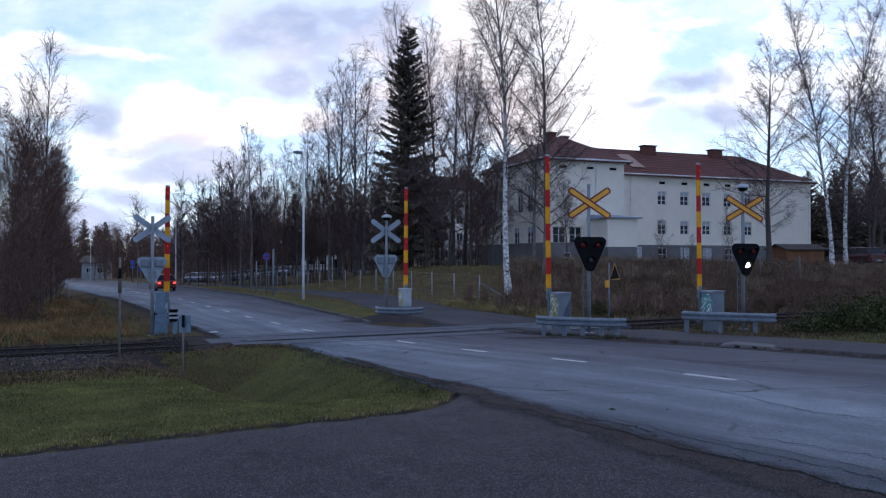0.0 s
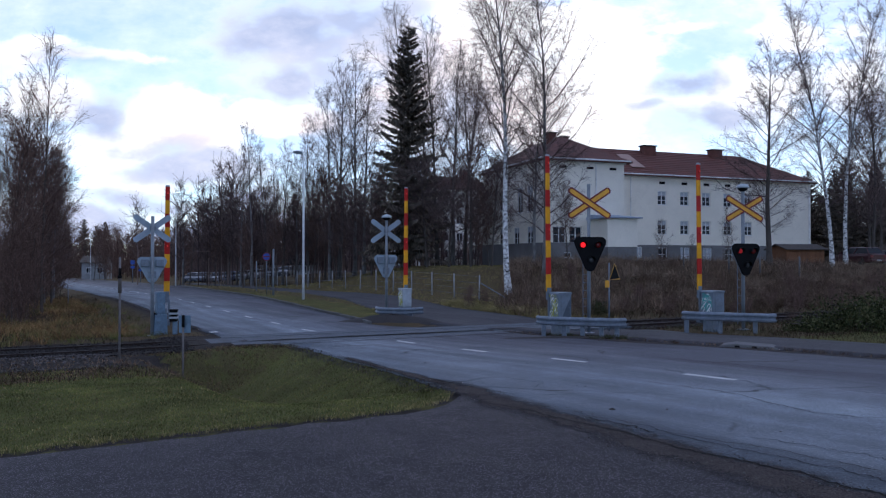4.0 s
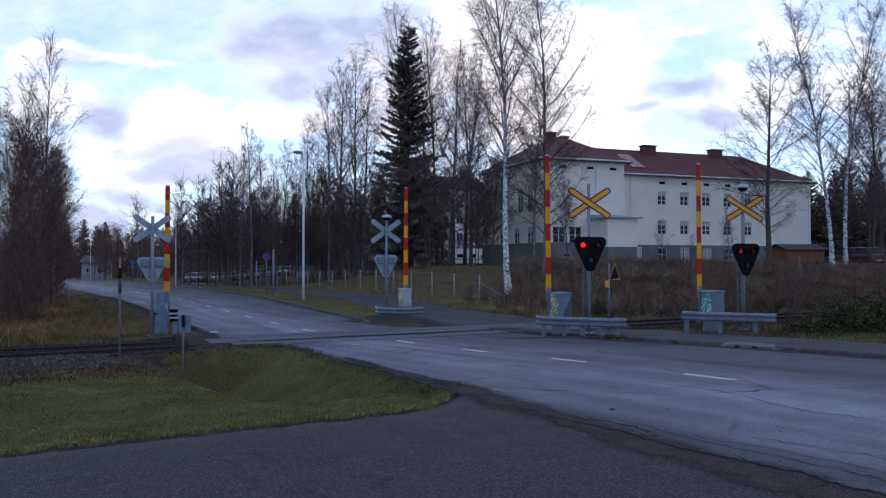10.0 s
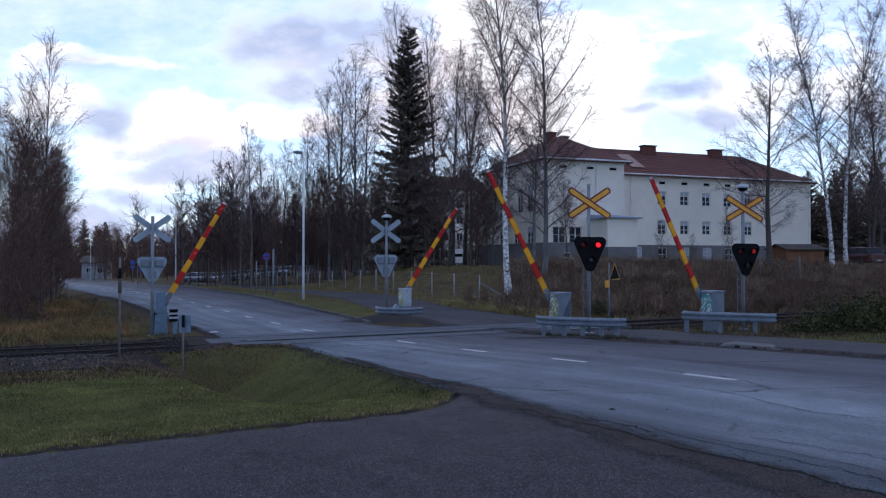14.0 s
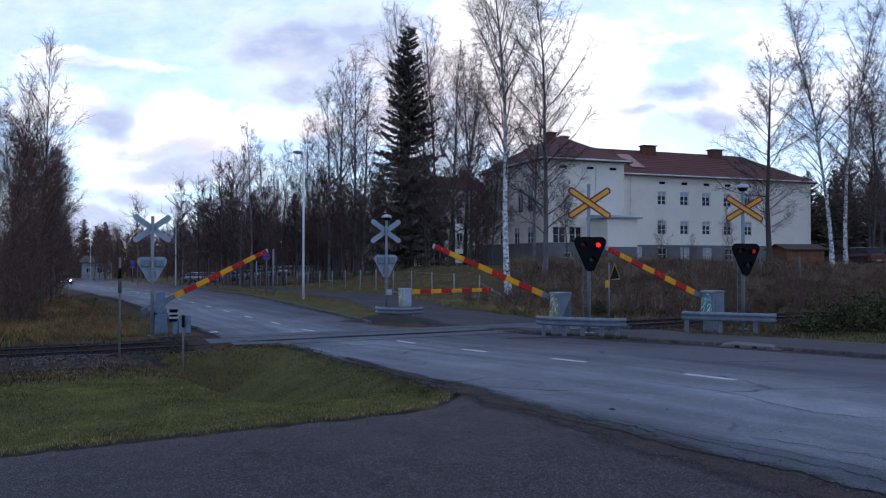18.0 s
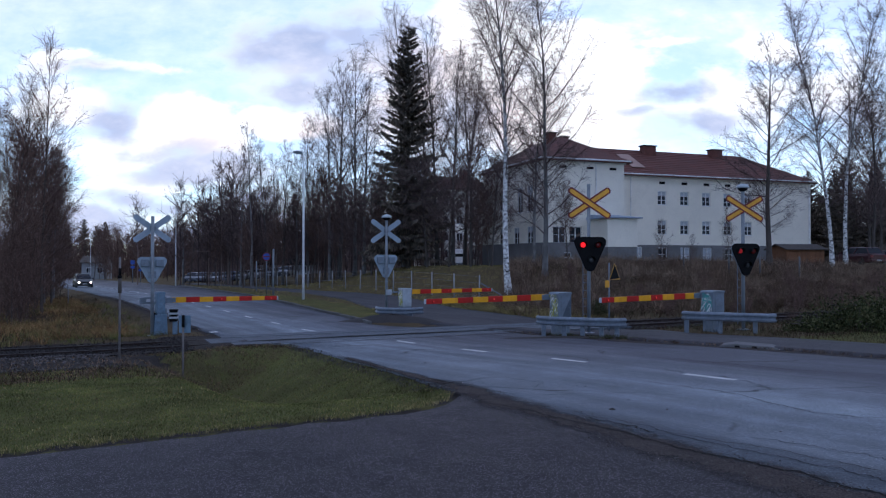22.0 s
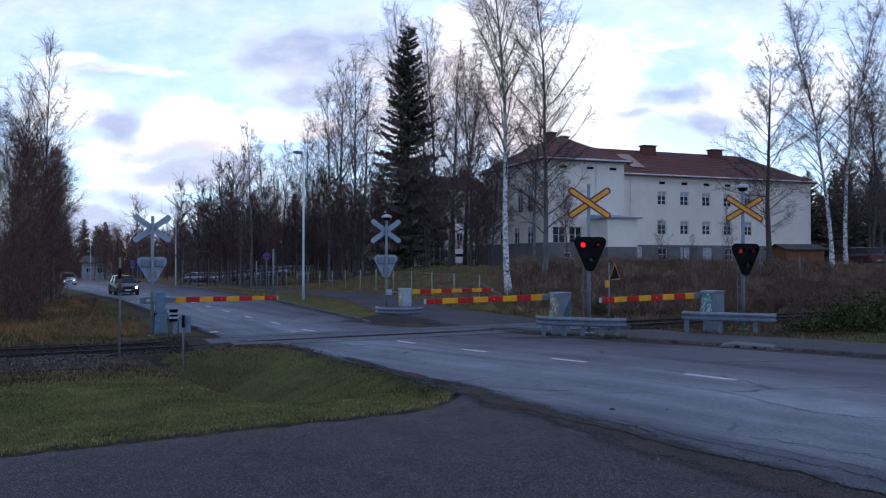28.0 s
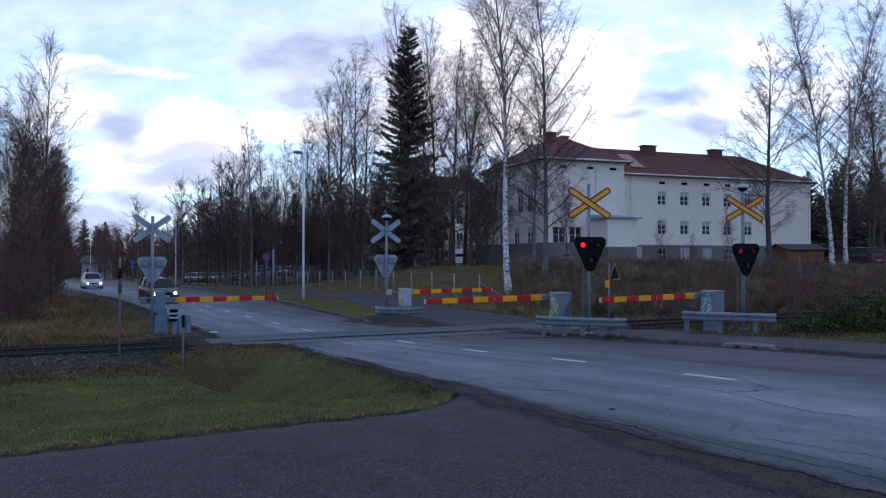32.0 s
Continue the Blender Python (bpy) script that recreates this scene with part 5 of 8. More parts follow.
def guard_rail(a, b, bow, posts, height, label, ends=(0.3, 0.3)):
    """A guard rail from a to b, whose ends curl away from the eye by bow metres."""
    ax, ay = a
    bx, by = b
    g = thing("guard_rail", Matrix.Identity(4), label, "guard rail", "guard rails")
    d = Vector((bx - ax, by - ay, 0))
    L = d.length
    d.normalize()
    nrm = Vector((-d.y, d.x, 0))
    pts = []
    for i in range(25):
        t = i / 24
        k = bow[0] * max(0, 1 - t / ends[0]) ** 2 + bow[1] * max(0, 1 - (1 - t) / ends[1]) ** 2
        p = Vector((ax, ay, 0)) + d * (L * t) + nrm * k
        pts.append((p.x, p.y))
    zg = [ground_z(*p) for p in pts]
    zt = sum(zg) / len(zg) + height
    beam = w_beam(g, pts, zt)
    for i in range(len(pts) // 6, len(pts), 6):
        p = pts[i]
        part("bolt", Shape().lathe([(0.02, 0), (0.016, 0.012), (0.002, 0.014)], 8, Matrix.Translation((p[0] + d.y * 0.03, p[1] - d.x * 0.03, zt)) @ pose(0, 0, 0, 90, 0, math.degrees(math.atan2(d.y, d.x)))), STEEL, beam)
    for t in posts:
        i = min(24, max(0, round(t * 24)))
        x, y = pts[i]
        x, y = x + nrm.x * 0.10, y + nrm.y * 0.10
        z = ground_z(x, y)
        part("post", Shape().prism([(-0.07, z - 0.3), (0.07, z - 0.3), (0.07, zt + 0.15), (-0.07, zt + 0.15)], -0.05, 0.05,
             Matrix.Translation((x, y, 0)) @ Matrix.Rotation(math.atan2(d.y, d.x), 4, "Z")), STEEL, g, bevel=0.006)
    return g


BOOMS = {}


def barrier(key, x, y, side, pivot_z, length, stripes, box, label, graffiti=None, white=False, style="box", first_red=True, base=None, tip_lamp=True):
    """A half barrier: pedestal, drive cabinet, boom with striped sleeve and counterweight. side: -1 boom falls to the left of the road, 1 to the right."""
    zg = ground_z(x, y) if base is None else base
    b = thing("barrier", pose(x, y, zg, 0, 0, ROAD_TURN), label, "barrier", "half barriers")
    pz = pivot_z - zg
    w, dd, h = box
    body = WHITE_BOX if white else CABINET
    top = pz + 0.13
    if style == "arm":
        top = pz + 0.28
        body = TEAL_BOX
        part("pedestal", Shape().prism([(-0.44, -0.2), (0.10, -0.2), (0.05, top - h), (-0.38, top - h)], -dd * 0.55, dd * 0.55), TEAL_BOX, b, "faded blue pedestal", bevel=0.02)
        # black strip stands in for the dark gap below the cabinet
        part("neck", Shape().box((-0.16, 0.0, top - h + 0.01), (0.5, dd * 0.9, 0.05)), BLACK, b)
        part("cable_box", Shape().box((-0.01, -dd * 0.3, top - h + 0.1), (0.14, 0.16, 0.24)), CABINET, b, bevel=0.012)
        part("clamp", Shape().box((-0.42, -dd * 0.2, top - h - 0.02), (0.12, 0.1, 0.16)), BLACK, b, bevel=0.01)
    else:
        part("pedestal", Shape().box((0, 0.0, (top - h) / 2 - 0.1), (w * 0.86, dd * 0.86, top - h + 0.2)), CABINET, b, bevel=0.02)
    mx, cw = (-0.15, 0.29) if style == "arm" else (0.0, w)
    cab = part("drive_cabinet", Shape().box((mx, 0, top - h / 2), (cw, dd, h)), body, b, bevel=0.025)
    part("cabinet_door", Shape().box((mx + cw * 0.04, -dd / 2 - 0.008, top - h / 2), (cw * 0.72, 0.016, h * 0.78)), body, cab, bevel=0.006)
    part("cabinet_roof", Shape().prism([(mx - cw / 2 - 0.03, top - 0.01), (mx + cw / 2 + 0.03, top - 0.01), (mx + cw / 2 - 0.02, top + 0.05), (mx - cw / 2 + 0.02, top + 0.05)], -dd / 2 - 0.03, dd / 2 + 0.03), body, cab, bevel=0.01)
    part("door_lock", Shape().lathe([(0.022, 0), (0.022, 0.02), (0.012, 0.028)], 10, pose(mx + cw * 0.3, -dd / 2 - 0.014, top - h * 0.5, 90, 0, 0)), STEEL, cab)
    if graffiti:
        rng = random.Random(key)
        spray, pale = Shape(), Shape()
        for i in range(22):
            cx, cz = rng.uniform(-dd * 0.32, dd * 0.32), rng.uniform(-h * 0.38, h * 0.36)
            pts = [(-w / 2 - 0.003 - 0.0006 * i, cx + 0.10 * math.cos(k * 0.9 + i), top - h / 2 + cz + 0.12 * math.sin(k * 1.2 + i * 2)) for k in range(8)]
            ribbon_v, ribbon_f = [], []
            for p in pts:
                yy = max(-dd / 2 + 0.02, min(dd / 2 - 0.02, p[1]))
                ribbon_v += [(p[0], yy, p[2] - 0.018), (p[0], yy + 0.012, p[2] + 0.022)]
            for k in range(7):
                ribbon_f.append((2 * k, 2 * k + 2, 2 * k + 3, 2 * k + 1))
            (spray if i % 3 else pale).add(ribbon_v, ribbon_f)
        part("graffiti", spray, graffiti, cab, "sprayed scrawl of paint")
        part("graffiti", pale, TRIM, cab, "white sprayed scrawl")
    if key == "near":
        # shading on the cabinet front, drawn as a thin dark blue patch
        part("paint_patch", Shape().prism([(-w * 0.36, top - h * 0.96), (w * 0.40, top - h * 0.96), (w * 0.43, top - h * 0.12), (w * 0.26, top - h * 0.28)], -dd / 2 - 0.022, -dd / 2 - 0.0165), SHADE_PAINT, cab, "dark blue patch painted as shade on the cabinet front")
    # boom, built pointing up from its axle
    ax = side * (w / 2 - 0.03)
    boom = new("boom", None)
    boom.empty_display_size = 0.2
    boom.parent = b
    boom["label"] = "red and yellow striped boom"
    off = dd / 2 + 0.14
    part("axle", Shape().tube([(0, 0.02, 0), (0, -0.1, 0)], 0.075, 12), STEEL, boom)
    part("hub", Shape().box((0, -0.055, 0.12), (0.19, 0.08, 0.42)), CABINET, boom, bevel=0.012)
    for cx in (-0.15, 0.15) if style == "arm" else (0.0,):
        part("counterweight_arm", Shape().box((cx * 0.6, -0.055, -0.4), (0.07, 0.05, 0.8)), CABINET, boom, bevel=0.008)
    part("counterweight", Shape().box((0, -0.06, -0.85), (0.24, 0.16, 0.22)), CABINET if not white else WHITE_BOX, boom, bevel=0.02)
    z = 0.2
    seg = (length - 0.2) / stripes
    for i in range(stripes):
        red = (i % 2 == 0) == first_red
        taper = 0.105 - 0.025 * i / stripes
        part("stripe", Shape().prism([(-taper, z), (taper, z), (taper - 0.001, z + seg), (-taper + 0.001, z + seg)], -0.085, -0.025), RED if red else YELLOW, boom, bevel=0.012)
        z += seg
    part("tip", Shape().prism([(-0.08, z), (0.08, z), (0.075, z + 0.06), (-0.075, z + 0.06)], -0.09, -0.02), WHITE_BOX, boom, "white end cap", bevel=0.01)
    if tip_lamp:
        for zz in (z - 0.25, z - seg * (stripes // 2) - 0.2):
            lamp = part("boom_lamp", Shape().lathe([(0.04, 0), (0.04, 0.03), (0.026, 0.04)], 10, pose(0, -0.088, zz, 90, 0, 0)), RED, boom)
            part("lamp_lens", Shape().lathe([(0.022, 0), (0.018, 0.012), (0.004, 0.016)], 10, pose(0, -0.127, zz, 90, 0, 0)), TIP_GLOW, lamp, "lit red lens")
    BOOMS[key] = (boom, side, Vector((ax, off, pz)))
    boom.matrix_basis = Matrix.Translation((ax, off, pz))
    return b


# near side, beside the road
barrier("near", 4.14, 26.9, -1, 1.33, 5.0, 8, (0.58, 0.5, 0.98), "grey half-barrier cabinet with yellow scrawl and a red and yellow boom", GRAFFITI_A, first_red=False)
road_signal(5.18, 27.1, 6, 4.62, 1.50, 3.42, (1.17, 1.22), True, False, True, "railway crossing signal with yellow crossbuck and black lamp board", RED_GLOW, pole_top=0.68, lean=33.5)
guard_rail((3.12, 26.0), (5.90, 24.9), (0.4, 0.3), (0.08, 0.34, 0.55, 0.74, 0.93), 0.50, "bowed galvanised guard rail before the barrier cabinet", (0.25, 0.14))
# near side, beside the path
barrier("near_path", 9.54, 27.0, -1, 1.38, 4.66, 8, (0.6, 0.52, 0.92), "grey path-barrier cabinet with turquoise scrawl and a striped boom", GRAFFITI_B, first_red=False)
road_signal(10.78, 27.4, 13, 4.35, 1.40, 3.10, (1.12, 1.15), True, True, True, "railway crossing signal with bell cap and black lamp board", RED_DIM, pole_top=0.62, lean=29)
guard_rail((8.21, 26.2), (10.83, 24.9), (0.15, 0.15), (0.06, 0.42, 0.80), 0.56, "straight galvanised guard rail before the path barrier", (0.1, 0.1))
# far side, beside the path
barrier("far_path", -1.72, 34.6, 1, 1.18, 4.74, 8, (0.44, 0.45, 0.78), "white-sided half-barrier cabinet with a faint scrawl and a striped boom", GRAFFITI_A, True, first_red=False)
road_signal(-2.64, 35.6, 198, 4.05, 1.42, 2.95, (1.12, 1.1), False, True, False, "crossing signal seen from its bare metal back, with bell", RED_DIM, pole_top=0.5)
guard_rail((-3.28, 34.1), (-1.14, 33.5), (0.9, 0.8), (0.2, 0.42, 0.62, 0.82), 0.44, "short galvanised guard rail round the barrier", (0.3, 0.3))
# far side, left of the road
barrier("far_road", -10.44, 28.6, 1, 1.12, 4.3, 8, (0.34, 0.45, 0.78), "grey half-barrier mechanism with a striped boom", None, style="arm", first_red=False)
road_signal(-10.74, 28.2, 206, 4.0, 1.32, 2.95, (1.05, 0.98), False, False, False, "crossing signal seen from its bare metal back", RED_DIM, pole_top=0.45)


# ---------------------------------------------------------------- posts, lamps, signs
def lamp_post(x, y, h, arm, lit, label):
    z = ground_z(x, y)
    p = thing("street_lamp", pose(x, y, z), label, "street lamp", "street lamps")
    pole = part("pole", Shape().tube([(0, 0, -0.3), (0, 0, 1.2), (0, 0, h)], [0.1, 0.085, 0.05], 12), LAMP_POLE if lit else POLE, p, "pale galvanised pole", smooth=True)
    part("arm", Shape().tube([(0, 0, h - 0.1), (arm * 0.4, 0, h + 0.06), (arm, 0, h + 0.12)], 0.035, 8), STEEL, p)
    head = part("lamp_head", Shape().prism([(-0.28, -0.05), (0.05, -0.08), (0.34, -0.03), (0.36, 0.04), (0.0, 0.11), (-0.26, 0.05)], -0.12, 0.12, pose(arm, 0, h + 0.12)), CABINET, p, bevel=0.02)
    part("lamp_cover", Shape().box((arm + 0.1, 0, h + 0.03), (0.36, 0.17, 0.06)), CLEAR_LENS, head, bevel=0.015)


lamp_post(-9.15, 50.0, 9.55, -0.42, True, "tall pale street lamp on the grass strip")
lamp_post(-32.23, 92.0, 10.0, 0.9, True, "tall street lamp beside the far road")
lamp_post(-78.58, 170.0, 9.6, 0.9, True, "distant street lamp beside the road")


def sign_post(x, y, h, label, plate, r=0.03):
    z = ground_z(x, y)
    p = thing("sign_post", pose(x, y, z), label, "sign")
    part("pole", Shape().tube([(0, 0, -0.2), (0, 0, h)], r, 10), STEEL, p, smooth=True)
    plate(p, h)
    return p


def no_parking(p, h):
    m = pose(0, -0.045, h - 0.3, 90, 0, 0)
    disc = part("sign_plate", Shape().lathe([(0.32, 0), (0.32, 0.008), (0.004, 0.008)], 24, m), SIGN_RED, p, "round blue plate with red rim")
    part("sign_face", Shape().lathe([(0.25, 0.009), (0.25, 0.012), (0.004, 0.012)], 24, m), BLUE_SIGN, disc)
    part("sign_bar", Shape().box((0, -0.058, h - 0.3), (0.5, 0.004, 0.07), None), SIGN_RED, disc)


def edge_triangle(p, h):
    """A yellow warning triangle and a small plate, both turned edgewise to the yard."""
    m = pose(0.17, 0, h, 0, 0, 52)
    tri = part("sign_plate", Shape().prism([(-0.02, -0.02), (0.42, -0.62), (-0.46, -0.62)], -0.055, -0.045, m), SIGN_YELLOW, p, "yellow triangular plate")
    part("sign_back", Shape().prism([(-0.04, -0.06), (0.35, -0.575), (-0.455, -0.615)], -0.062, -0.056, m), BLACK, tri)
    part("small_plate", Shape().box((-0.08, -0.05, h - 0.78), (0.16, 0.02, 0.26)), SIGN_YELLOW, p, "small yellow plate", bevel=0.004)


def blue_plate(p, h):
    for z, w, hh in ((h - 0.35, 0.6, 0.6), (h - 1.05, 0.6, 0.4)):
        part("sign_plate", Shape().box((0, -0.05, z), (w, 0.02, hh)), BLUE_SIGN, p, "blue rectangular plate", bevel=0.01)


sign_post(-45.55, 112.0, 3.4, "pole with two blue road signs", blue_plate, 0.04)
sign_post(-46.76, 118.0, 3.0, "pole with two blue road signs", blue_plate, 0.04)
sign_post(-13.17, 57.0, 3.15, "round blue and red no-parking sign on a thin pole", no_parking)
sign_post(6.14, 28.2, 2.55, "thin pole with a yellow warning triangle turned edgewise", edge_triangle, 0.028)


def plain_post(x, y, h, r, mat, label, bands=()):
    p = thing("marker_post", pose(x, y, ground_z(x, y)), label, "post")
    part("shaft", Shape().tube([(0, 0, -0.2), (0, 0, h)], r, 10), mat, p, smooth=True)
    for z0, z1, rr, m in bands:
        part("sleeve", Shape().tube([(0, 0, z0), (0, 0, z1)], rr, 10), m, p, smooth=True)
    return p


plain_post(-8.30, 19.6, 2.62, 0.028, RUSTY_POST, "slim grey rusty marker post with dark sleeves at the track", ((1.70, 2.10, 0.046, WOOD_DARK), (2.08, 2.16, 0.056, BLACK), (2.16, 2.34, 0.036, BLACK)))
pp = plain_post(-5.92, 17.4, 1.46, 0.024, RUSTY_POST, "low grey post with a small plate and dark clamp", ((1.2, 1.47, 0.034, BLACK),))
part("plate", Shape().box((0.02, 0.05, 1.26), (0.27, 0.015, 0.40)), TEAL_BOX, pp, "faded blue blank plate", bevel=0.004)
plain_post(-12.56, 56.5, 3.4, 0.07, POLE, "grey square post beside the kerb")
plain_post(-16.13, 66.0, 2.6, 0.05, POLE, "grey pole among the roadside trees")
plain_post(24.93, 60.0, 1.7, 0.06, CONCRETE, "pale concrete fence post on the bank")
plain_post(28.04, 60.0, 1.7, 0.06, CONCRETE, "pale concrete fence post on the bank")
plain_post(19.56, 62.0, 1.7, 0.06, CONCRETE, "pale concrete fence post on the bank")
plain_post(22.49, 60.0, 1.9, 0.06, CONCRETE, "pale concrete fence post on the bank")


def junction_box(x, y, turn):
    """A dark junction box with pale bands on a leg, beside the mechanism left of the road."""
    b = thing("relay_box", pose(x, y, ground_z(x, y), 0, 0, turn), "small dark relay box with two white bands on a steel leg", "relay box")
    part("leg", Shape().box((0.05, 0, 0.22), (0.16, 0.12, 0.6)), TEAL_BOX, b, bevel=0.01)
    part("box", Shape().box((0, 0, 0.68), (0.27, 0.24, 0.40)), BLACK, b, bevel=0.02)
    part("lid", Shape().box((0, 0, 0.90), (0.31, 0.28, 0.04)), BLACK, b, bevel=0.012)
    for z in (0.62, 0.77):
        part("white_band", Shape().box((0, 0, z), (0.285, 0.255, 0.075)), WHITE_BOX, b, bevel=0.006)


junction_box(-9.84, 27.9, 12)


def concrete_block(x, y, turn):
    b = thing("concrete_block", pose(x, y, surf(*[float(k) for k in to_road(x, y)]) - 0.07, 0, 0, turn), "low weathered concrete block with two lifting slots", "concrete block")
    part("block", Shape().prism([(-0.82, 0), (0.80, 0), (0.74, 0.07), (0.46, 0.13), (-0.40, 0.16), (-0.74, 0.10)], -0.34, 0.34), CONCRETE, b, bevel=0.05)
    for sx in (-0.32, 0.1):
        part("slot", Shape().box((sx, -0.345, 0.085), (0.12, 0.03, 0.06)), BLACK, b, "dark lifting slot")


concrete_block(8.20, 20.3, -28)


plain_post(-22.59, 46.0, 1.1, 0.03, CONCRETE, "short pale post in the golden grass")


def soil_mound(x, y, turn, w, d, h, seed):
    """A low heap of dark bare earth."""
    rng = np.random.RandomState(seed)
    v, f = [], []
    rings, seg = 6, 28
    for i in range(rings):
        k = i / (rings - 1)
        for j in range(seg):
            a = 2 * math.pi * j / seg
            r = k * (1 + 0.18 * math.sin(3 * a + seed) + rng.uniform(-0.06, 0.06))
            v.append((math.cos(a) * r * w, math.sin(a) * r * d, h * (1 - k ** 1.6) * rng.uniform(0.8, 1.15) - 0.05 * k))
    for i in range(rings - 1):
        for j in range(seg):
            f.append((i * seg + j, (i + 1) * seg + j, (i + 1) * seg + (j + 1) % seg, i * seg + (j + 1) % seg))
    ob = sheet("soil_mound", v, f, DIRT)
    ob.matrix_basis = pose(x, y, ground_z(x, y), 0, 0, turn)
    return tagged(ob, "low mound of dark bare earth under the guard rail", "soil", kind="structure")


soil_mound(-2.22, 33.5, -8, 2.4, 0.95, 0.32, 3)
soil_mound(4.50, 25.2, -6, 2.2, 0.7, 0.05, 5)


def wire_fence():
    f = thing("wire_fence", Matrix.Identity(4), "wire fence on slim pale posts along the meadow", "fence")
    post = Shape().tube([(0, 0, -0.2), (0, 0, 1.6)], 0.045, 8).mesh("post", FENCE_POST, 0, True)
    pts = []
    for k in range(22):
        s = 18.0 + 3.0 * k
        x, y = from_road(s, 15.6)
        pts.append(Vector((x, y, ground_z(x, y))))
        part("post", post, None, f, m=pose(x, y, pts[-1].z, random.uniform(-2, 2), random.uniform(-2, 2), 0))
    for z in (0.3, 0.7, 1.1, 1.5):
        part("wire", Shape().tube([p + Vector((0, 0, z)) for p in pts], 0.006, 4), STEEL, f)
    part("brace", Shape().tube([pts[0] + Vector((0.1, 0, 1.1)), pts[0] + Vector((1.8, -0.6, 0.1))], 0.03, 8), STEEL, f)


wire_fence()


def shed(x, y, turn):
    s = thing("garden_shed", pose(x, y, ground_z(x, y), 0, 0, turn), "low brown board shed with a dark pitched roof", "shed")
    w, d, h = 4.2, 2.6, 1.45
    part("floor", Shape().box((0, 0, 0.03), (w, d, 0.14)), CONCRETE, s)
    i = 0
    board = Shape().box((0, 0, 0), (0.252, 0.03, h)).mesh("board", SHED, 0.004)
    while i * 0.26 < w - 0.05:
        for sy in (-d / 2, d / 2):
            part("board", board, None, s, m=pose(-w / 2 + 0.13 + i * 0.26, sy, h / 2 + 0.1))
        i += 1
    for sx in (-w / 2, w / 2):
        part("gable", Shape().prism([(-d / 2, 0.1), (d / 2, 0.1), (d / 2, h + 0.1), (0, h + 0.48), (-d / 2, h + 0.1)], -0.03, 0.03, pose(sx, 0, 0, 0, 0, 90)), SHED, s)
    part("roof", Shape().prism([(-d / 2 - 0.35, h), (0, h + 0.50), (d / 2 + 0.35, h), (d / 2 + 0.35, h + 0.08), (0, h + 0.60), (-d / 2 - 0.35, h + 0.08)], -w / 2 - 0.28, w / 2 + 0.28, pose(0, 0, 0, 0, 0, 90)), SLEEPER, s, "dark brown felt roof")


shed(34.25, 74.0, 14)


def far_house(x, y, w, d, h, turn, wall, roof, label):
    b = thing("distant_house", pose(x, y, ground_z(x, y), 0, 0, turn), label, "house")
    holes = [(k, h * 0.55, 1.2, 1.3) for k in np.linspace(-w / 2 + 1.6, w / 2 - 1.6, max(2, int(w / 3.2)))]
    part("wall", wall_panel(-w / 2, w / 2, -0.5, h, holes, -d / 2, -d / 2 + 0.3), wall, b)
    for x_, z_, w_, h_ in holes:
        add_window(b, pose(float(x_), -d / 2 + 0.1, z_), w_, h_, (2, 1))
    for sx in (-1, 1):
        part("gable", Shape().prism([(-d / 2 + 0.3, -0.5), (d / 2, -0.5), (d / 2, h), (0, h + d * 0.22), (-d / 2 + 0.3, h)], -0.15, 0.15, pose(sx * (w / 2 - 0.16), 0, 0, 0, 0, 90)), wall, b)
    part("wall", Shape().box((0, d / 2 - 0.15, h / 2 - 0.25), (w - 0.6, 0.3, h + 0.5)), wall, b)
    part("roof", Shape().prism([(-d / 2 - 0.5, h - 0.1), (0, h + d * 0.24), (d / 2 + 0.5, h - 0.1), (d / 2 + 0.5, h + 0.1), (0, h + d * 0.28), (-d / 2 - 0.5, h + 0.1)], -w / 2 - 0.4, w / 2 + 0.4, pose(0, 0, 0, 0, 0, 90)), roof, b)


far_house(-83.87, 185.0, 5.6, 6.0, 3.9, 12, PALE_WALL, WOOD_DARK, "small pale house at the far end of the road")
far_house(-28.21, 140.0, 10.0, 6.0, 2.3, 4, PALE_WALL, BLACK, "low white outbuilding behind the parked cars")


# ---------------------------------------------------------------- plants
def grow_tube(acc, pts, radii, seg):
    """Adds a tapered tube to acc = [verts, faces]."""
    pts = np.asarray(pts, dtype=float)
    n = len(pts)
    d = np.gradient(pts, axis=0)
    d /= np.linalg.norm(d, axis=1)[:, None] + 1e-9
    ref = np.array((0.0, 0.0, 1.0)) if abs(d[0, 2]) < 0.9 else np.array((1.0, 0.0, 0.0))
    side = np.cross(d, ref)
    side /= np.linalg.norm(side, axis=1)[:, None] + 1e-9
    up = np.cross(d, side)
    a = np.arange(seg) * 2 * np.pi / seg
    ring = side[:, None, :] * np.cos(a)[None, :, None] + up[:, None, :] * np.sin(a)[None, :, None]
    v = pts[:, None, :] + ring * np.asarray(radii)[:, None, None]
    base = acc[2]
    i = np.arange(n - 1)[:, None] * seg + np.arange(seg)[None, :]
    j = np.arange(n - 1)[:, None] * seg + (np.arange(seg)[None, :] + 1) % seg
    acc[0].append(v.reshape(-1, 3))
    acc[1].append((np.stack([i, j, j + seg, i + seg], -1) + base).reshape(-1, 4))
    acc[2] += n * seg


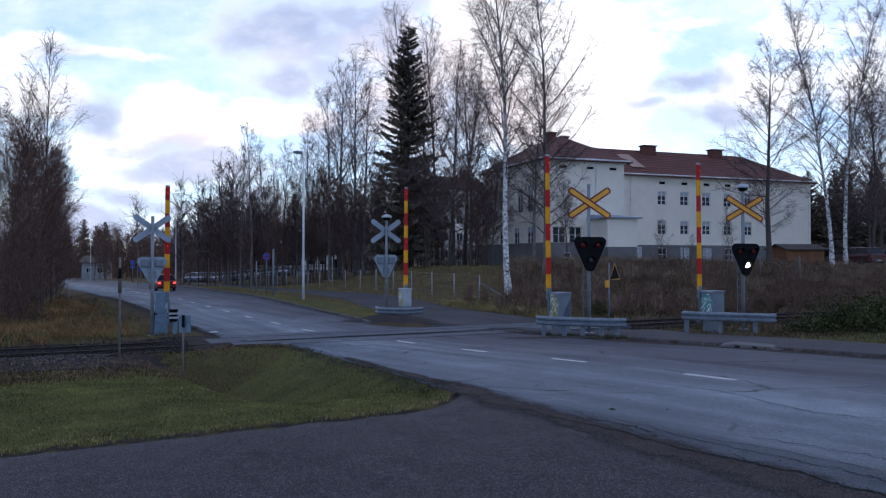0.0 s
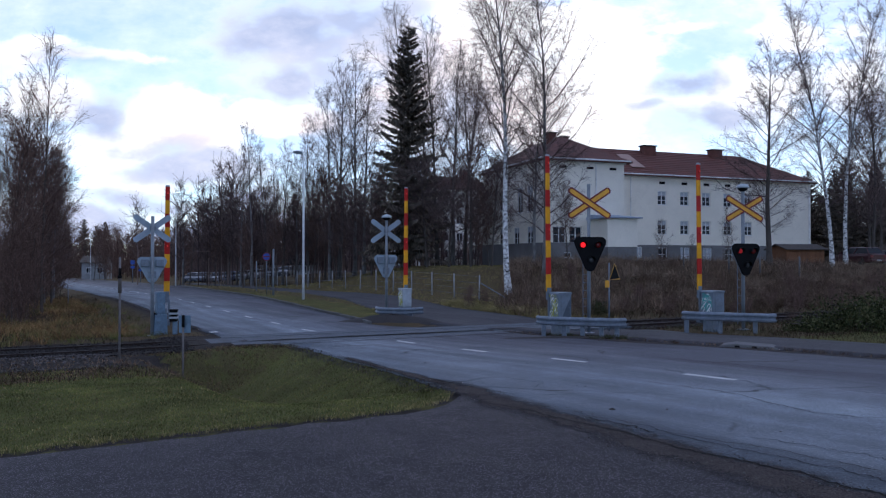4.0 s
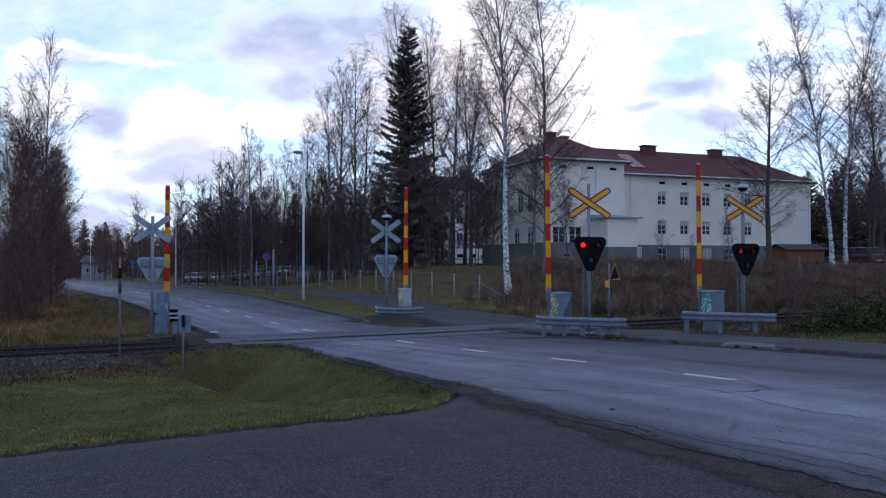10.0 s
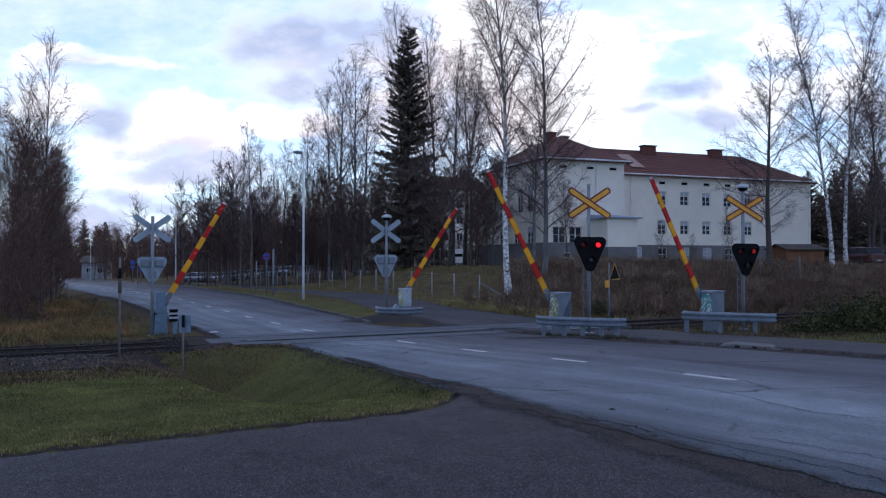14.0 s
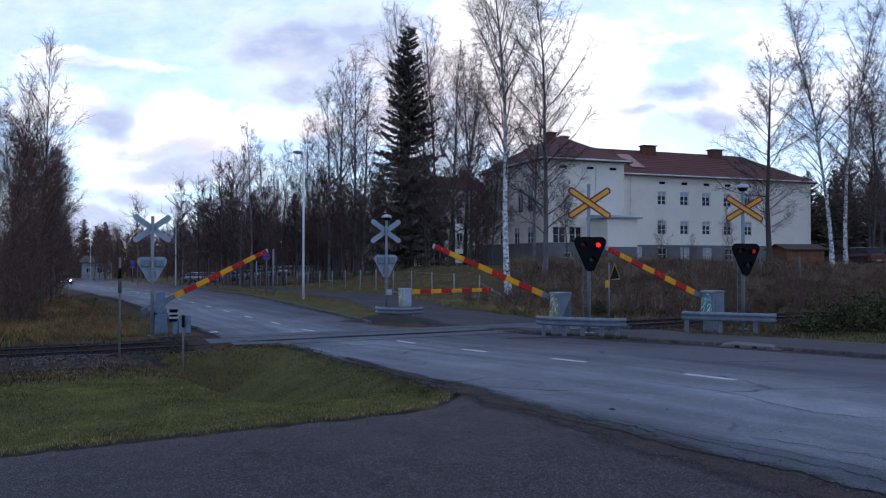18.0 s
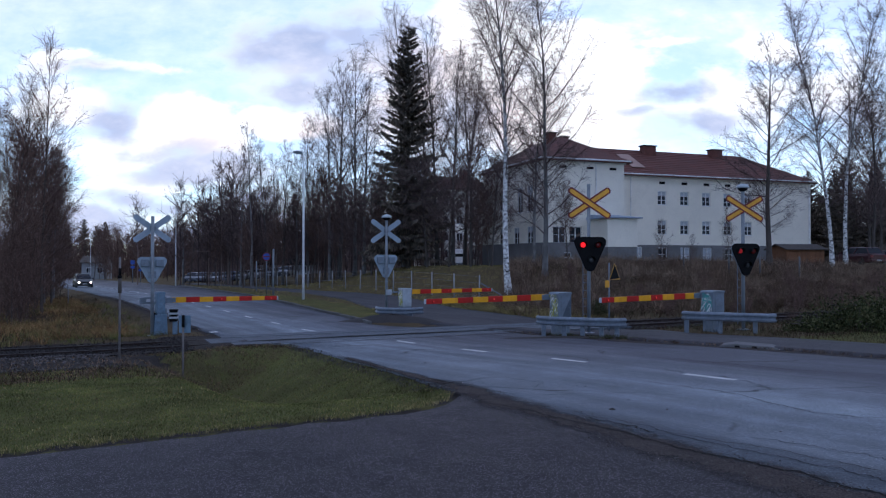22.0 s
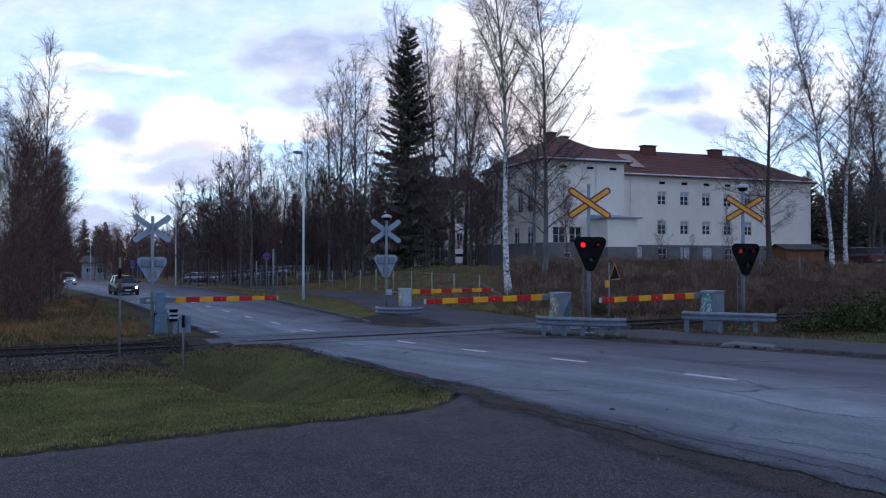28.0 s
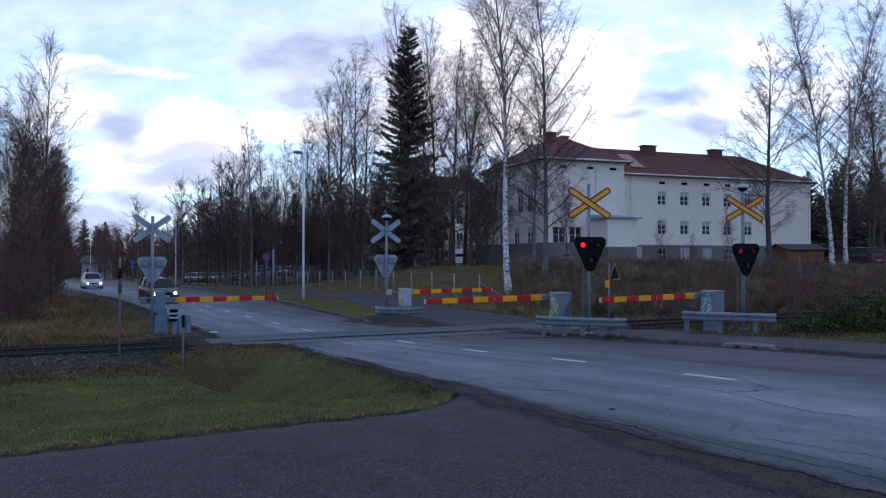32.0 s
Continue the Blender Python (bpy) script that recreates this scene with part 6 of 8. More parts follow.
def curves(rng, starts, ways, lengths, n, bend, droop):
    """Branches (k, n + 1, 3) that wander, rising or drooping towards their ends."""
    k = len(starts)
    pts = np.empty((k, n + 1, 3))
    pts[:, 0] = starts
    w = np.array(ways, dtype=float)
    w /= np.linalg.norm(w, axis=1)[:, None]
    for i in range(n):
        w = w + rng.normal(0, bend, (k, 3)) + np.array((0, 0, droop * (i + 1) / n))
        w /= np.linalg.norm(w, axis=1)[:, None]
        pts[:, i + 1] = pts[:, i] + w * (lengths / n)[:, None]
    return pts, w


def along(pts, u):
    """The point a share u of the way along each line."""
    n = pts.shape[1] - 1
    x = np.clip(u * n, 0, n - 1e-6)
    i = x.astype(int)
    k = np.arange(len(pts))
    f = (x - i)[:, None]
    return pts[k, i] * (1 - f) + pts[k, i + 1] * f, pts[k, i + 1] - pts[k, i]


def slivers(acc, rng, pts, radii):
    """Adds many thin flat twigs at once, each turned its own way; pts (k, n, 3), radii (k, n)."""
    k, n, _ = pts.shape
    side = np.cross(pts[:, -1] - pts[:, 0], rng.normal(0, 1, (k, 3)))
    side /= np.linalg.norm(side, axis=1)[:, None] + 1e-9
    w = side[:, None, :] * (radii * 1.35)[..., None]
    v = np.stack([pts - w, pts + w], 2)
    i = (np.arange(k) * n * 2)[:, None] + np.arange(n - 1)[None, :] * 2
    acc[0].append(v.reshape(-1, 3))
    acc[1].append((np.stack([i, i + 1, i + 3, i + 2], -1) + acc[2]).reshape(-1, 4))
    acc[2] += k * n * 2


def strands(acc, pts, radii, seg=3):
    """Adds many tapered tubes at once; pts (k, n, 3), radii (k, n)."""
    k, n, _ = pts.shape
    d = np.gradient(pts, axis=1)
    d /= np.linalg.norm(d, axis=2)[..., None] + 1e-9
    ref = np.where(np.abs(d[:, :1, 2:]) < 0.9, np.array((0.0, 0.0, 1.0)), np.array((1.0, 0.0, 0.0)))
    side = np.cross(d, np.broadcast_to(ref, d.shape))
    side /= np.linalg.norm(side, axis=2)[..., None] + 1e-9
    up = np.cross(d, side)
    a = np.arange(seg) * 2 * np.pi / seg
    v = pts[:, :, None, :] + (side[:, :, None, :] * np.cos(a)[:, None] + up[:, :, None, :] * np.sin(a)[:, None]) * radii[:, :, None, None]
    t = np.arange(k)[:, None, None] * (n * seg)
    i = t + np.arange(n - 1)[None, :, None] * seg + np.arange(seg)
    j = t + np.arange(n - 1)[None, :, None] * seg + (np.arange(seg) + 1) % seg
    acc[0].append(v.reshape(-1, 3))
    acc[1].append((np.stack([i, j, j + seg, i + seg], -1) + acc[2]).reshape(-1, 4))
    acc[2] += k * n * seg


def taper(r0, r1, n):
    return r0[:, None] + (r1 - r0)[:, None] * np.linspace(0, 1, n)[None, :]


def bare_tree(name, seed, h, r, start, spread, limbs, twigs, droop, bark, twig_mat, label, category="tree", stems=1, twig_r=0.008, rise=0.55, lean=0.0, dense=3.2, reach=1.3):
    """A leafless tree: the trunk in one mesh, the limbs, boughs and fine twigs in another."""
    rng = np.random.RandomState(seed)
    wood, fine = [[], [], 0], [[], [], 0]
    for st in range(stems):
        hh = h * (1.0 if st == 0 else rng.uniform(0.65, 0.95))
        a0 = rng.uniform(0, 6.28)
        base = np.array((math.cos(a0), math.sin(a0), 0)) * (0 if stems == 1 else rng.uniform(0.05, 0.3 * stems ** 0.5)) + np.array((0, 0, -0.25))
        tilt = np.array((math.cos(a0) * 0.09 * (stems > 1) + lean, math.sin(a0) * 0.09 * (stems > 1), 1.0))
        rr = r * (1.0 if st == 0 else rng.uniform(0.6, 0.9))
        trunk, _ = curves(rng, base[None], tilt[None], np.array([hh]), 12, 0.035, 0.01)
        t = np.linspace(0, 1, 13)
        rad = rr * (1 - 0.94 * t ** 0.9)
        rad[0] *= 1.35
        strands(wood, trunk, rad[None], 8)
        k = np.arange(limbs)
        f = start + (0.97 - start) * ((k + rng.rand(limbs)) / limbs)
        p, _ = along(np.repeat(trunk, limbs, 0), f)
        az = k * 2.4 + rng.uniform(-0.5, 0.5, limbs)
        g = (1 - f) / (1 - start)
        L = hh * spread * (0.22 + 0.78 * np.sin(np.pi * (0.06 + 0.72 * g))) * rng.uniform(0.6, 1.15, limbs)
        el = rise + 0.5 * (1 - g) + rng.uniform(-0.15, 0.15, limbs)
        way = np.stack([np.cos(az) * np.cos(el), np.sin(az) * np.cos(el), np.sin(el)], -1)
        limb, _ = curves(rng, p, way, L, 6, 0.09, 0.10 - droop * 0.5)
        lr = np.minimum(rr * 0.34, 0.012 + L * 0.009) * (0.4 + 0.6 * g)
        strands(fine, limb, taper(lr, np.full(limbs, 0.007), 7), 4)
        nb = np.maximum(4, (L * dense).astype(int))
        own = np.repeat(k, nb)
        u = rng.uniform(0.12, 1.0, len(own))
        q, d = along(limb[own], u)
        d = d / (np.linalg.norm(d, axis=1)[:, None] + 1e-9) + rng.normal(0, 0.55, d.shape)
        d[:, 2] = d[:, 2] * 0.8 + 0.2
        bl = L[own] * rng.uniform(0.12, 0.40, len(own)) * (1.15 - 0.6 * u) + 0.25
        bough, e = curves(rng, q, d, bl, 3, 0.16, 0.05 - droop * 1.5)
        strands(fine, bough, taper(np.maximum(twig_r * 1.25, lr[own] * 0.24), np.full(len(own), twig_r * 0.8), 4))
        own = np.repeat(np.arange(len(bl)), twigs)
        q2, d1 = along(bough[own], rng.uniform(0.08, 1.0, len(own)))
        d2 = 0.8 * d1 / (np.linalg.norm(d1, axis=1)[:, None] + 1e-9) + rng.normal(0, 0.55, (len(own), 3)) + np.array((0, 0, 0.15 - droop * 4.2))
        d2 /= np.linalg.norm(d2, axis=1)[:, None] + 1e-9
        size = rng.uniform(0.18, 0.62, len(own)) * np.minimum(1.0, bl[own] + 0.3) * reach
        slivers(fine, rng, np.stack([q2, q2 + d2 * size[:, None]], 1), np.tile((twig_r * 0.85, twig_r * 0.4), (len(own), 1)))
    tree = thing(name, Matrix.Identity(4), label, category)
    me = fast_mesh("trunk", np.concatenate(wood[0]), np.concatenate(wood[1]), bark)
    me.polygons.foreach_set("use_smooth", [True] * len(me.polygons))
    part("trunk", me, None, tree)
    part("crown", fast_mesh("crown", np.concatenate(fine[0]), np.concatenate(fine[1]), twig_mat), None, tree)
    return tree


PLACED = set()


def plant(proto, x, y, turn, scale=1.0, z=None, label="", lean=(0, 0)):
    """Sets a copy of a plant on the ground; the first use sets the plant itself."""
    zz = ground_z(x, y) if z is None else z
    m = pose(x, y, zz - 0.03, lean[0], lean[1], turn) @ Matrix.Scale(scale, 4)
    if proto.name not in PLACED:
        PLACED.add(proto.name)
        proto.matrix_basis = m
        ob = proto
    else:
        keep = proto.matrix_basis.copy()
        proto.matrix_basis = Matrix.Identity(4)
        ob = copy_thing(proto, m)
        proto.matrix_basis = keep
    if label:
        ob["label"] = label
    return ob


def spruce(name, seed, h, w, label, fine=1.0):
    rng = np.random.RandomState(seed)
    wood, v, f, k = [[], [], 0], [], [], 0
    grow_tube(wood, np.array([(0, 0, -0.2), (0, 0, h * 0.5), (0, 0, h)]), (h * 0.011, h * 0.007, 0.01), 8)
    z = h * 0.06
    while z < h * 0.99:
        g = 1 - z / h
        L0 = w * (0.02 + 0.98 * g ** 0.58) * (0.85 + 0.3 * rng.rand())
        for b in range(9 if g > 0.15 else 6):
            az = rng.uniform(0, 6.28)
            L = L0 * rng.uniform(0.42, 1.12)
            rise = L * (0.30 - 0.75 * g) + rng.normal(0, 0.12) * L
            n = max(5, int(L * 6.0 * fine))
            ca, sa = math.cos(az), math.sin(az)
            for i in range(n):
                u = (i + 0.6) / n
                x = L * u
                zz = z + rise * u + L * 0.28 * u * u
                for side in (-1, 1):
                    far = (0.12 + 0.16 * L * (1 - u) ** 0.6) * rng.uniform(0.5, 1.3)
                    hang = (0.10 + 0.16 * L * (1 - 0.6 * u)) * rng.uniform(0.2, 1.3)
                    tri = np.array(((x - 0.14, 0, zz + 0.04), (x + 0.14, 0, zz - 0.08), (x + 0.55 * far, side * far, zz - hang)))
                    v.append(np.stack([tri[:, 0] * ca - tri[:, 1] * sa, tri[:, 0] * sa + tri[:, 1] * ca, tri[:, 2]], -1))
                    f.append((k, k + 1, k + 2))
                    k += 3
        z += 0.30 + 0.42 * g
    tree = thing(name, Matrix.Identity(4), label, "tree")
    part("trunk", fast_mesh("trunk", np.concatenate(wood[0]), np.concatenate(wood[1]), BARK), None, tree)
    part("crown", fast_mesh("crown", np.concatenate(v), np.array(f), NEEDLE), None, tree)
    return tree


BIRCH_LABEL = "tall leafless birch with white black-marked bark and hanging twigs"
birch_a = bare_tree("birch_tree", 11, 22.0, 0.21, 0.30, 0.23, 50, 8, 0.15, BIRCH, TWIG, BIRCH_LABEL, rise=0.85, twig_r=0.0052, dense=7.5)
birch_b = bare_tree("birch_tree", 12, 21.0, 0.21, 0.15, 0.27, 50, 7, 0.10, BIRCH_DIM, TWIG, "tall leafless birch with grey lichened bark and low spreading limbs", rise=0.55, twig_r=0.0052, dense=6.5)
birch_e = bare_tree("birch_tree", 31, 21.0, 0.20, 0.24, 0.25, 46, 7, 0.13, BIRCH, TWIG, BIRCH_LABEL, rise=0.78, twig_r=0.0066, dense=5.0)
birch_g = bare_tree("birch_tree", 23, 21.5, 0.22, 0.22, 0.235, 44, 5, 0.13, BIRCH_DIM, TWIG, "tall leafless birch with grey lichened bark", rise=0.72, twig_r=0.0074, dense=5.0)
birch_c = bare_tree("birch_tree", 13, 19.0, 0.20, 0.24, 0.29, 40, 7, 0.08, BIRCH_DIM, TWIG, BIRCH_LABEL, rise=0.6, twig_r=0.0062, dense=5.5)
tree_d = bare_tree("bare_tree", 14, 22.0, 0.20, 0.14, 0.23, 48, 5, 0.04, GREY_BARK, TWIG, "tall dense leafless tree with dark upright twigs", rise=0.85, twig_r=0.0074, dense=5.0)
tree_e = bare_tree("bare_tree", 15, 18.0, 0.17, 0.19, 0.29, 44, 6, 0.03, BARK, TWIG, "dense leafless tree with dark spreading twigs", rise=0.7, twig_r=0.0074, dense=4.4)
tree_f = bare_tree("bare_tree", 16, 12.0, 0.11, 0.23, 0.32, 40, 6, 0.04, BARK, TWIG_RED, "smaller leafless tree with reddish twigs", rise=0.7, twig_r=0.0074, dense=5.4)
tree_h = bare_tree("bare_tree", 35, 12.0, 0.13, 0.27, 0.40, 38, 6, 0.05, BARK, TWIG, "broad leafless tree with dark level boughs before the house", rise=0.28, twig_r=0.0062, dense=5.5)
tree_k = bare_tree("bare_tree", 43, 19.0, 0.27, 0.16, 0.25, 52, 8, 0.06, BARK, TWIG, "old leafless tree with a thick dark trunk and crooked boughs", rise=0.4, twig_r=0.0066, dense=6.0)
sapling_a = bare_tree("young_birch", 17, 13.0, 0.07, 0.08, 0.20, 46, 6, 0.03, BARK, TWIG_RED, "slender leafless young birch in a thicket", rise=0.75, twig_r=0.0042, dense=7.0, reach=1.1)
sapling_b = bare_tree("young_birch", 18, 11.0, 0.055, 0.05, 0.24, 44, 6, 0.04, BARK, TWIG_RED, "slender leafless young birch in a thicket", rise=0.65, twig_r=0.0042, dense=7.0, reach=1.1)
shrub_a = bare_tree("bare_shrub", 19, 5.5, 0.03, 0.05, 0.28, 15, 5, 0.0, BARK, TWIG_RED, "many-stemmed leafless shrub with reddish twigs", "shrub", stems=8, twig_r=0.0048, rise=0.85, dense=5.5)
shrub_b = bare_tree("bare_shrub", 20, 4.0, 0.025, 0.05, 0.30, 13, 5, 0.0, BARK, TWIG_RED, "many-stemmed leafless shrub with reddish twigs", "shrub", stems=8, twig_r=0.0048, rise=0.8, dense=5.5)
spruce_a = spruce("spruce_tree", 1, 25.0, 4.7, "tall dark green spruce with drooping boughs", 2.2)
spruce_b = spruce("spruce_tree", 2, 16.0, 3.7, "dark spruce at the edge of the wood", 1.7)

# birches on the meadow and bank
plant(birch_a, 4.30, 50.0, 20, 1.08, lean=(0, -5.8))
plant(birch_b, 7.47, 56.0, 200, 1.05, lean=(0, 1.0))
plant(tree_k, 29.11, 68.0, 60, 1.0)
plant(birch_e, 35.73, 70.0, 310, 1.14)
plant(birch_e, 39.08, 74.0, 40, 1.16)
plant(birch_c, 37.02, 62.0, 10, 0.95)
plant(tree_e, 45.99, 80.0, 10, 0.95)
# round the spruce
plant(spruce_a, -3.67, 80.0, 0, 1.03)
for px, d, turn, k, pr in ((-11.7, 86.0, 10, 1.10, tree_d),
    (-10.2, 88.0, 120, 1.16, birch_g),
    (-14.2, 92.0, 60, 0.85, tree_e),
    (-20.5, 82.0, 30, 0.80, birch_g),
    (-19.9, 86.0, 70, 0.72, tree_d),
    (-18.5, 88.0, 0, 0.74, tree_d),
    (-17.3, 90.0, 120, 0.70, birch_g),
    (-15.2, 86.0, 200, 0.80, tree_d),
    (-20.5, 94.0, 50, 0.72, birch_g),
    (-25.8, 92.0, 80, 0.60, birch_g),
    (-22.3, 84.0, 170, 0.70, birch_g),
    (-24.3, 90.0, 70, 0.62, tree_e),
    (-21.4, 92.0, 10, 0.62, tree_e),
    (-20.2, 96.0, 140, 0.60, tree_e),
    (-28.4, 100.0, 250, 0.55, tree_f),
    (-31.6, 95.0, 0, 0.85, tree_f),
    (-18.1, 100.0, 300, 0.75, tree_e),
    (-4.5, 88.0, 15, 1.38, birch_g),
    (-0.6, 84.0, 160, 1.18, tree_d),
    (1.1, 86.0, 220, 1.16, birch_g),
    (2.5, 88.0, 300, 1.14, tree_d),
    (3.0, 82.0, 40, 1.02, tree_d),
    (-8.9, 86.0, 250, 1.00, birch_g),
    (-12.4, 84.0, 330, 0.98, birch_g),
    (-1.9, 90.0, 10, 1.12, birch_g),
    (3.5, 84.0, 10, 0.70, tree_f),
    (-11.6, 83.0, 130, 0.95, tree_f),
    (-6.9, 84.0, 250, 0.95, tree_f),
    (-14.6, 85.0, 340, 0.95, tree_f),
    (-7.6, 91.0, 130, 0.95, tree_h),
    (-1.2, 93.0, 330, 0.98, tree_h),
    (-12.8, 93.0, 280, 0.9, tree_h),
    (-22.0, 99.0, 50, 0.75, tree_h),
    (-25.6, 101.0, 150, 0.7, tree_h),
    (43.4, 77.0, 40, 1.12, tree_e),
    (47.0, 84.0, 200, 1.0, tree_e),
    (4.2, 70.0, 190, 0.55, tree_f),
    (-18.0, 80.0, 20, 0.60, tree_f),
    (-19.9, 76.0, 50, 0.50, tree_f),
    (-26.3, 88.0, 50, 0.60, tree_f),):
    plant(pr, px, d, turn, k)


for px, d, turn, k, pr in ((7.87, 66, 75, 0.85, birch_c), (4.52, 71, 20, 0.85, tree_f), (11.13, 68, 200, 0.6, tree_f), (-34.00, 100, 20, 0.62, birch_g), (3.35, 73, 250, 0.6, tree_f), (-68.67, 150, 10, 0.8, tree_f), (-70.87, 160, 90, 0.75, tree_f)):
    plant(pr, px, d, turn, k)


# broad trees before the wing of the house
for px, d, turn, k in ((2.6, 71.0, 20, 0.86), (4.4, 69.0, 140, 0.82), (0.6, 74.0, 80, 0.95), (-1.6, 77.0, 310, 0.9), (-7.4, 79.0, 200, 0.85), (-10.6, 80.0, 40, 0.8)):
    plant(tree_h, px, d, turn, k)


# thicket left of the road
for px, d, turn, k, pr in ((-32.8, 64.0, 20, 0.95, sapling_a),
    (-27.9, 50.0, 60, 1.10, sapling_b),
    (-22.5, 40.0, 95, 1.02, sapling_b),
    (-30.9, 56.0, 305, 1.05, sapling_a),
    (-34.9, 66.0, 215, 1.00, sapling_a),
    (-25.5, 48.0, 200, 0.90, shrub_a),
    (-28.8, 56.0, 300, 0.90, sapling_b),
    (-37.4, 72.0, 10, 1.10, shrub_a),
    (-21.0, 40.0, 0, 1.12, sapling_a),
    (-21.6, 38.0, 60, 0.95, sapling_a),
    (-24.1, 46.0, 300, 0.80, sapling_b),
    (-29.7, 58.0, 150, 0.90, sapling_a),
    (-19.3, 33.0, 90, 0.80, sapling_b),
    (-33.9, 66.0, 20, 0.80, sapling_b),
    (-20.0, 36.0, 270, 0.75, sapling_b),
    (-21.3, 34.0, 30, 0.95, sapling_b),
    (-33.5, 60.0, 10, 1.00, sapling_a),
    (-19.2, 34.0, 10, 0.90, shrub_a),
    (-18.2, 33.0, 50, 0.80, shrub_b),
    (-25.0, 46.0, 80, 1.00, shrub_a),
    (-31.7, 60.0, 120, 1.10, shrub_a),
    (-24.6, 44.0, 33, 0.95, sapling_a),
    (-23.4, 44.0, 210, 0.85, sapling_b),
    (-27.0, 52.0, 99, 0.85, sapling_a),
    (-28.2, 54.0, 10, 1.10, shrub_a),
    (-21.4, 36.0, 10, 1.10, shrub_a),
    (-23.9, 46.5, 215, 0.92, sapling_a),
    (-26.4, 51.5, 100, 0.95, sapling_b),
):
    plant(pr, px, d, turn, k)

for px, d, turn, k in ((-26.6, 52.0, 40, 0.50), (-25.8, 50.5, 190, 0.41), (-24.6, 47.0, 300, 0.47)):
    plant(birch_g, px, d, turn, k, label="slender grey leafless birch at the edge of the thicket")

# spruces and woods at the ends of the view
for px, d, turn, k in ((-111.0, 225.0, 0, 0.95),
    (-107.4, 228.0, 40, 1.10),
    (-106.9, 235.0, 90, 1.00),
    (-101.9, 230.0, 140, 1.05),
    (-114.3, 225.0, 200, 0.90),
    (51.8, 105.0, 10, 0.62),
    (56.3, 110.0, 60, 0.60),
    (55.2, 104.0, 90, 0.68),
    (61.5, 112.0, 130, 0.66),
    (59.0, 104.0, 10, 0.70),
    (63.3, 108.0, 50, 0.72),
    (58.3, 120.0, 50, 0.60),
    (50.2, 100.0, 100, 0.50),
    (52.8, 98.0, 100, 0.55),
    (56.0, 100.0, 200, 0.62),
    (49.4, 96.0, 20, 0.74),
    (54.0, 102.0, 70, 0.90),
    (57.6, 101.0, 160, 0.84),
    (60.5, 100.0, 220, 0.95),
    (48.4, 101.0, 300, 0.77),
    (53.4, 94.0, 120, 0.67),):
    plant(spruce_b, px, d, turn, k)


def far_wood(name, x0, x1, y0, y1, count, hs, seed, mat, label, low=0.05, thick=1.0, boughs=60, sprigs=4):
    """Distant leafless wood: many thin crowns in one mesh."""
    rng = np.random.RandomState(seed)
    acc = [[], [], 0]
    x, y, h = rng.uniform(x0, x1, count), rng.uniform(y0, y1, count), rng.uniform(*hs, count)
    foot = np.stack([x, y, land(x, y) - 0.3], -1)
    strands(acc, np.stack([foot, foot + h[:, None] * (0, 0, 1)], 1), np.tile((0.07, 0.015), (count, 1)), 4)
    own = np.repeat(np.arange(count), boughs)
    f = rng.uniform(low, 0.98, len(own))
    az, el = rng.uniform(0, 6.28, len(own)), rng.uniform(0.35, 1.2, len(own))
    L = h[own] * 0.30 * np.sqrt(np.clip(1.06 - f, 0, 1)) * rng.uniform(0.4, 1.3, len(own))
    p = foot[own] + (h[own] * f)[:, None] * (0, 0, 1)
    pts, _ = curves(rng, p, np.stack([np.cos(az) * np.cos(el), np.sin(az) * np.cos(el), np.sin(el)], -1), L, 2, 0.15, 0.1)
    slivers(acc, rng, pts, np.tile((0.03 * thick, 0.02 * thick, 0.009 * thick), (len(own), 1)))
    own = np.repeat(np.arange(len(L)), sprigs)
    q, d = along(pts[own], rng.uniform(0.25, 1.0, len(own)))
    slivers(acc, rng, np.stack([q, q + rng.normal(0, 0.5, q.shape) + d * 0.35 + (0, 0, 0.25)], 1), np.tile((0.013 * thick, 0.006 * thick), (len(own), 1)))
    me = fast_mesh(name, np.concatenate(acc[0]), np.concatenate(acc[1]), mat)
    return tagged(new(name, me), label, "wood", kind="stuff")


far_wood("far_wood", -110, -70, 205, 260, 120, (11, 15), 7, TWIG_RED, "leafless brown wood along the horizon")
far_wood("far_wood", -85, -24, 168, 215, 130, (10, 13.5), 1, TWIG_RED, "leafless brown wood along the horizon")
far_wood("far_wood", -50, 6, 132, 160, 130, (8, 13), 2, TWIG, "leafless dark wood behind the parked cars")
far_wood("far_wood", -44, 14, 172, 205, 110, (11, 17), 12, TWIG, "leafless dark wood along the horizon")
far_wood("far_wood", -64, 24, 232, 280, 110, (14, 21), 14, TWIG, "leafless dark wood along the horizon", 0.02, 2.2, 44, 2)
far_wood("bare_wood", -6, 0.3, 92, 112, 14, (9, 15), 15, TWIG, "leafless dark trees beside the house", 0.28, 1.0)
far_wood("bare_wood", -24, -1, 92, 116, 46, (6, 11), 13, TWIG, "leafless dark young trees beside the meadow", 0.36, 1.0)
far_wood("bare_wood", -34, -2, 88, 118, 44, (10, 15), 5, TWIG, "leafless dark wood beside the meadow", 0.26, 1.2)
far_wood("bare_wood", -40, -22, 92, 120, 26, (8, 12), 6, TWIG, "leafless dark wood beside the car park", 0.28, 1.2)
far_wood("far_wood", -8, 10, 133, 146, 26, (4, 7), 43, TWIG, "dark leafless hedge behind the lane", 0.0, 2.4, 50, 3)
far_wood("far_wood", 47, 76, 100, 116, 44, (9, 13), 16, TWIG, "leafless dark wood beside the house", 0.02, 1.6)
far_wood("far_wood", 30, 90, 112, 150, 60, (9, 15), 3, TWIG, "leafless dark wood behind the house")
far_wood("far_wood", -200, -70, 270, 300, 230, (10, 15), 41, TWIG, "leafless brown wood along the horizon", 0.0, 6.0, 40, 2)
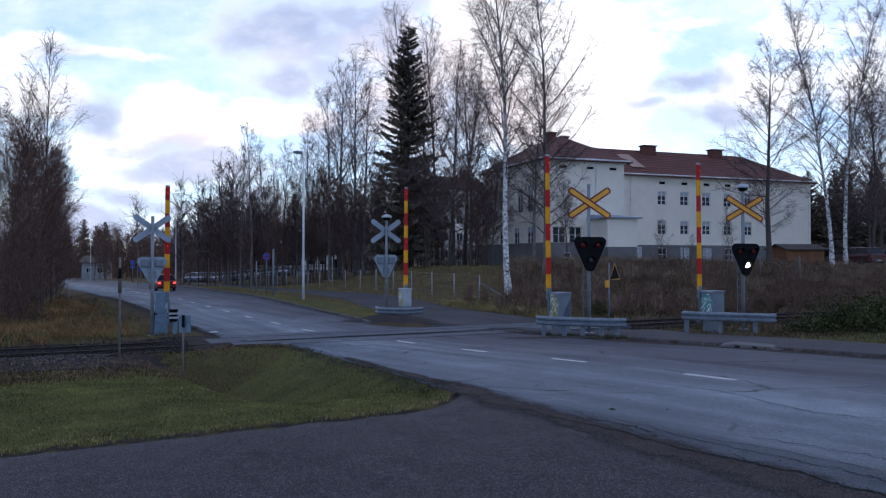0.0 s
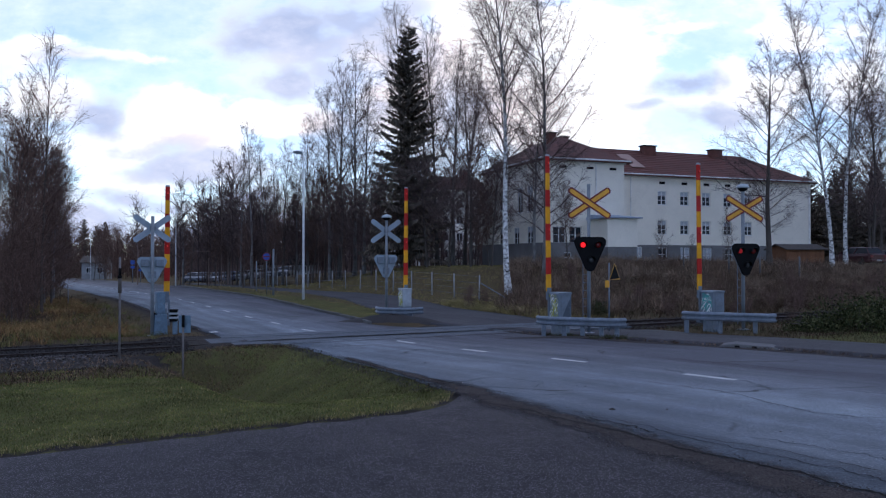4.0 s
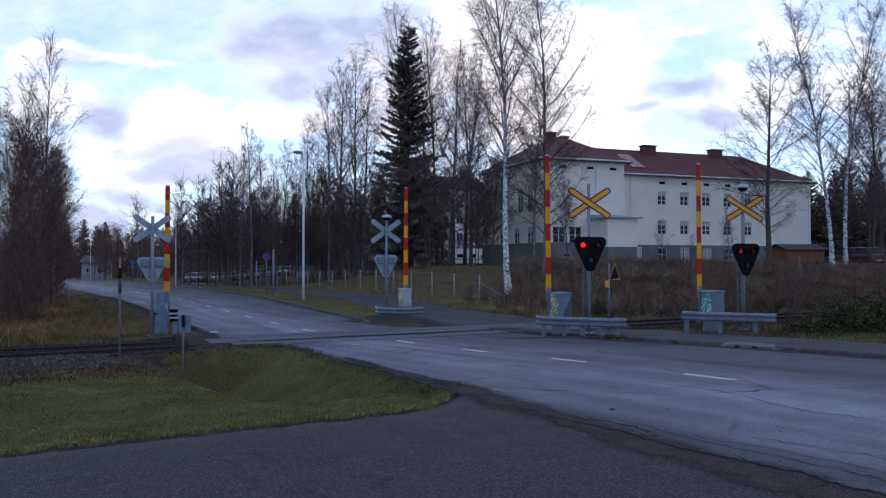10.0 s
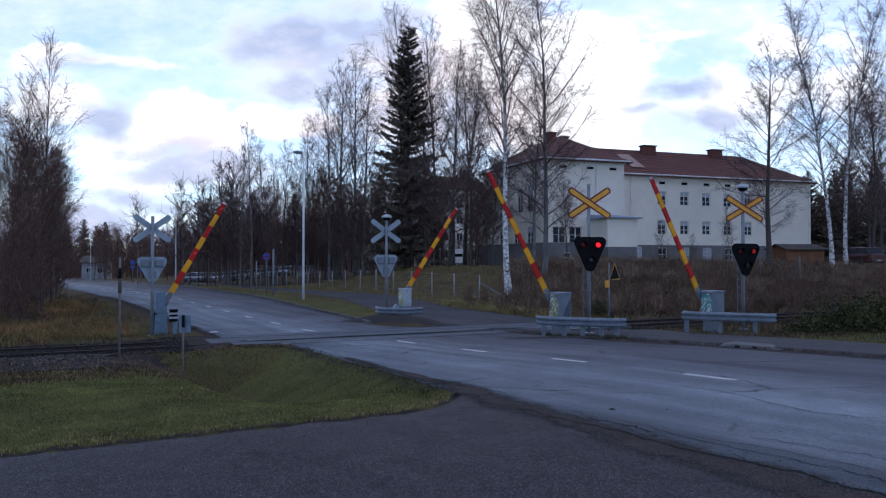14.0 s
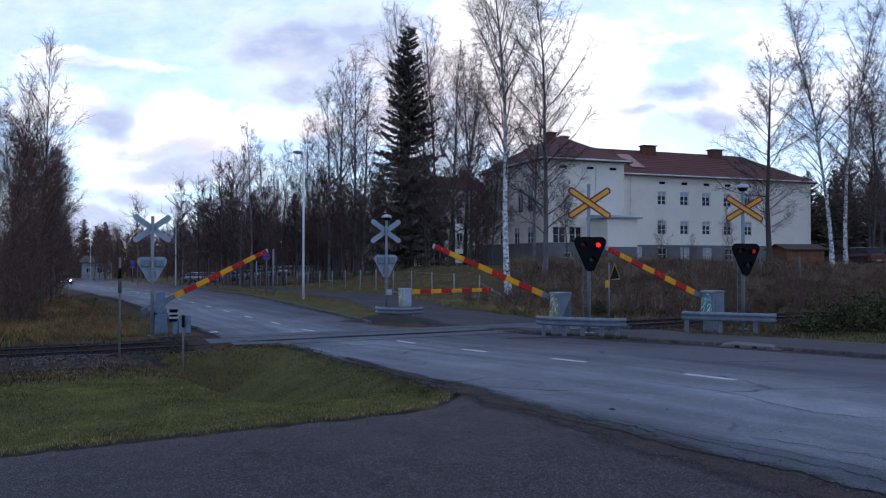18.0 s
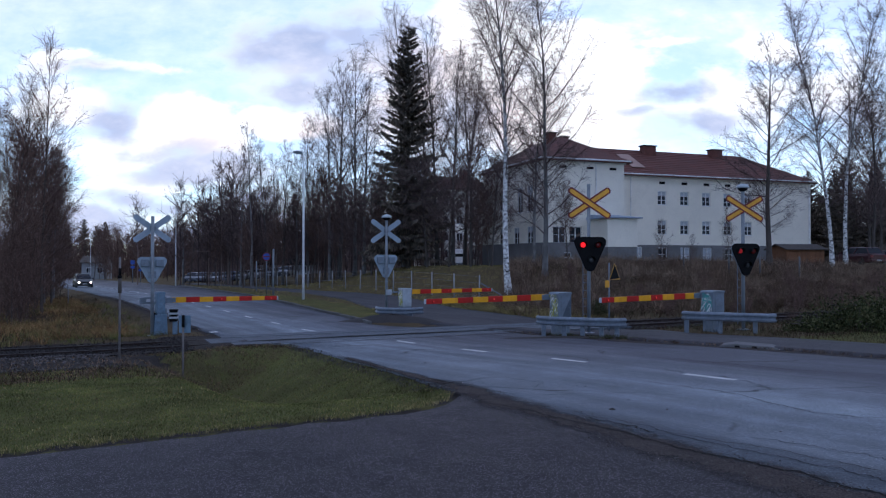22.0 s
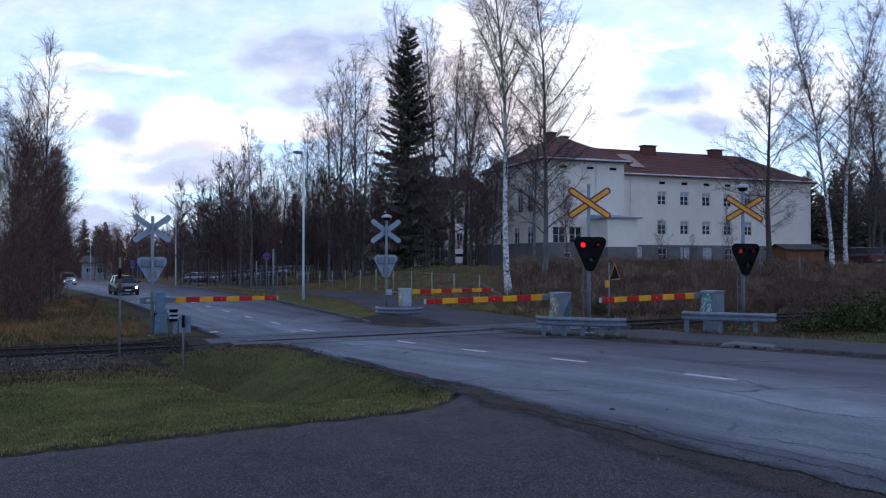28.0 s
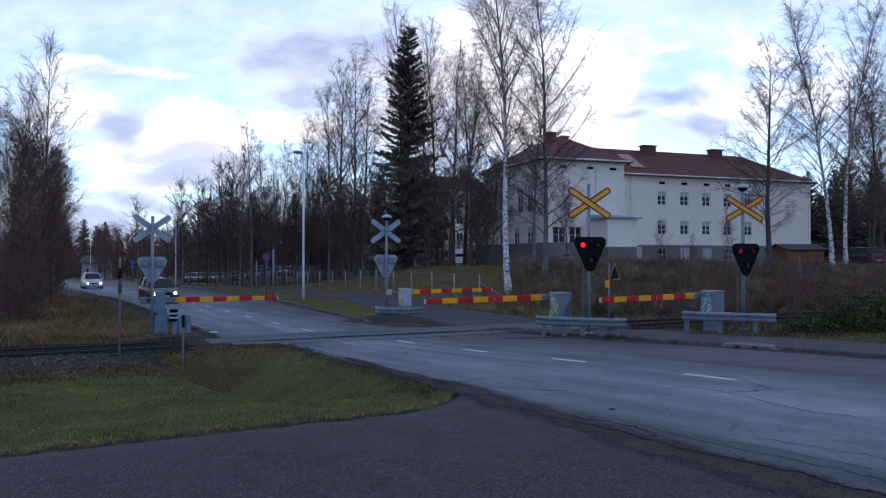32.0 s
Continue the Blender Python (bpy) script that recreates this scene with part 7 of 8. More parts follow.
far_wood("far_wood", -70, 40, 285, 310, 120, (8, 14), 42, TWIG, "leafless dark wood along the horizon", 0.0, 3.6, 40, 2)
far_wood("far_wood", -140, -75, 110, 150, 60, (5, 8), 4, TWIG_RED, "leafless brown wood behind the thicket")


# ---------------------------------------------------------------- grass and weeds
def blades(name, x, y, h, w, lean, mat, label, category, seed, tuft=0, spread=0.1):
    """One mesh of many narrow bent blades, each a triangle on a short base."""
    rng = np.random.RandomState(seed)
    la = rng.uniform(0, 6.28, len(x) * max(1, tuft))
    if tuft:
        # several blades from each root, leaning outwards
        h = np.repeat(h * rng.uniform(0.6, 1.3, len(x)), tuft)
        rad = spread * np.sqrt(rng.rand(len(la)))
        x, y = np.repeat(x, tuft) + np.cos(la) * rad, np.repeat(y, tuft) + np.sin(la) * rad
        la = la + rng.normal(0, 0.4, len(la))
    n = len(x)
    z = land(x, y)
    a = rng.uniform(0, 6.28, n)
    hh = h * rng.uniform(0.45, 1.25, n)
    ln = lean * hh * rng.uniform(0.2, 1.4, n)
    c, s = np.cos(a) * w / 2, np.sin(a) * w / 2
    v = np.empty((n, 5, 3))
    v[:, 0] = np.stack([x - c, y - s, z - 0.02], -1)
    v[:, 1] = np.stack([x + c, y + s, z - 0.02], -1)
    mx, my = x + np.cos(la) * ln * 0.35, y + np.sin(la) * ln * 0.35
    v[:, 2] = np.stack([mx + c * 0.8, my + s * 0.8, z + hh * 0.6], -1)
    v[:, 3] = np.stack([mx - c * 0.8, my - s * 0.8, z + hh * 0.6], -1)
    v[:, 4] = np.stack([x + np.cos(la) * ln, y + np.sin(la) * ln, z + hh], -1)
    i = (np.arange(n) * 5)[:, None]
    tri = np.concatenate([i + np.array([[0, 1, 2]]), i + np.array([[0, 2, 3]]), i + np.array([[3, 2, 4]])], 1).reshape(-1, 3)
    return tagged(new(name, fast_mesh(name, v.reshape(-1, 3), tri, mat)), label, category, kind="stuff")


def field(n, x0, x1, y0, y1, keep, seed):
    rng = np.random.RandomState(seed)
    x, y = rng.uniform(x0, x1, n), y0 + (y1 - y0) * rng.rand(n)
    s, nn = to_road(x, y)
    k = keep(x, y, s, nn, s - rail_s(nn), rng)
    return x[k], y[k]


def drift(x, y, size, seed):
    """Smooth random field between 0 and 1 with lumps of about the given size."""
    def layer(k, sd):
        u, v = x / k, y / k
        i, j = np.floor(u), np.floor(v)
        a, b = u - i, v - j
        a, b = a * a * (3 - 2 * a), b * b * (3 - 2 * b)
        def h(p, q):
            w = np.sin(p * 127.1 + q * 311.7 + sd * 74.7) * 43758.5453
            return w - np.floor(w)
        return (h(i, j) * (1 - a) + h(i + 1, j) * a) * (1 - b) + (h(i, j + 1) * (1 - a) + h(i + 1, j + 1) * a) * b
    return 0.6 * layer(size, seed) + 0.4 * layer(size * 0.37, seed + 5.0)


def stony(n, q):
    """True on the bare stones beside the track."""
    return (n < -7.4) & (q > -7.0)


def brown_side(s, n, q):
    """True on the bank of the track and the strip before it."""
    fe, ft = verge_falls(s, n)
    return ((ft > fe - 0.03) | (n < -7.2)) & (q > -9.9)


# mown lawn between the yard and the line
gx, gy = field(300000, -22, 0.6, 8, 20, lambda x, y, s, n, q, r: (s > yard_edge(n) + 0.02) & (n < left_edge(s) - 0.3) & ((q < -9.9 + 0.9 * drift(x, y, 1.6, 2.0)) | ((n > -7) & ~brown_side(s, n, q))) & (r.rand(len(x)) < np.clip(1.6 - (y - 8) / 8, 0.3, 1)), 1)
blades("lawn_grass", gx, gy, 0.006 + 0.009 * drift(gx, gy, 0.8, 1.0), 0.009, 2.6, GREEN_GRASS, "short mown autumn lawn", "grass", 1)
gx, gy = field(90000, -22, 0.6, 8, 20, lambda x, y, s, n, q, r: (s > yard_edge(n) + 0.02) & (n < left_edge(s) - 0.3) & (q < -9.2) & (r.rand(len(x)) < 1.8 * drift(x, y, 1.3, 7.0) - 0.55), 24)
blades("lawn_grass", gx, gy, 0.015, 0.007, 2.2, MEADOW_GRASS, "yellowed patches in the mown lawn", "grass", 24)
# ragged edge of the lawn along the yard
gx, gy = field(60000, -14, 0.8, 7, 14, lambda x, y, s, n, q, r: (s > yard_edge(n) - 0.16 * drift(x, y, 0.3, 3.0)) & (s < yard_edge(n) + 0.3) & (n < left_edge(s) - 0.2), 21)
blades("rough_grass", gx, gy, 0.012 + 0.03 * drift(gx, gy, 0.35, 4.0), 0.007, 1.2, MEADOW_GRASS, "dry ragged grass along the lawn edge", "grass", 21)
# brown bank of the track
gx, gy = field(110000, -20, 1, 10, 24, lambda x, y, s, n, q, r: (s > yard_edge(n) + 0.1) & (n < left_edge(s) - 0.1) & (q < -1.9) & brown_side(s, n, q) & (r.rand(len(x)) < np.where(stony(n, q), 0.06, 0.1 + 0.75 * drift(x, y, 1.1, 6.0))), 2)
blades("rough_grass", gx, gy, 0.03 + 0.12 * drift(gx, gy, 0.9, 3.0) ** 2, 0.010, 1.2, DRY_GRASS, "rough brown grass on the bank of the line", "grass", 2)
gx, gy = field(7000, -20, 1, 10, 24, lambda x, y, s, n, q, r: (s > yard_edge(n) + 0.1) & (n < left_edge(s) - 0.1) & (q < -2.1) & brown_side(s, n, q) & (q < np.where(n < -7.4, -5.6, 0)) & (r.rand(len(x)) < 1.6 * drift(x, y, 0.9, 9.0) - 0.45), 23)
blades("rough_grass", gx, gy, 0.12, 0.008, 1.5, TAN_GRASS, "dry tan tufts by the ballast", "grass", 23, 8, 0.06)
gx, gy = field(80000, -20, 1, 10, 24, lambda x, y, s, n, q, r: (s > yard_edge(n) + 0.1) & (n < left_edge(s) - 0.1) & (q < -2.2) & brown_side(s, n, q) & ~stony(n, q) & (r.rand(len(x)) < 2.2 * drift(x, y, 1.3, 12.0) - 0.45), 26)
blades("rough_grass", gx, gy, 0.06, 0.009, 1.4, GREEN_GRASS, "green tufts on the bank of the line", "grass", 26)
# green bank of the road
gx, gy = field(170000, -20, 1, 10, 24, lambda x, y, s, n, q, r: (s > yard_edge(n) + 0.3) & (n < left_edge(s) - 0.25) & (n > -7.4) & (q < -2.6) & ~brown_side(s, n, q) & (r.rand(len(x)) < 0.25 + 0.8 * drift(x, y, 1.2, 4.0)), 22)
blades("rough_grass", gx, gy, 0.014 + 0.022 * drift(gx, gy, 0.7, 5.0), 0.008, 1.6, GREEN_GRASS, "green grass on the ditch slope", "grass", 22)
gx, gy = field(40000, -12, 1, 10, 24, lambda x, y, s, n, q, r: (n < left_edge(s) + 0.02) & (n > left_edge(s) - 0.9) & (q < -1.5) & (s > -10.5) & (r.rand(len(x)) < 1.4 * drift(x, y, 0.8, 14.0) - 0.2), 25)
blades("rough_grass", gx, gy, 0.04, 0.008, 1.2, DRY_GRASS, "thin brown grass along the road edge", "grass", 25)
# golden grass beyond the line, left of the road
gx, gy = field(12000, -30, -7, 21, 52, lambda x, y, s, n, q, r: (n < left_edge(s) - 1.9 - 1.2 * drift(x, y, 2.0, 3.0)) & (q > 2.4) & (n > -17) & (r.rand(len(x)) < 2.0 * drift(x, y, 2.2, 5.0) - 0.68), 3)
blades("golden_grass", gx, gy, 0.15 + 0.42 * drift(gx, gy, 1.2, 2.0), 0.012, 1.7, GOLD_GRASS, "tall golden autumn grass beyond the line", "grass", 3, 16, 0.12)
gx, gy = field(7000, -30, -7, 21, 48, lambda x, y, s, n, q, r: (n < left_edge(s) - 1.3) & (q > 1.9) & (n > -15) & (r.rand(len(x)) < 1.6 * drift(x, y, 1.6, 6.0) - 0.4), 31)
blades("rough_grass", gx, gy, 0.12 + 0.2 * drift(gx, gy, 1.0, 8.0), 0.012, 1.2, GREEN_GRASS, "green tufts beyond the line", "grass", 31, 12, 0.1)
gx, gy = field(80000, -32, -7, 21, 60, lambda x, y, s, n, q, r: (n < left_edge(s) - 0.45 - 0.5 * step(6, 14, s)) & (q > 1.6) & (n > -22) & (r.rand(len(x)) < 0.2 + 0.55 * drift(x, y, 1.5, 11.0)), 4)
gs, gn = to_road(gx, gy)
blades("dry_weeds", gx, gy, (0.05 + 0.6 * drift(gx, gy, 1.4, 1.0) ** 2) * np.clip((left_edge(gs) - gn) / 2.5, 0.12, 1.0), 0.011, 1.0, DRY_GRASS, "brown dead weeds beyond the line", "weeds", 4)


def bank_keep(x, y, s, n, q):
    return (q > 2.4) & (n > path_mid(s) + path_half(s) + 0.3) & (x > 3.2 + 0.11 * (y - 44))


# bank to the right: dead weeds of several kinds in drifts
gx, gy = field(13000, 0, 46, 29, 72, lambda x, y, s, n, q, r: bank_keep(x, y, s, n, q) & (r.rand(len(x)) < 0.35 + 0.8 * drift(x, y, 3.0, 2.0)), 5)
blades("dry_weeds", gx, gy, 0.15 + 0.8 * drift(gx, gy, 2.4, 1.0) ** 1.6, 0.014, 1.6, DRY_GRASS, "brown dead weeds and grass on the bank", "weeds", 5, 10, 0.18)
gx, gy = field(15000, 0, 46, 29, 74, lambda x, y, s, n, q, r: bank_keep(x, y, s, n, q) & (r.rand(len(x)) < 2.6 * drift(x, y, 2.2, 4.0) - 1.05 + 0.5 * step(7, 12, q)), 51)
blades("dry_weeds", gx, gy, 0.25 + 0.6 * drift(gx, gy, 1.5, 8.0), 0.012, 1.9, TAN_GRASS, "tan dry grass drifts on the bank", "weeds", 51, 14, 0.14)
gx, gy = field(40000, 0, 46, 29, 66, lambda x, y, s, n, q, r: bank_keep(x, y, s, n, q) & (r.rand(len(x)) < 1.9 * drift(x, y, 2.2, 7.0) - 0.65), 52)
blades("dry_weeds", gx, gy, 0.30, 0.016, 1.1, LEAF, "low dark green growth on the bank", "weeds", 52)
gx, gy = field(9000, 0, 46, 31, 74, lambda x, y, s, n, q, r: bank_keep(x, y, s, n, q) & (q > 5) & (r.rand(len(x)) < 2.8 * drift(x, y, 1.7, 13.0) - 1.4 + 0.45 * step(9, 14, q)), 53)
blades("dry_weeds", gx, gy, 0.55 + 0.6 * drift(gx, gy, 1.3, 9.0), 0.012, 0.8, STRAW, "pale straw-coloured tall grass on the bank", "weeds", 53, 12, 0.12)
gx, gy = field(24000, 0, 46, 31, 72, lambda x, y, s, n, q, r: bank_keep(x, y, s, n, q) & (q > 3.4) & (r.rand(len(x)) < 1.6 * drift(x, y, 3.2, 5.0) - 0.45), 6)
blades("dry_weeds", gx, gy, 0.9 + 0.6 * drift(gx, gy, 2.0, 3.0), 0.011, 0.5, TWIG_RED, "thin dead willowherb stalks on the bank", "weeds", 6)
# olive and tan tufts at the foot of the bank, beside the path
gx, gy = field(5200, 0, 12, 31, 47, lambda x, y, s, n, q, r: (q > 2.2) & (n > path_mid(s) + path_half(s) + 0.05) & (n < path_mid(s) + path_half(s) + 3.2) & (r.rand(len(x)) < 0.25 + 0.8 * drift(x, y, 1.1, 4.0)), 54)
blades("rough_grass", gx, gy, 0.12 + 0.28 * drift(gx, gy, 0.9, 6.0), 0.012, 1.7, MEADOW_GRASS, "olive autumn grass at the foot of the bank", "grass", 54, 14, 0.12)
# weeds that grow round the guard rails
gx, gy = field(900, 2.6, 11.4, 23.9, 26.6, lambda x, y, s, n, q, r: (n > right_edge(s) + 0.05) & (n < right_edge(s) + 1.2) & (r.rand(len(x)) < 2.2 * drift(x, y, 0.7, 3.0) - 0.8), 55)
blades("dry_weeds", gx, gy, 0.05 + 0.09 * drift(gx, gy, 0.5, 2.0), 0.012, 1.5, LEAF, "green weeds round the guard rails", "weeds", 55, 14, 0.09)
# strip before the track on the right, and path verges
gx, gy = field(50000, 2, 34, 20, 40, lambda x, y, s, n, q, r: (q < -1.6) & (n > path_mid(s) + path_half(s) + 0.1) & (r.rand(len(x)) < 0.3 + drift(x, y, 1.5, 1.0)), 7)
blades("rough_grass", gx, gy, 0.05 + 0.25 * drift(gx, gy, 1.2, 2.0) ** 2, 0.011, 1.0, DRY_GRASS, "rough tawny grass before the line", "grass", 7)
gx, gy = field(30000, 2, 34, 20, 40, lambda x, y, s, n, q, r: (q < -1.4) & (n > path_mid(s) + path_half(s) + 0.2) & (r.rand(len(x)) < 1.6 * drift(x, y, 1.4, 3.0) - 0.4), 71)
blades("rough_grass", gx, gy, 0.14, 0.014, 1.0, LEAF, "low dark green growth before the line", "grass", 71)
gx, gy = field(11000, -2, 16, 12, 34, lambda x, y, s, n, q, r: (n > right_edge(s) + 0.02) & (n < path_mid(s) - path_half(s) + 0.12) & (q < -1.5) & (r.rand(len(x)) < 1.5 * drift(x, y, 0.9, 3.0) - 0.25), 8)
blades("verge_grass", gx, gy, 0.03 + 0.07 * drift(gx, gy, 0.6, 3.0), 0.009, 1.8, DRY_GRASS, "thin tawny grass between road and path", "grass", 8, 6, 0.05)
gx, gy = field(30000, -2, 16, 12, 34, lambda x, y, s, n, q, r: (n > right_edge(s) + 0.02) & (n < path_mid(s) - path_half(s) + 0.12) & (q < -1.5) & (r.rand(len(x)) < 1.8 * drift(x, y, 1.1, 8.0) - 0.4), 81)
blades("verge_grass", gx, gy, 0.05, 0.010, 1.8, TAN_GRASS, "tan tufts between road and path", "grass", 81)
# grass strip behind the kerb, and meadow
gx, gy = field(90000, -34, 2, 30, 90, lambda x, y, s, n, q, r: (n > right_edge(s) + 0.2) & (n < path_mid(s) - path_half(s)) & (q > 3) & (s > 8.2), 9)
blades("verge_grass", gx, gy, 0.05, 0.016, 1.1, MEADOW_GRASS, "short brownish grass strip between kerb and path", "grass", 9)
gx, gy = field(50000, -34, 2, 30, 90, lambda x, y, s, n, q, r: (n > right_edge(s) + 0.2) & (n < path_mid(s) - path_half(s)) & (q > 3) & (s > 8.2) & (r.rand(len(x)) < 1.8 * drift(x, y, 2.0, 8.0) - 0.5), 91)
blades("verge_grass", gx, gy, 0.055, 0.016, 1.1, GREEN_GRASS, "green patches on the grass strip", "grass", 91)
gx, gy = field(70000, -26, 14, 40, 84, lambda x, y, s, n, q, r: (n > path_mid(s) + path_half(s)) & (q > 8), 10)
blades("meadow_grass", gx, gy, 0.07, 0.03, 1.1, MEADOW_GRASS, "pale autumn meadow before the house", "grass", 10)
gx, gy = field(50000, -26, 14, 40, 84, lambda x, y, s, n, q, r: (n > path_mid(s) + path_half(s)) & (q > 8) & (r.rand(len(x)) < 1.6 * drift(x, y, 3.0, 2.0) - 0.65), 11)
blades("meadow_grass", gx, gy, 0.08, 0.025, 1.1, GREEN_GRASS, "greener patches on the meadow", "grass", 11)


def leafy_bush(x, y, w, d, h, n, seed, label):
    rng = np.random.RandomState(seed)
    b = thing("leafy_bush", pose(x, y, ground_z(x, y)), label, "bush")
    wood = [[], [], 0]
    for i in range(26):
        az = rng.uniform(0, 6.28)
        e = np.array((math.cos(az) * w * rng.uniform(0.2, 0.95), math.sin(az) * d * rng.uniform(0.2, 0.95), h * rng.uniform(0.4, 0.9)))
        grow_tube(wood, np.stack([np.array((e[0] * 0.1, e[1] * 0.1, -0.1)), e * np.array((0.5, 0.5, 0.8)), e]), (0.016, 0.012, 0.005), 4)
    part("stems", fast_mesh("stems", np.concatenate(wood[0]), np.concatenate(wood[1]), BARK), None, b)
    th, ph = rng.uniform(0, 6.28, n), rng.uniform(0, 1, n)
    lump = 0.75 + 0.2 * np.sin(th * 3 + 1) + 0.15 * np.sin(th * 7 + ph * 6)
    rad = np.sqrt(1 - ph ** 2) * lump * rng.uniform(0.55, 1.03, n)
    c = np.stack([np.cos(th) * rad * w, np.sin(th) * rad * d, np.maximum(0.03, ph * h * lump * rng.uniform(0.6, 1.1, n))], -1)
    size = rng.uniform(0.03, 0.065, n)[:, None]
    e1 = rng.normal(0, 1, (n, 3))
    e1 /= np.linalg.norm(e1, axis=1)[:, None]
    e2 = np.cross(e1, rng.normal(0, 1, (n, 3)))
    e2 /= np.linalg.norm(e2, axis=1)[:, None]
    v = np.stack([c - e1 * size, c + e2 * size * 0.6, c + e1 * size, c - e2 * size * 0.6], 1)
    part("leaves", fast_mesh("leaves", v.reshape(-1, 3), np.arange(4 * n).reshape(-1, 4), LEAF), None, b)
    return b


leafy_bush(14.09, 25.5, 2.3, 1.6, 1.25, 7000, 1, "low dark green leafy rose bush beside the line")
leafy_bush(17.12, 27.0, 2.4, 2.0, 1.9, 6000, 2, "dark green leafy bush beside the line")
leafy_bush(12.6, 25.6, 1.3, 0.9, 0.55, 3000, 3, "low dark green leafy creeper beside the line")
leafy_bush(15.6, 24.6, 2.0, 1.3, 1.2, 5000, 6, "low dark green leafy rose bush beside the line")
plant(shrub_b, 1.5, 42.6, 40, 0.34, label="low dark twiggy bramble at the end of the fence")
plant(shrub_b, 2.3, 43.4, 190, 0.30, label="low dark twiggy bramble at the end of the fence")
leafy_bush(7.36, 36.0, 0.7, 0.7, 0.9, 1500, 5, "small dark juniper on the bank")
plant(sapling_b, 17.24, 60.0, 40, 0.36, label="thin leafless sapling on the bank")
plant(sapling_a, 23.24, 62.0, 140, 0.42, label="thin leafless sapling on the bank")
plant(sapling_b, 21.56, 66.0, 10, 0.25, label="thin leafless sapling on the bank")
for bx, by, turn, k in ((14.5, 38, 30, 0.22), (18, 42, 80, 0.28), (22, 47, 10, 0.26), (12, 46, 150, 0.26), (27, 50, 200, 0.3), (17.5, 51, 260, 0.3), (31, 46, 120, 0.24), (24, 40, 300, 0.22), (9.5, 40, 75, 0.2), (13.2, 33, 20, 0.3), (16.0, 35, 140, 0.36), (19.5, 38, 220, 0.4), (20.5, 44, 60, 0.42), (15.2, 43, 310, 0.38), (25.5, 44, 100, 0.45), (28.5, 46, 10, 0.42), (23.5, 52, 170, 0.42), (11.0, 37, 260, 0.3), (7.8, 38.5, 130, 0.3), (6.2, 41, 20, 0.32), (21.5, 36, 200, 0.34), (30.5, 54, 80, 0.45), (33, 50, 300, 0.4)):
    plant(shrub_b, bx, by, turn, k, label="low leafless shrub among the weeds on the bank")
plant(shrub_b, 8.71, 52.0, 220, 0.4)
plant(shrub_b, 11.28, 44.0, 20, 0.32)


def litter(name, n, x0, x1, y0, y1, keep, size, seed, label, lift=0.035):
    """Fallen leaves, each a small bent rhomb."""
    rng = np.random.RandomState(seed)
    x, y = rng.uniform(x0, x1, n), rng.uniform(y0, y1, n)
    s, nn = to_road(x, y)
    k = keep(x, y, s, nn, s - rail_s(nn), rng)
    x, y, s, nn = x[k], y[k], s[k], nn[k]
    n = len(x)
    road_here = (nn > left_edge(s)) & (nn < right_edge(s))
    z = np.where(road_here, road_z(s) + 0.01, land(x, y) + lift)
    a = rng.uniform(0, 6.28, n)
    r = rng.uniform(*size, n)
    v = np.empty((n, 4, 3))
    for k in range(4):
        b = a + k * math.pi / 2
        rr = r * (1.0 if k % 2 == 0 else 0.6)
        v[:, k] = np.stack([x + np.cos(b) * rr, y + np.sin(b) * rr, z + rng.uniform(0.0, 0.03, n)], -1)
    tagged(new(name, fast_mesh(name, v.reshape(-1, 3), np.arange(4 * n).reshape(-1, 4), LITTER)), label, "leaves", kind="stuff")


litter("fallen_leaves", 1500, -16, 12, 7.5, 30, lambda x, y, s, n, q, r: ((n < left_edge(s) + 0.3) & (s > -11.5)) | (np.abs(n - right_edge(s)) < 0.7), (0.008, 0.02), 9, "scattered brown fallen leaves", 0.02)
litter("fallen_leaves", 70000, -20, 0, 12, 25, lambda x, y, s, n, q, r: (n < left_edge(s) - 0.15) & (q < -1.8) & (s > -9) & brown_side(s, n, q) & (r.rand(len(x)) < np.where(stony(n, q), 0.05, 0.05 + 0.45 * drift(x, y, 0.9, 21.0))), (0.012, 0.028), 10, "brown leaf litter over the bank of the line", 0.0)


# ---------------------------------------------------------------- vehicles
@functools.lru_cache(None)
def wheel_meshes(r, w):
    tyre = Shape().lathe([(r * 0.62, -w / 2), (r * 0.94, -w / 2), (r, -w * 0.35), (r, w * 0.35), (r * 0.94, w / 2), (r * 0.62, w / 2)], 20, pose(0, 0, 0, 0, 90, 0)).mesh("tyre", TYRE, 0, True)
    rim = Shape().lathe([(r * 0.63, -w * 0.42), (r * 0.55, -w * 0.2), (r * 0.2, -w * 0.28), (r * 0.2, w * 0.28), (r * 0.55, w * 0.2), (r * 0.63, w * 0.42)], 14, pose(0, 0, 0, 0, 90, 0)).mesh("rim", RIM)
    return tyre, rim


def add_wheels(v, track, fronts, r, w):
    out = []
    for y in fronts:
        for x in (-track / 2, track / 2):
            tyre, rim = wheel_meshes(r, w)
            wh = part("wheel", tyre, None, v, m=pose(x, y, r))
            part("rim", rim, None, wh)
            out.append(wh)
    return out


def loft(stations):
    """Body sections (y, half width, bottom, shoulder height, top half width, top height), front to back."""
    v, f = [], []
    for y, hw, z0, z1, tw, z2 in stations:
        v += [(-hw * 0.9, y, z0), (-hw, y, z0 + 0.12), (-hw, y, z1), (-tw, y, z2), (tw, y, z2), (hw, y, z1), (hw, y, z0 + 0.12), (hw * 0.9, y, z0)]
    for i in range(len(stations) - 1):
        for j in range(8):
            k = (j + 1) % 8
            f.append((i * 8 + j, i * 8 + k, (i + 1) * 8 + k, (i + 1) * 8 + j))
    f += [tuple(range(7, -1, -1)), tuple((len(stations) - 1) * 8 + j for j in range(8))]
    return Shape().add(v, f)


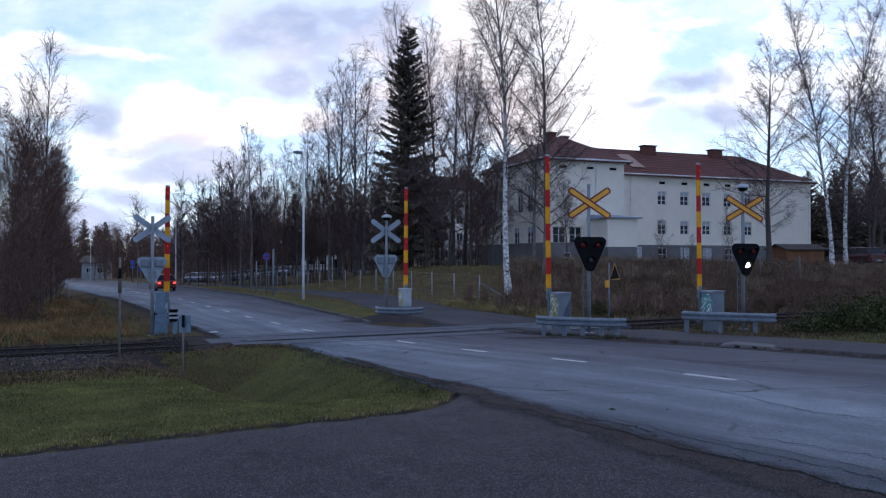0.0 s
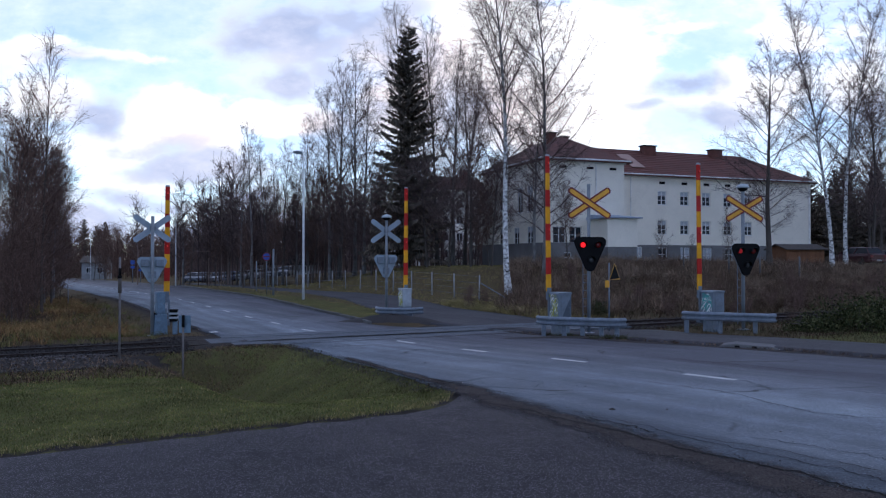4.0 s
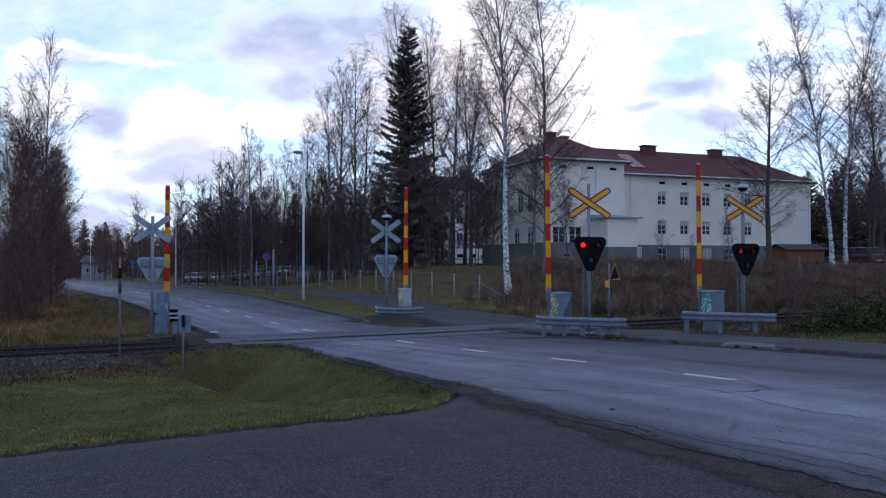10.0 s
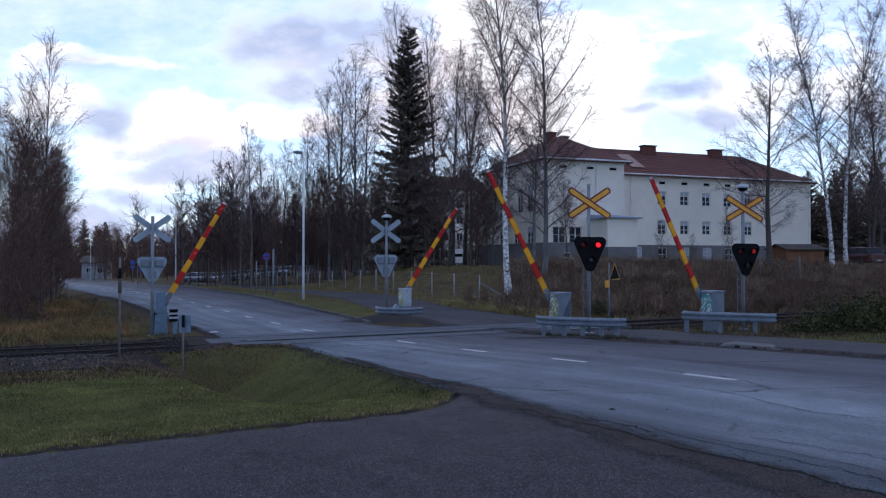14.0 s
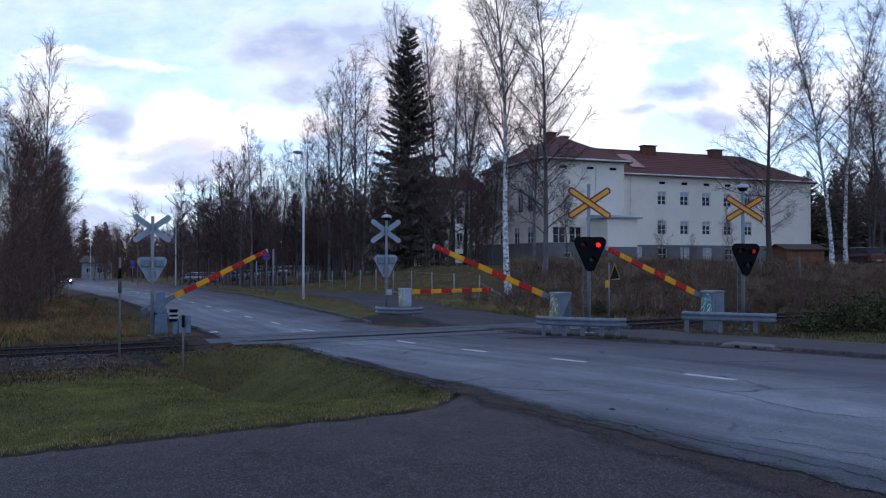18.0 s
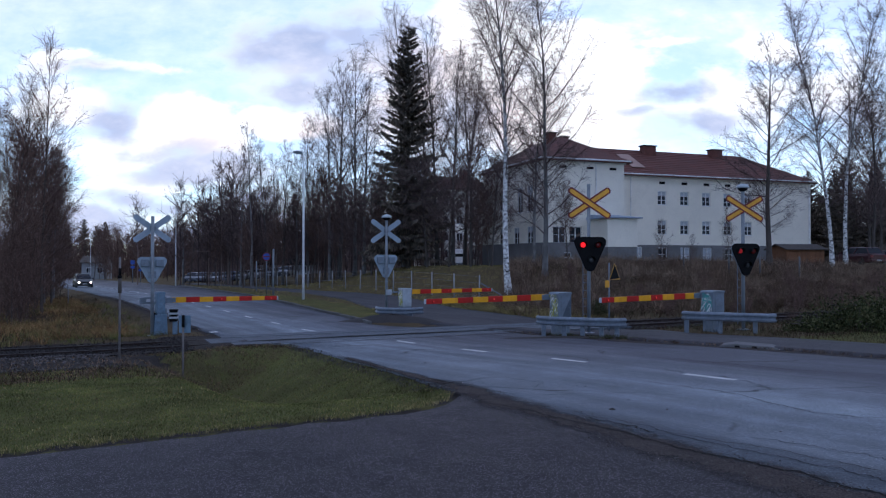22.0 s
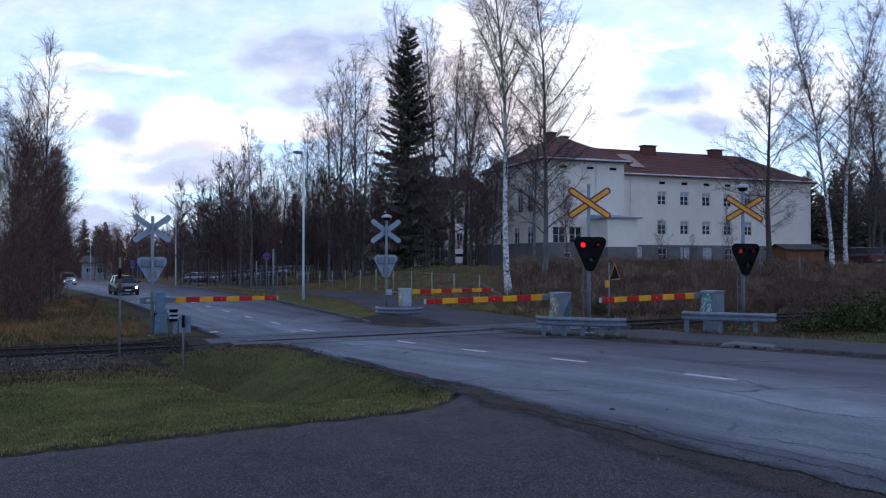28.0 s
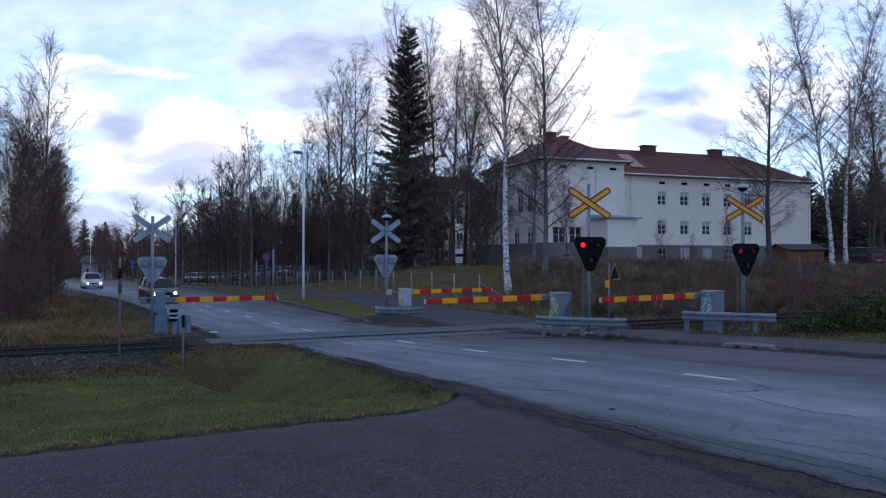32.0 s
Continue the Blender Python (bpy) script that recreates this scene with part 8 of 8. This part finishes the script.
def car(name, label, paint, L=4.3, W=1.74, H=1.45, wagon=0.0, lights=True, tail=False, m=None):
    """A five-door car that looks along -y. wagon 0 to 1: how far the roof runs back."""
    c = thing(name, m or Matrix.Identity(4), label, "car")
    a, b = -L / 2, L / 2
    hw = W / 2
    belt = H * 0.62
    body = part("body", loft([(a, hw * 0.80, 0.30, 0.52, hw * 0.72, 0.60), (a + 0.12, hw * 0.93, 0.22, 0.58, hw * 0.84, 0.70), (a + 0.55, hw, 0.20, 0.66, hw * 0.88, belt - 0.06),
                              (a + 1.15, hw, 0.19, 0.72, hw * 0.90, belt + 0.03), (a + 2.3, hw, 0.19, 0.76, hw * 0.91, belt + 0.05), (b - 0.9, hw, 0.19, 0.76, hw * 0.91, belt + 0.06),
                              (b - 0.25, hw * 0.97, 0.22, 0.74, hw * 0.88, belt + 0.06), (b, hw * 0.86, 0.32, 0.66, hw * 0.80, belt - 0.02)]), paint, c, bevel=0.03)
    tail_y = b - 0.55 + 0.35 * wagon
    g0, g1, r0, r1 = a + 1.05, b - 0.18, a + 1.95, tail_y - 0.25
    zb, zt = belt + 0.04, H
    bw, tw = hw * 0.90, hw * 0.70
    glass = Shape().add([(-bw, g0, zb), (bw, g0, zb), (bw, g1, zb), (-bw, g1, zb), (-tw, r0, zt - 0.04), (tw, r0, zt - 0.04), (tw, r1, zt - 0.04), (-tw, r1, zt - 0.04)],
                        [(3, 2, 1, 0), (0, 1, 5, 4), (1, 2, 6, 5), (2, 3, 7, 6), (3, 0, 4, 7), (4, 5, 6, 7)])
    part("glasshouse", glass, CAR_GLASS, c, "dark car glass", bevel=0.03)
    part("roof", Shape().add([(-tw - 0.03, r0 - 0.06, zt - 0.06), (tw + 0.03, r0 - 0.06, zt - 0.06), (tw + 0.03, r1 + 0.06, zt - 0.06), (-tw - 0.03, r1 + 0.06, zt - 0.06),
                              (-tw * 0.9, r0 + 0.05, zt), (tw * 0.9, r0 + 0.05, zt), (tw * 0.9, r1 - 0.05, zt), (-tw * 0.9, r1 - 0.05, zt)],
                             [(3, 2, 1, 0), (0, 1, 5, 4), (1, 2, 6, 5), (2, 3, 7, 6), (3, 0, 4, 7), (4, 5, 6, 7)]), paint, c, bevel=0.02)
    for sx in (-1, 1):
        for (y0, z0), (y1, z1) in (((g0, zb), (r0, zt - 0.04)), ((g1, zb), (r1, zt - 0.04)), (((g0 + g1) / 2, zb), ((r0 + r1) / 2, zt - 0.04))):
            part("pillar", Shape().tube([(sx * (bw + 0.008), y0, z0), (sx * (tw + 0.012), y1, z1)], 0.035, 6), paint, c)
        part("mirror", Shape().box((sx * (hw + 0.09), a + 1.35, belt + 0.10), (0.2, 0.1, 0.13)), paint, c, bevel=0.03)
        part("door_line", Shape().box((sx * (hw + 0.002), a + 2.25, 0.5), (0.006, 0.012, 0.5)), BLACK, body)
        part("door_handle", Shape().box((sx * (hw + 0.015), a + 2.5, 0.72), (0.03, 0.16, 0.03)), BLACK, body, bevel=0.008)
        lamp = part("headlight", Shape().box((sx * hw * 0.66, a + 0.03, 0.60), (0.36, 0.14, 0.15)), CLEAR_LENS, c, bevel=0.03)
        if lights:
            part("headlight_bulb", Shape().lathe([(0.095, 0), (0.085, 0.02), (0.004, 0.03)], 14, pose(sx * hw * 0.66, a - 0.045, 0.60, 90, 0, 0)), HEAD_GLOW, lamp, "lit headlight")
        part("tail_light", Shape().box((sx * hw * 0.74, b - 0.03, 0.74), (0.26, 0.1, 0.17)), TAIL_GLOW if tail else SIGN_RED, c, bevel=0.02)
    part("grille", Shape().box((0, a - 0.004, 0.56), (W * 0.34, 0.03, 0.13)), BLACK, c, bevel=0.01)
    part("bumper", Shape().box((0, a + 0.02, 0.38), (W * 0.88, 0.16, 0.18)), paint, c, bevel=0.04)
    part("bumper", Shape().box((0, b - 0.02, 0.42), (W * 0.88, 0.16, 0.2)), paint, c, bevel=0.04)
    for y, t in ((a - 0.066, 1), (b + 0.065, 1)):
        pl = part("number_plate", Shape().box((0, y, 0.42), (0.44, 0.012, 0.11)), PLATE, c, "white number plate")
        for k in range(6):
            part("plate_bar", Shape().box((-0.15 + 0.06 * k, y - 0.008 * (1 if y < 0 else -1), 0.42), (0.035, 0.004, 0.06)), BLACK, pl)
    wheels = add_wheels(c, W - 0.2, (a + 0.82, b - 0.85), 0.31, 0.2)
    return c, wheels


def motorhome(label):
    c = thing("motorhome", Matrix.Identity(4), label, "motorhome")
    white = car_paint("motorhome_white", (0.82, 0.82, 0.82), 0.0)
    part("living_box", Shape().prism([(-3.3, 0.55), (1.7, 0.55), (1.7, 2.05), (2.75, 2.25), (2.95, 2.55), (2.7, 2.85), (1.9, 2.95), (-3.25, 2.95), (-3.3, 2.9)], -1.1, 1.1, pose(0, 0, 0, 0, 0, -90)), white, c, bevel=0.05)
    part("cab", Shape().prism([(1.6, 0.45), (3.3, 0.45), (3.38, 0.85), (3.2, 1.15), (2.75, 1.3), (2.2, 2.1), (1.6, 2.1)], -0.95, 0.95, pose(0, 0, 0, 0, 0, -90)), white, c, bevel=0.05)
    part("windscreen", Shape().prism([(2.70, 1.36), (2.79, 1.36), (2.30, 2.06), (2.22, 2.06)], -0.85, 0.85, pose(0, 0, 0, 0, 0, -90)), CAR_GLASS, c)
    for sx in (-1, 1):
        for y, w, z, h in ((1.9, 1.0, 1.75, 0.55), (-0.2, 1.0, 1.75, 0.55), (-2.2, 0.6, 1.55, 1.5)):
            part("window", Shape().box((sx * 1.105, y, z), (0.03, w, h)), CAR_GLASS, c, bevel=0.01)
        part("cab_window", Shape().prism([(1.75, 1.3), (2.5, 1.3), (2.15, 1.95), (1.75, 1.95)], -0.015, 0.015, pose(sx * 0.955, 0, 0, 0, 0, -90)), CAR_GLASS, c)
        part("stripe", Shape().box((sx * 1.106, 0.7, 1.2), (0.012, 4.6, 0.14)), CABINET, c, "grey decorative stripe")
        part("tail_light", Shape().box((sx * 0.95, 3.31, 0.95), (0.16, 0.05, 0.5)), TAIL_GLOW if sx > 0 else SIGN_RED, c, bevel=0.01)
        part("headlight", Shape().box((sx * 0.7, -3.32, 0.85), (0.3, 0.08, 0.2)), CLEAR_LENS, c, bevel=0.02)
    part("rear_window", Shape().box((0, 3.305, 1.9), (1.3, 0.03, 0.5)), CAR_GLASS, c, bevel=0.01)
    part("skirt", Shape().box((0, 0.8, 0.5), (2.1, 4.9, 0.25)), CABINET, c, bevel=0.03)
    part("bumper", Shape().box((0, 3.3, 0.55), (2.1, 0.14, 0.25)), CABINET, c, bevel=0.03)
    wheels = add_wheels(c, 1.9, (-2.3, 1.7), 0.36, 0.24)
    return c, wheels


dark_car, dark_wheels = car("estate_car", "dark grey-green estate car with lit headlights on the road", car_paint("dark_paint", (0.005, 0.006, 0.006), 0.0), 4.5, 1.74, 1.47, 0.9)
pale_car, pale_wheels = car("estate_car", "silver-white estate car with lit headlights on the road", car_paint("silver_paint", (0.50, 0.51, 0.54)), 4.4, 1.74, 1.60, 1.0)
red_car, red_wheels = car("hatchback_car", "dark red hatchback car with brake lights on", car_paint("red_paint", (0.13, 0.010, 0.014)), 4.1, 1.72, 1.46, 0.5, False, True)
camper, camper_wheels = motorhome("white motorhome with a cab over the driver, beyond the meadow")

PARK = ((0.09, 0.10, 0.13), (0.22, 0.23, 0.26), (0.05, 0.08, 0.18), (0.06, 0.014, 0.016), (0.32, 0.33, 0.35), (0.06, 0.07, 0.10))
protos = []
for i, (px, d, turn) in enumerate(((-36.4, 116.0, 85), (-34.6, 117.0, 92), (-32.4, 117.0, 88), (41.0, 75.5, 196), (-28.8, 118.0, 86), (-26.6, 118.0, 95), (-24.3, 118.0, 90), (-30.5, 117.0, 88), (-39.3, 122.0, 90), (-38.0, 116.0, 90), (44.3, 77.0, 150), (-37.0, 122.0, 88), (-34.7, 122.0, 92), (-32.5, 122.5, 90), (-30.4, 122.0, 90), (-28.2, 122.5, 86), (-26.0, 122.5, 90))):
    turn = turn if px > 0 else turn - 90  # parked nose-in, side by side
    kind = (0, 1, 2, 3, 4, 5, 0, 1, 2, 5, 4, 0, 1, 2, 4, 5, 1)[i]
    if kind == len(protos):
        protos.append(car("parked_car", ("black", "silver", "blue", "red", "white", "grey")[(0, 1, 2, 3, 4, 5)[kind]] + " parked car behind the trees", car_paint("parked_paint", PARK[kind]), 4.3, 1.74, 1.48, 0.6, False)[0])
        protos[-1].matrix_basis = pose(px, d, ground_z(px, d), 0, 0, turn) @ Matrix.Scale(1.2 if kind == 3 else 1.0, 4)
    else:
        copy_thing(protos[kind], pose(px, d, ground_z(px, d), 0, 0, turn))


# ---------------------------------------------------------------- motion
def drive_pose(s, n):
    x, y = from_road(s, n)
    return x, y, surf(s, n) + 0.012


def bulb_rows(bulb, lit):
    x, _, z = bulb.matrix_basis.translation
    on, off = pose(x, BULB_ON, z), pose(x, BULB_OFF, z)
    rows = [(0.0, on if any(a <= 0.0 < b for a, b in lit) else off)]
    for a, b in lit:
        if a > 0.05:
            rows += [(a - 0.034, off), (a + 0.034, on)]
        if b < SECONDS - 0.05:
            rows += [(b - 0.034, on), (b + 0.034, off)]
    rows.append((SECONDS, rows[-1][1]))
    return rows


def motions():
    # clouds drift away over the house
    walk(clouds, [(0.0, pose(0, 0, 102)), (SECONDS, pose(0, 38, 102))])
    # booms
    swing = {
        "near": ((0, 0.6), (11.1, 0.6), (11.6, 4), (12, 8.5), (12.5, 14), (13, 19.5), (13.5, 25), (14, 31), (14.5, 36.5), (15.5, 46), (16.5, 55), (17, 60), (17.5, 65), (18, 69.5), (18.5, 73.5), (19, 77.5), (19.5, 81), (20, 84.4), (20.5, 87.8), (21, 90.3), (32, 90.3)),
        "near_path": ((0, 0.6), (11.1, 0.6), (11.6, 4), (12, 8.5), (12.5, 14), (13, 19), (13.5, 25), (14, 30.5), (14.5, 36), (15.5, 45.5), (16.5, 55), (17, 60), (17.5, 65), (18, 69.5), (18.5, 73.5), (19, 77.0), (19.5, 81.5), (20, 85.4), (20.5, 88.6), (21, 90.6), (32, 90.6)),
        "far_path": ((0, 0.3), (11.0, 0.3), (11.5, 3), (12, 9), (12.5, 17), (13, 25), (13.5, 30), (14, 35), (14.5, 42), (15.5, 61), (16.5, 78), (17, 84.5), (17.6, 90), (32, 90)),
        "far_road": ((0, 0.3), (11.0, 0.3), (11.6, 4), (12, 7.5), (12.5, 12.5), (13, 18), (13.5, 24), (14, 30), (14.5, 35.5), (15.5, 43), (16.5, 51.5), (17.5, 60), (18.5, 68), (19, 72), (19.5, 76), (20, 80), (20.5, 84.3), (21, 89), (21.4, 90.3), (32, 90.3)),
    }
    for key, rows in swing.items():
        boom, side, at = BOOMS[key]
        walk(boom, [(t, Matrix.Translation(at) @ Matrix.Rotation(radians(a * side), 4, "Y")) for t, a in rows])
    # flashing lamps: reds take turns, the white one blinks before them
    left = [(6.26 + 0.7545 * k - 0.189, 6.26 + 0.7545 * k + 0.189) for k in range(-4, 35)]
    left = [(a - 0.02, min(b + 0.02, SECONDS)) for a, b in left if a > 3.0]
    right = [(2.74, left[0][0] + 0.035)] + [(p[1] - 0.035, q[0] + 0.035) for p, q in zip(left[:-1], left[1:])]
    for bulb, role, front, bell in SIGNAL_LAMPS:
        if role == "white":
            lit = ((0.65, 1.36), (2.14, 2.66)) if not bell else ((0.0, 0.1), (0.92, 1.5), (2.44, 2.7))
        else:
            lit = left if role.endswith("L") else right
        if front:
            walk(bulb, bulb_rows(bulb, lit))
    # cars: seconds and metres along the road
    for thing_, wheels, lane, rows in ((dark_car, dark_wheels, -1.75, ((0.0, 400.0), (9.0, 190.0), (12.0, 126.2), (14.0, 113.3), (17.0, 102.4), (18.5, 91.7), (19.5, 84.6), (20.5, 78.9), (21.5, 74.1), (22.5, 69.7), (23.5, 64.6), (24.5, 59.4), (25.5, 54.7), (27.5, 44.5), (28.5, 39.9), (29.5, 35.9), (30.5, 32.5), (31.0, 30.8), (32.0, 28.0))), (pale_car, pale_wheels, -1.75, ((0.0, 410.0), (20.0, 180.0), (23.5, 113.3), (24.5, 106.5), (25.5, 100.9), (27.5, 93.0), (28.5, 87.3), (29.5, 81.3), (30.0, 77.9), (31.0, 70.2), (32.0, 63.4)))):
        keyed = []
        for t, s in rows:
            x, y, z = drive_pose(s, lane)
            keyed.append((t, pose(x, y, z, 0, 0, ROAD_TURN)))
        walk(thing_, keyed)
    way = ((0.0, -25.6, 69.6, 211), (0.5, -27.4, 72.2, 216), (1.0, -29.6, 74.4, 221), (1.5, -32.2, 76.0, 231), (2.0, -35.4, 77.0, 242), (2.5, -38.6, 77.5, 254), (3.0, -42.0, 77.8, 263), (4.0, -49, 78.2, 268), (6.0, -64, 78.8, 268), (9.0, -86, 79.6, 268), (12.0, -100, 80, 268), (32.0, -100, 80, 268))
    walk(red_car, [(t, pose(x, y, ground_z(x, y) + 0.012, 0, 0, a)) for t, x, y, a in way])
    tour = ((0.0, -19.9, 126, 94), (3.0, -10.8, 126, 94), (5.5, -1.5, 126, 94), (6.5, 1.9, 126, 94), (7.5, 4.0, 126, 96), (9.0, 4.4, 126, 98), (10.5, 4.4, 126, 104), (12.0, 4.0, 126.6, 118), (12.6, 3.4, 127.2, 138), (13.2, 2.9, 128, 162), (14.0, 2.8, 128.6, 176), (32.0, 2.8, 128.6, 178))
    walk(camper, [(t, pose(x, y, ground_z(x, y) + 0.02, 0, 0, a)) for t, x, y, a in tour])


motions()
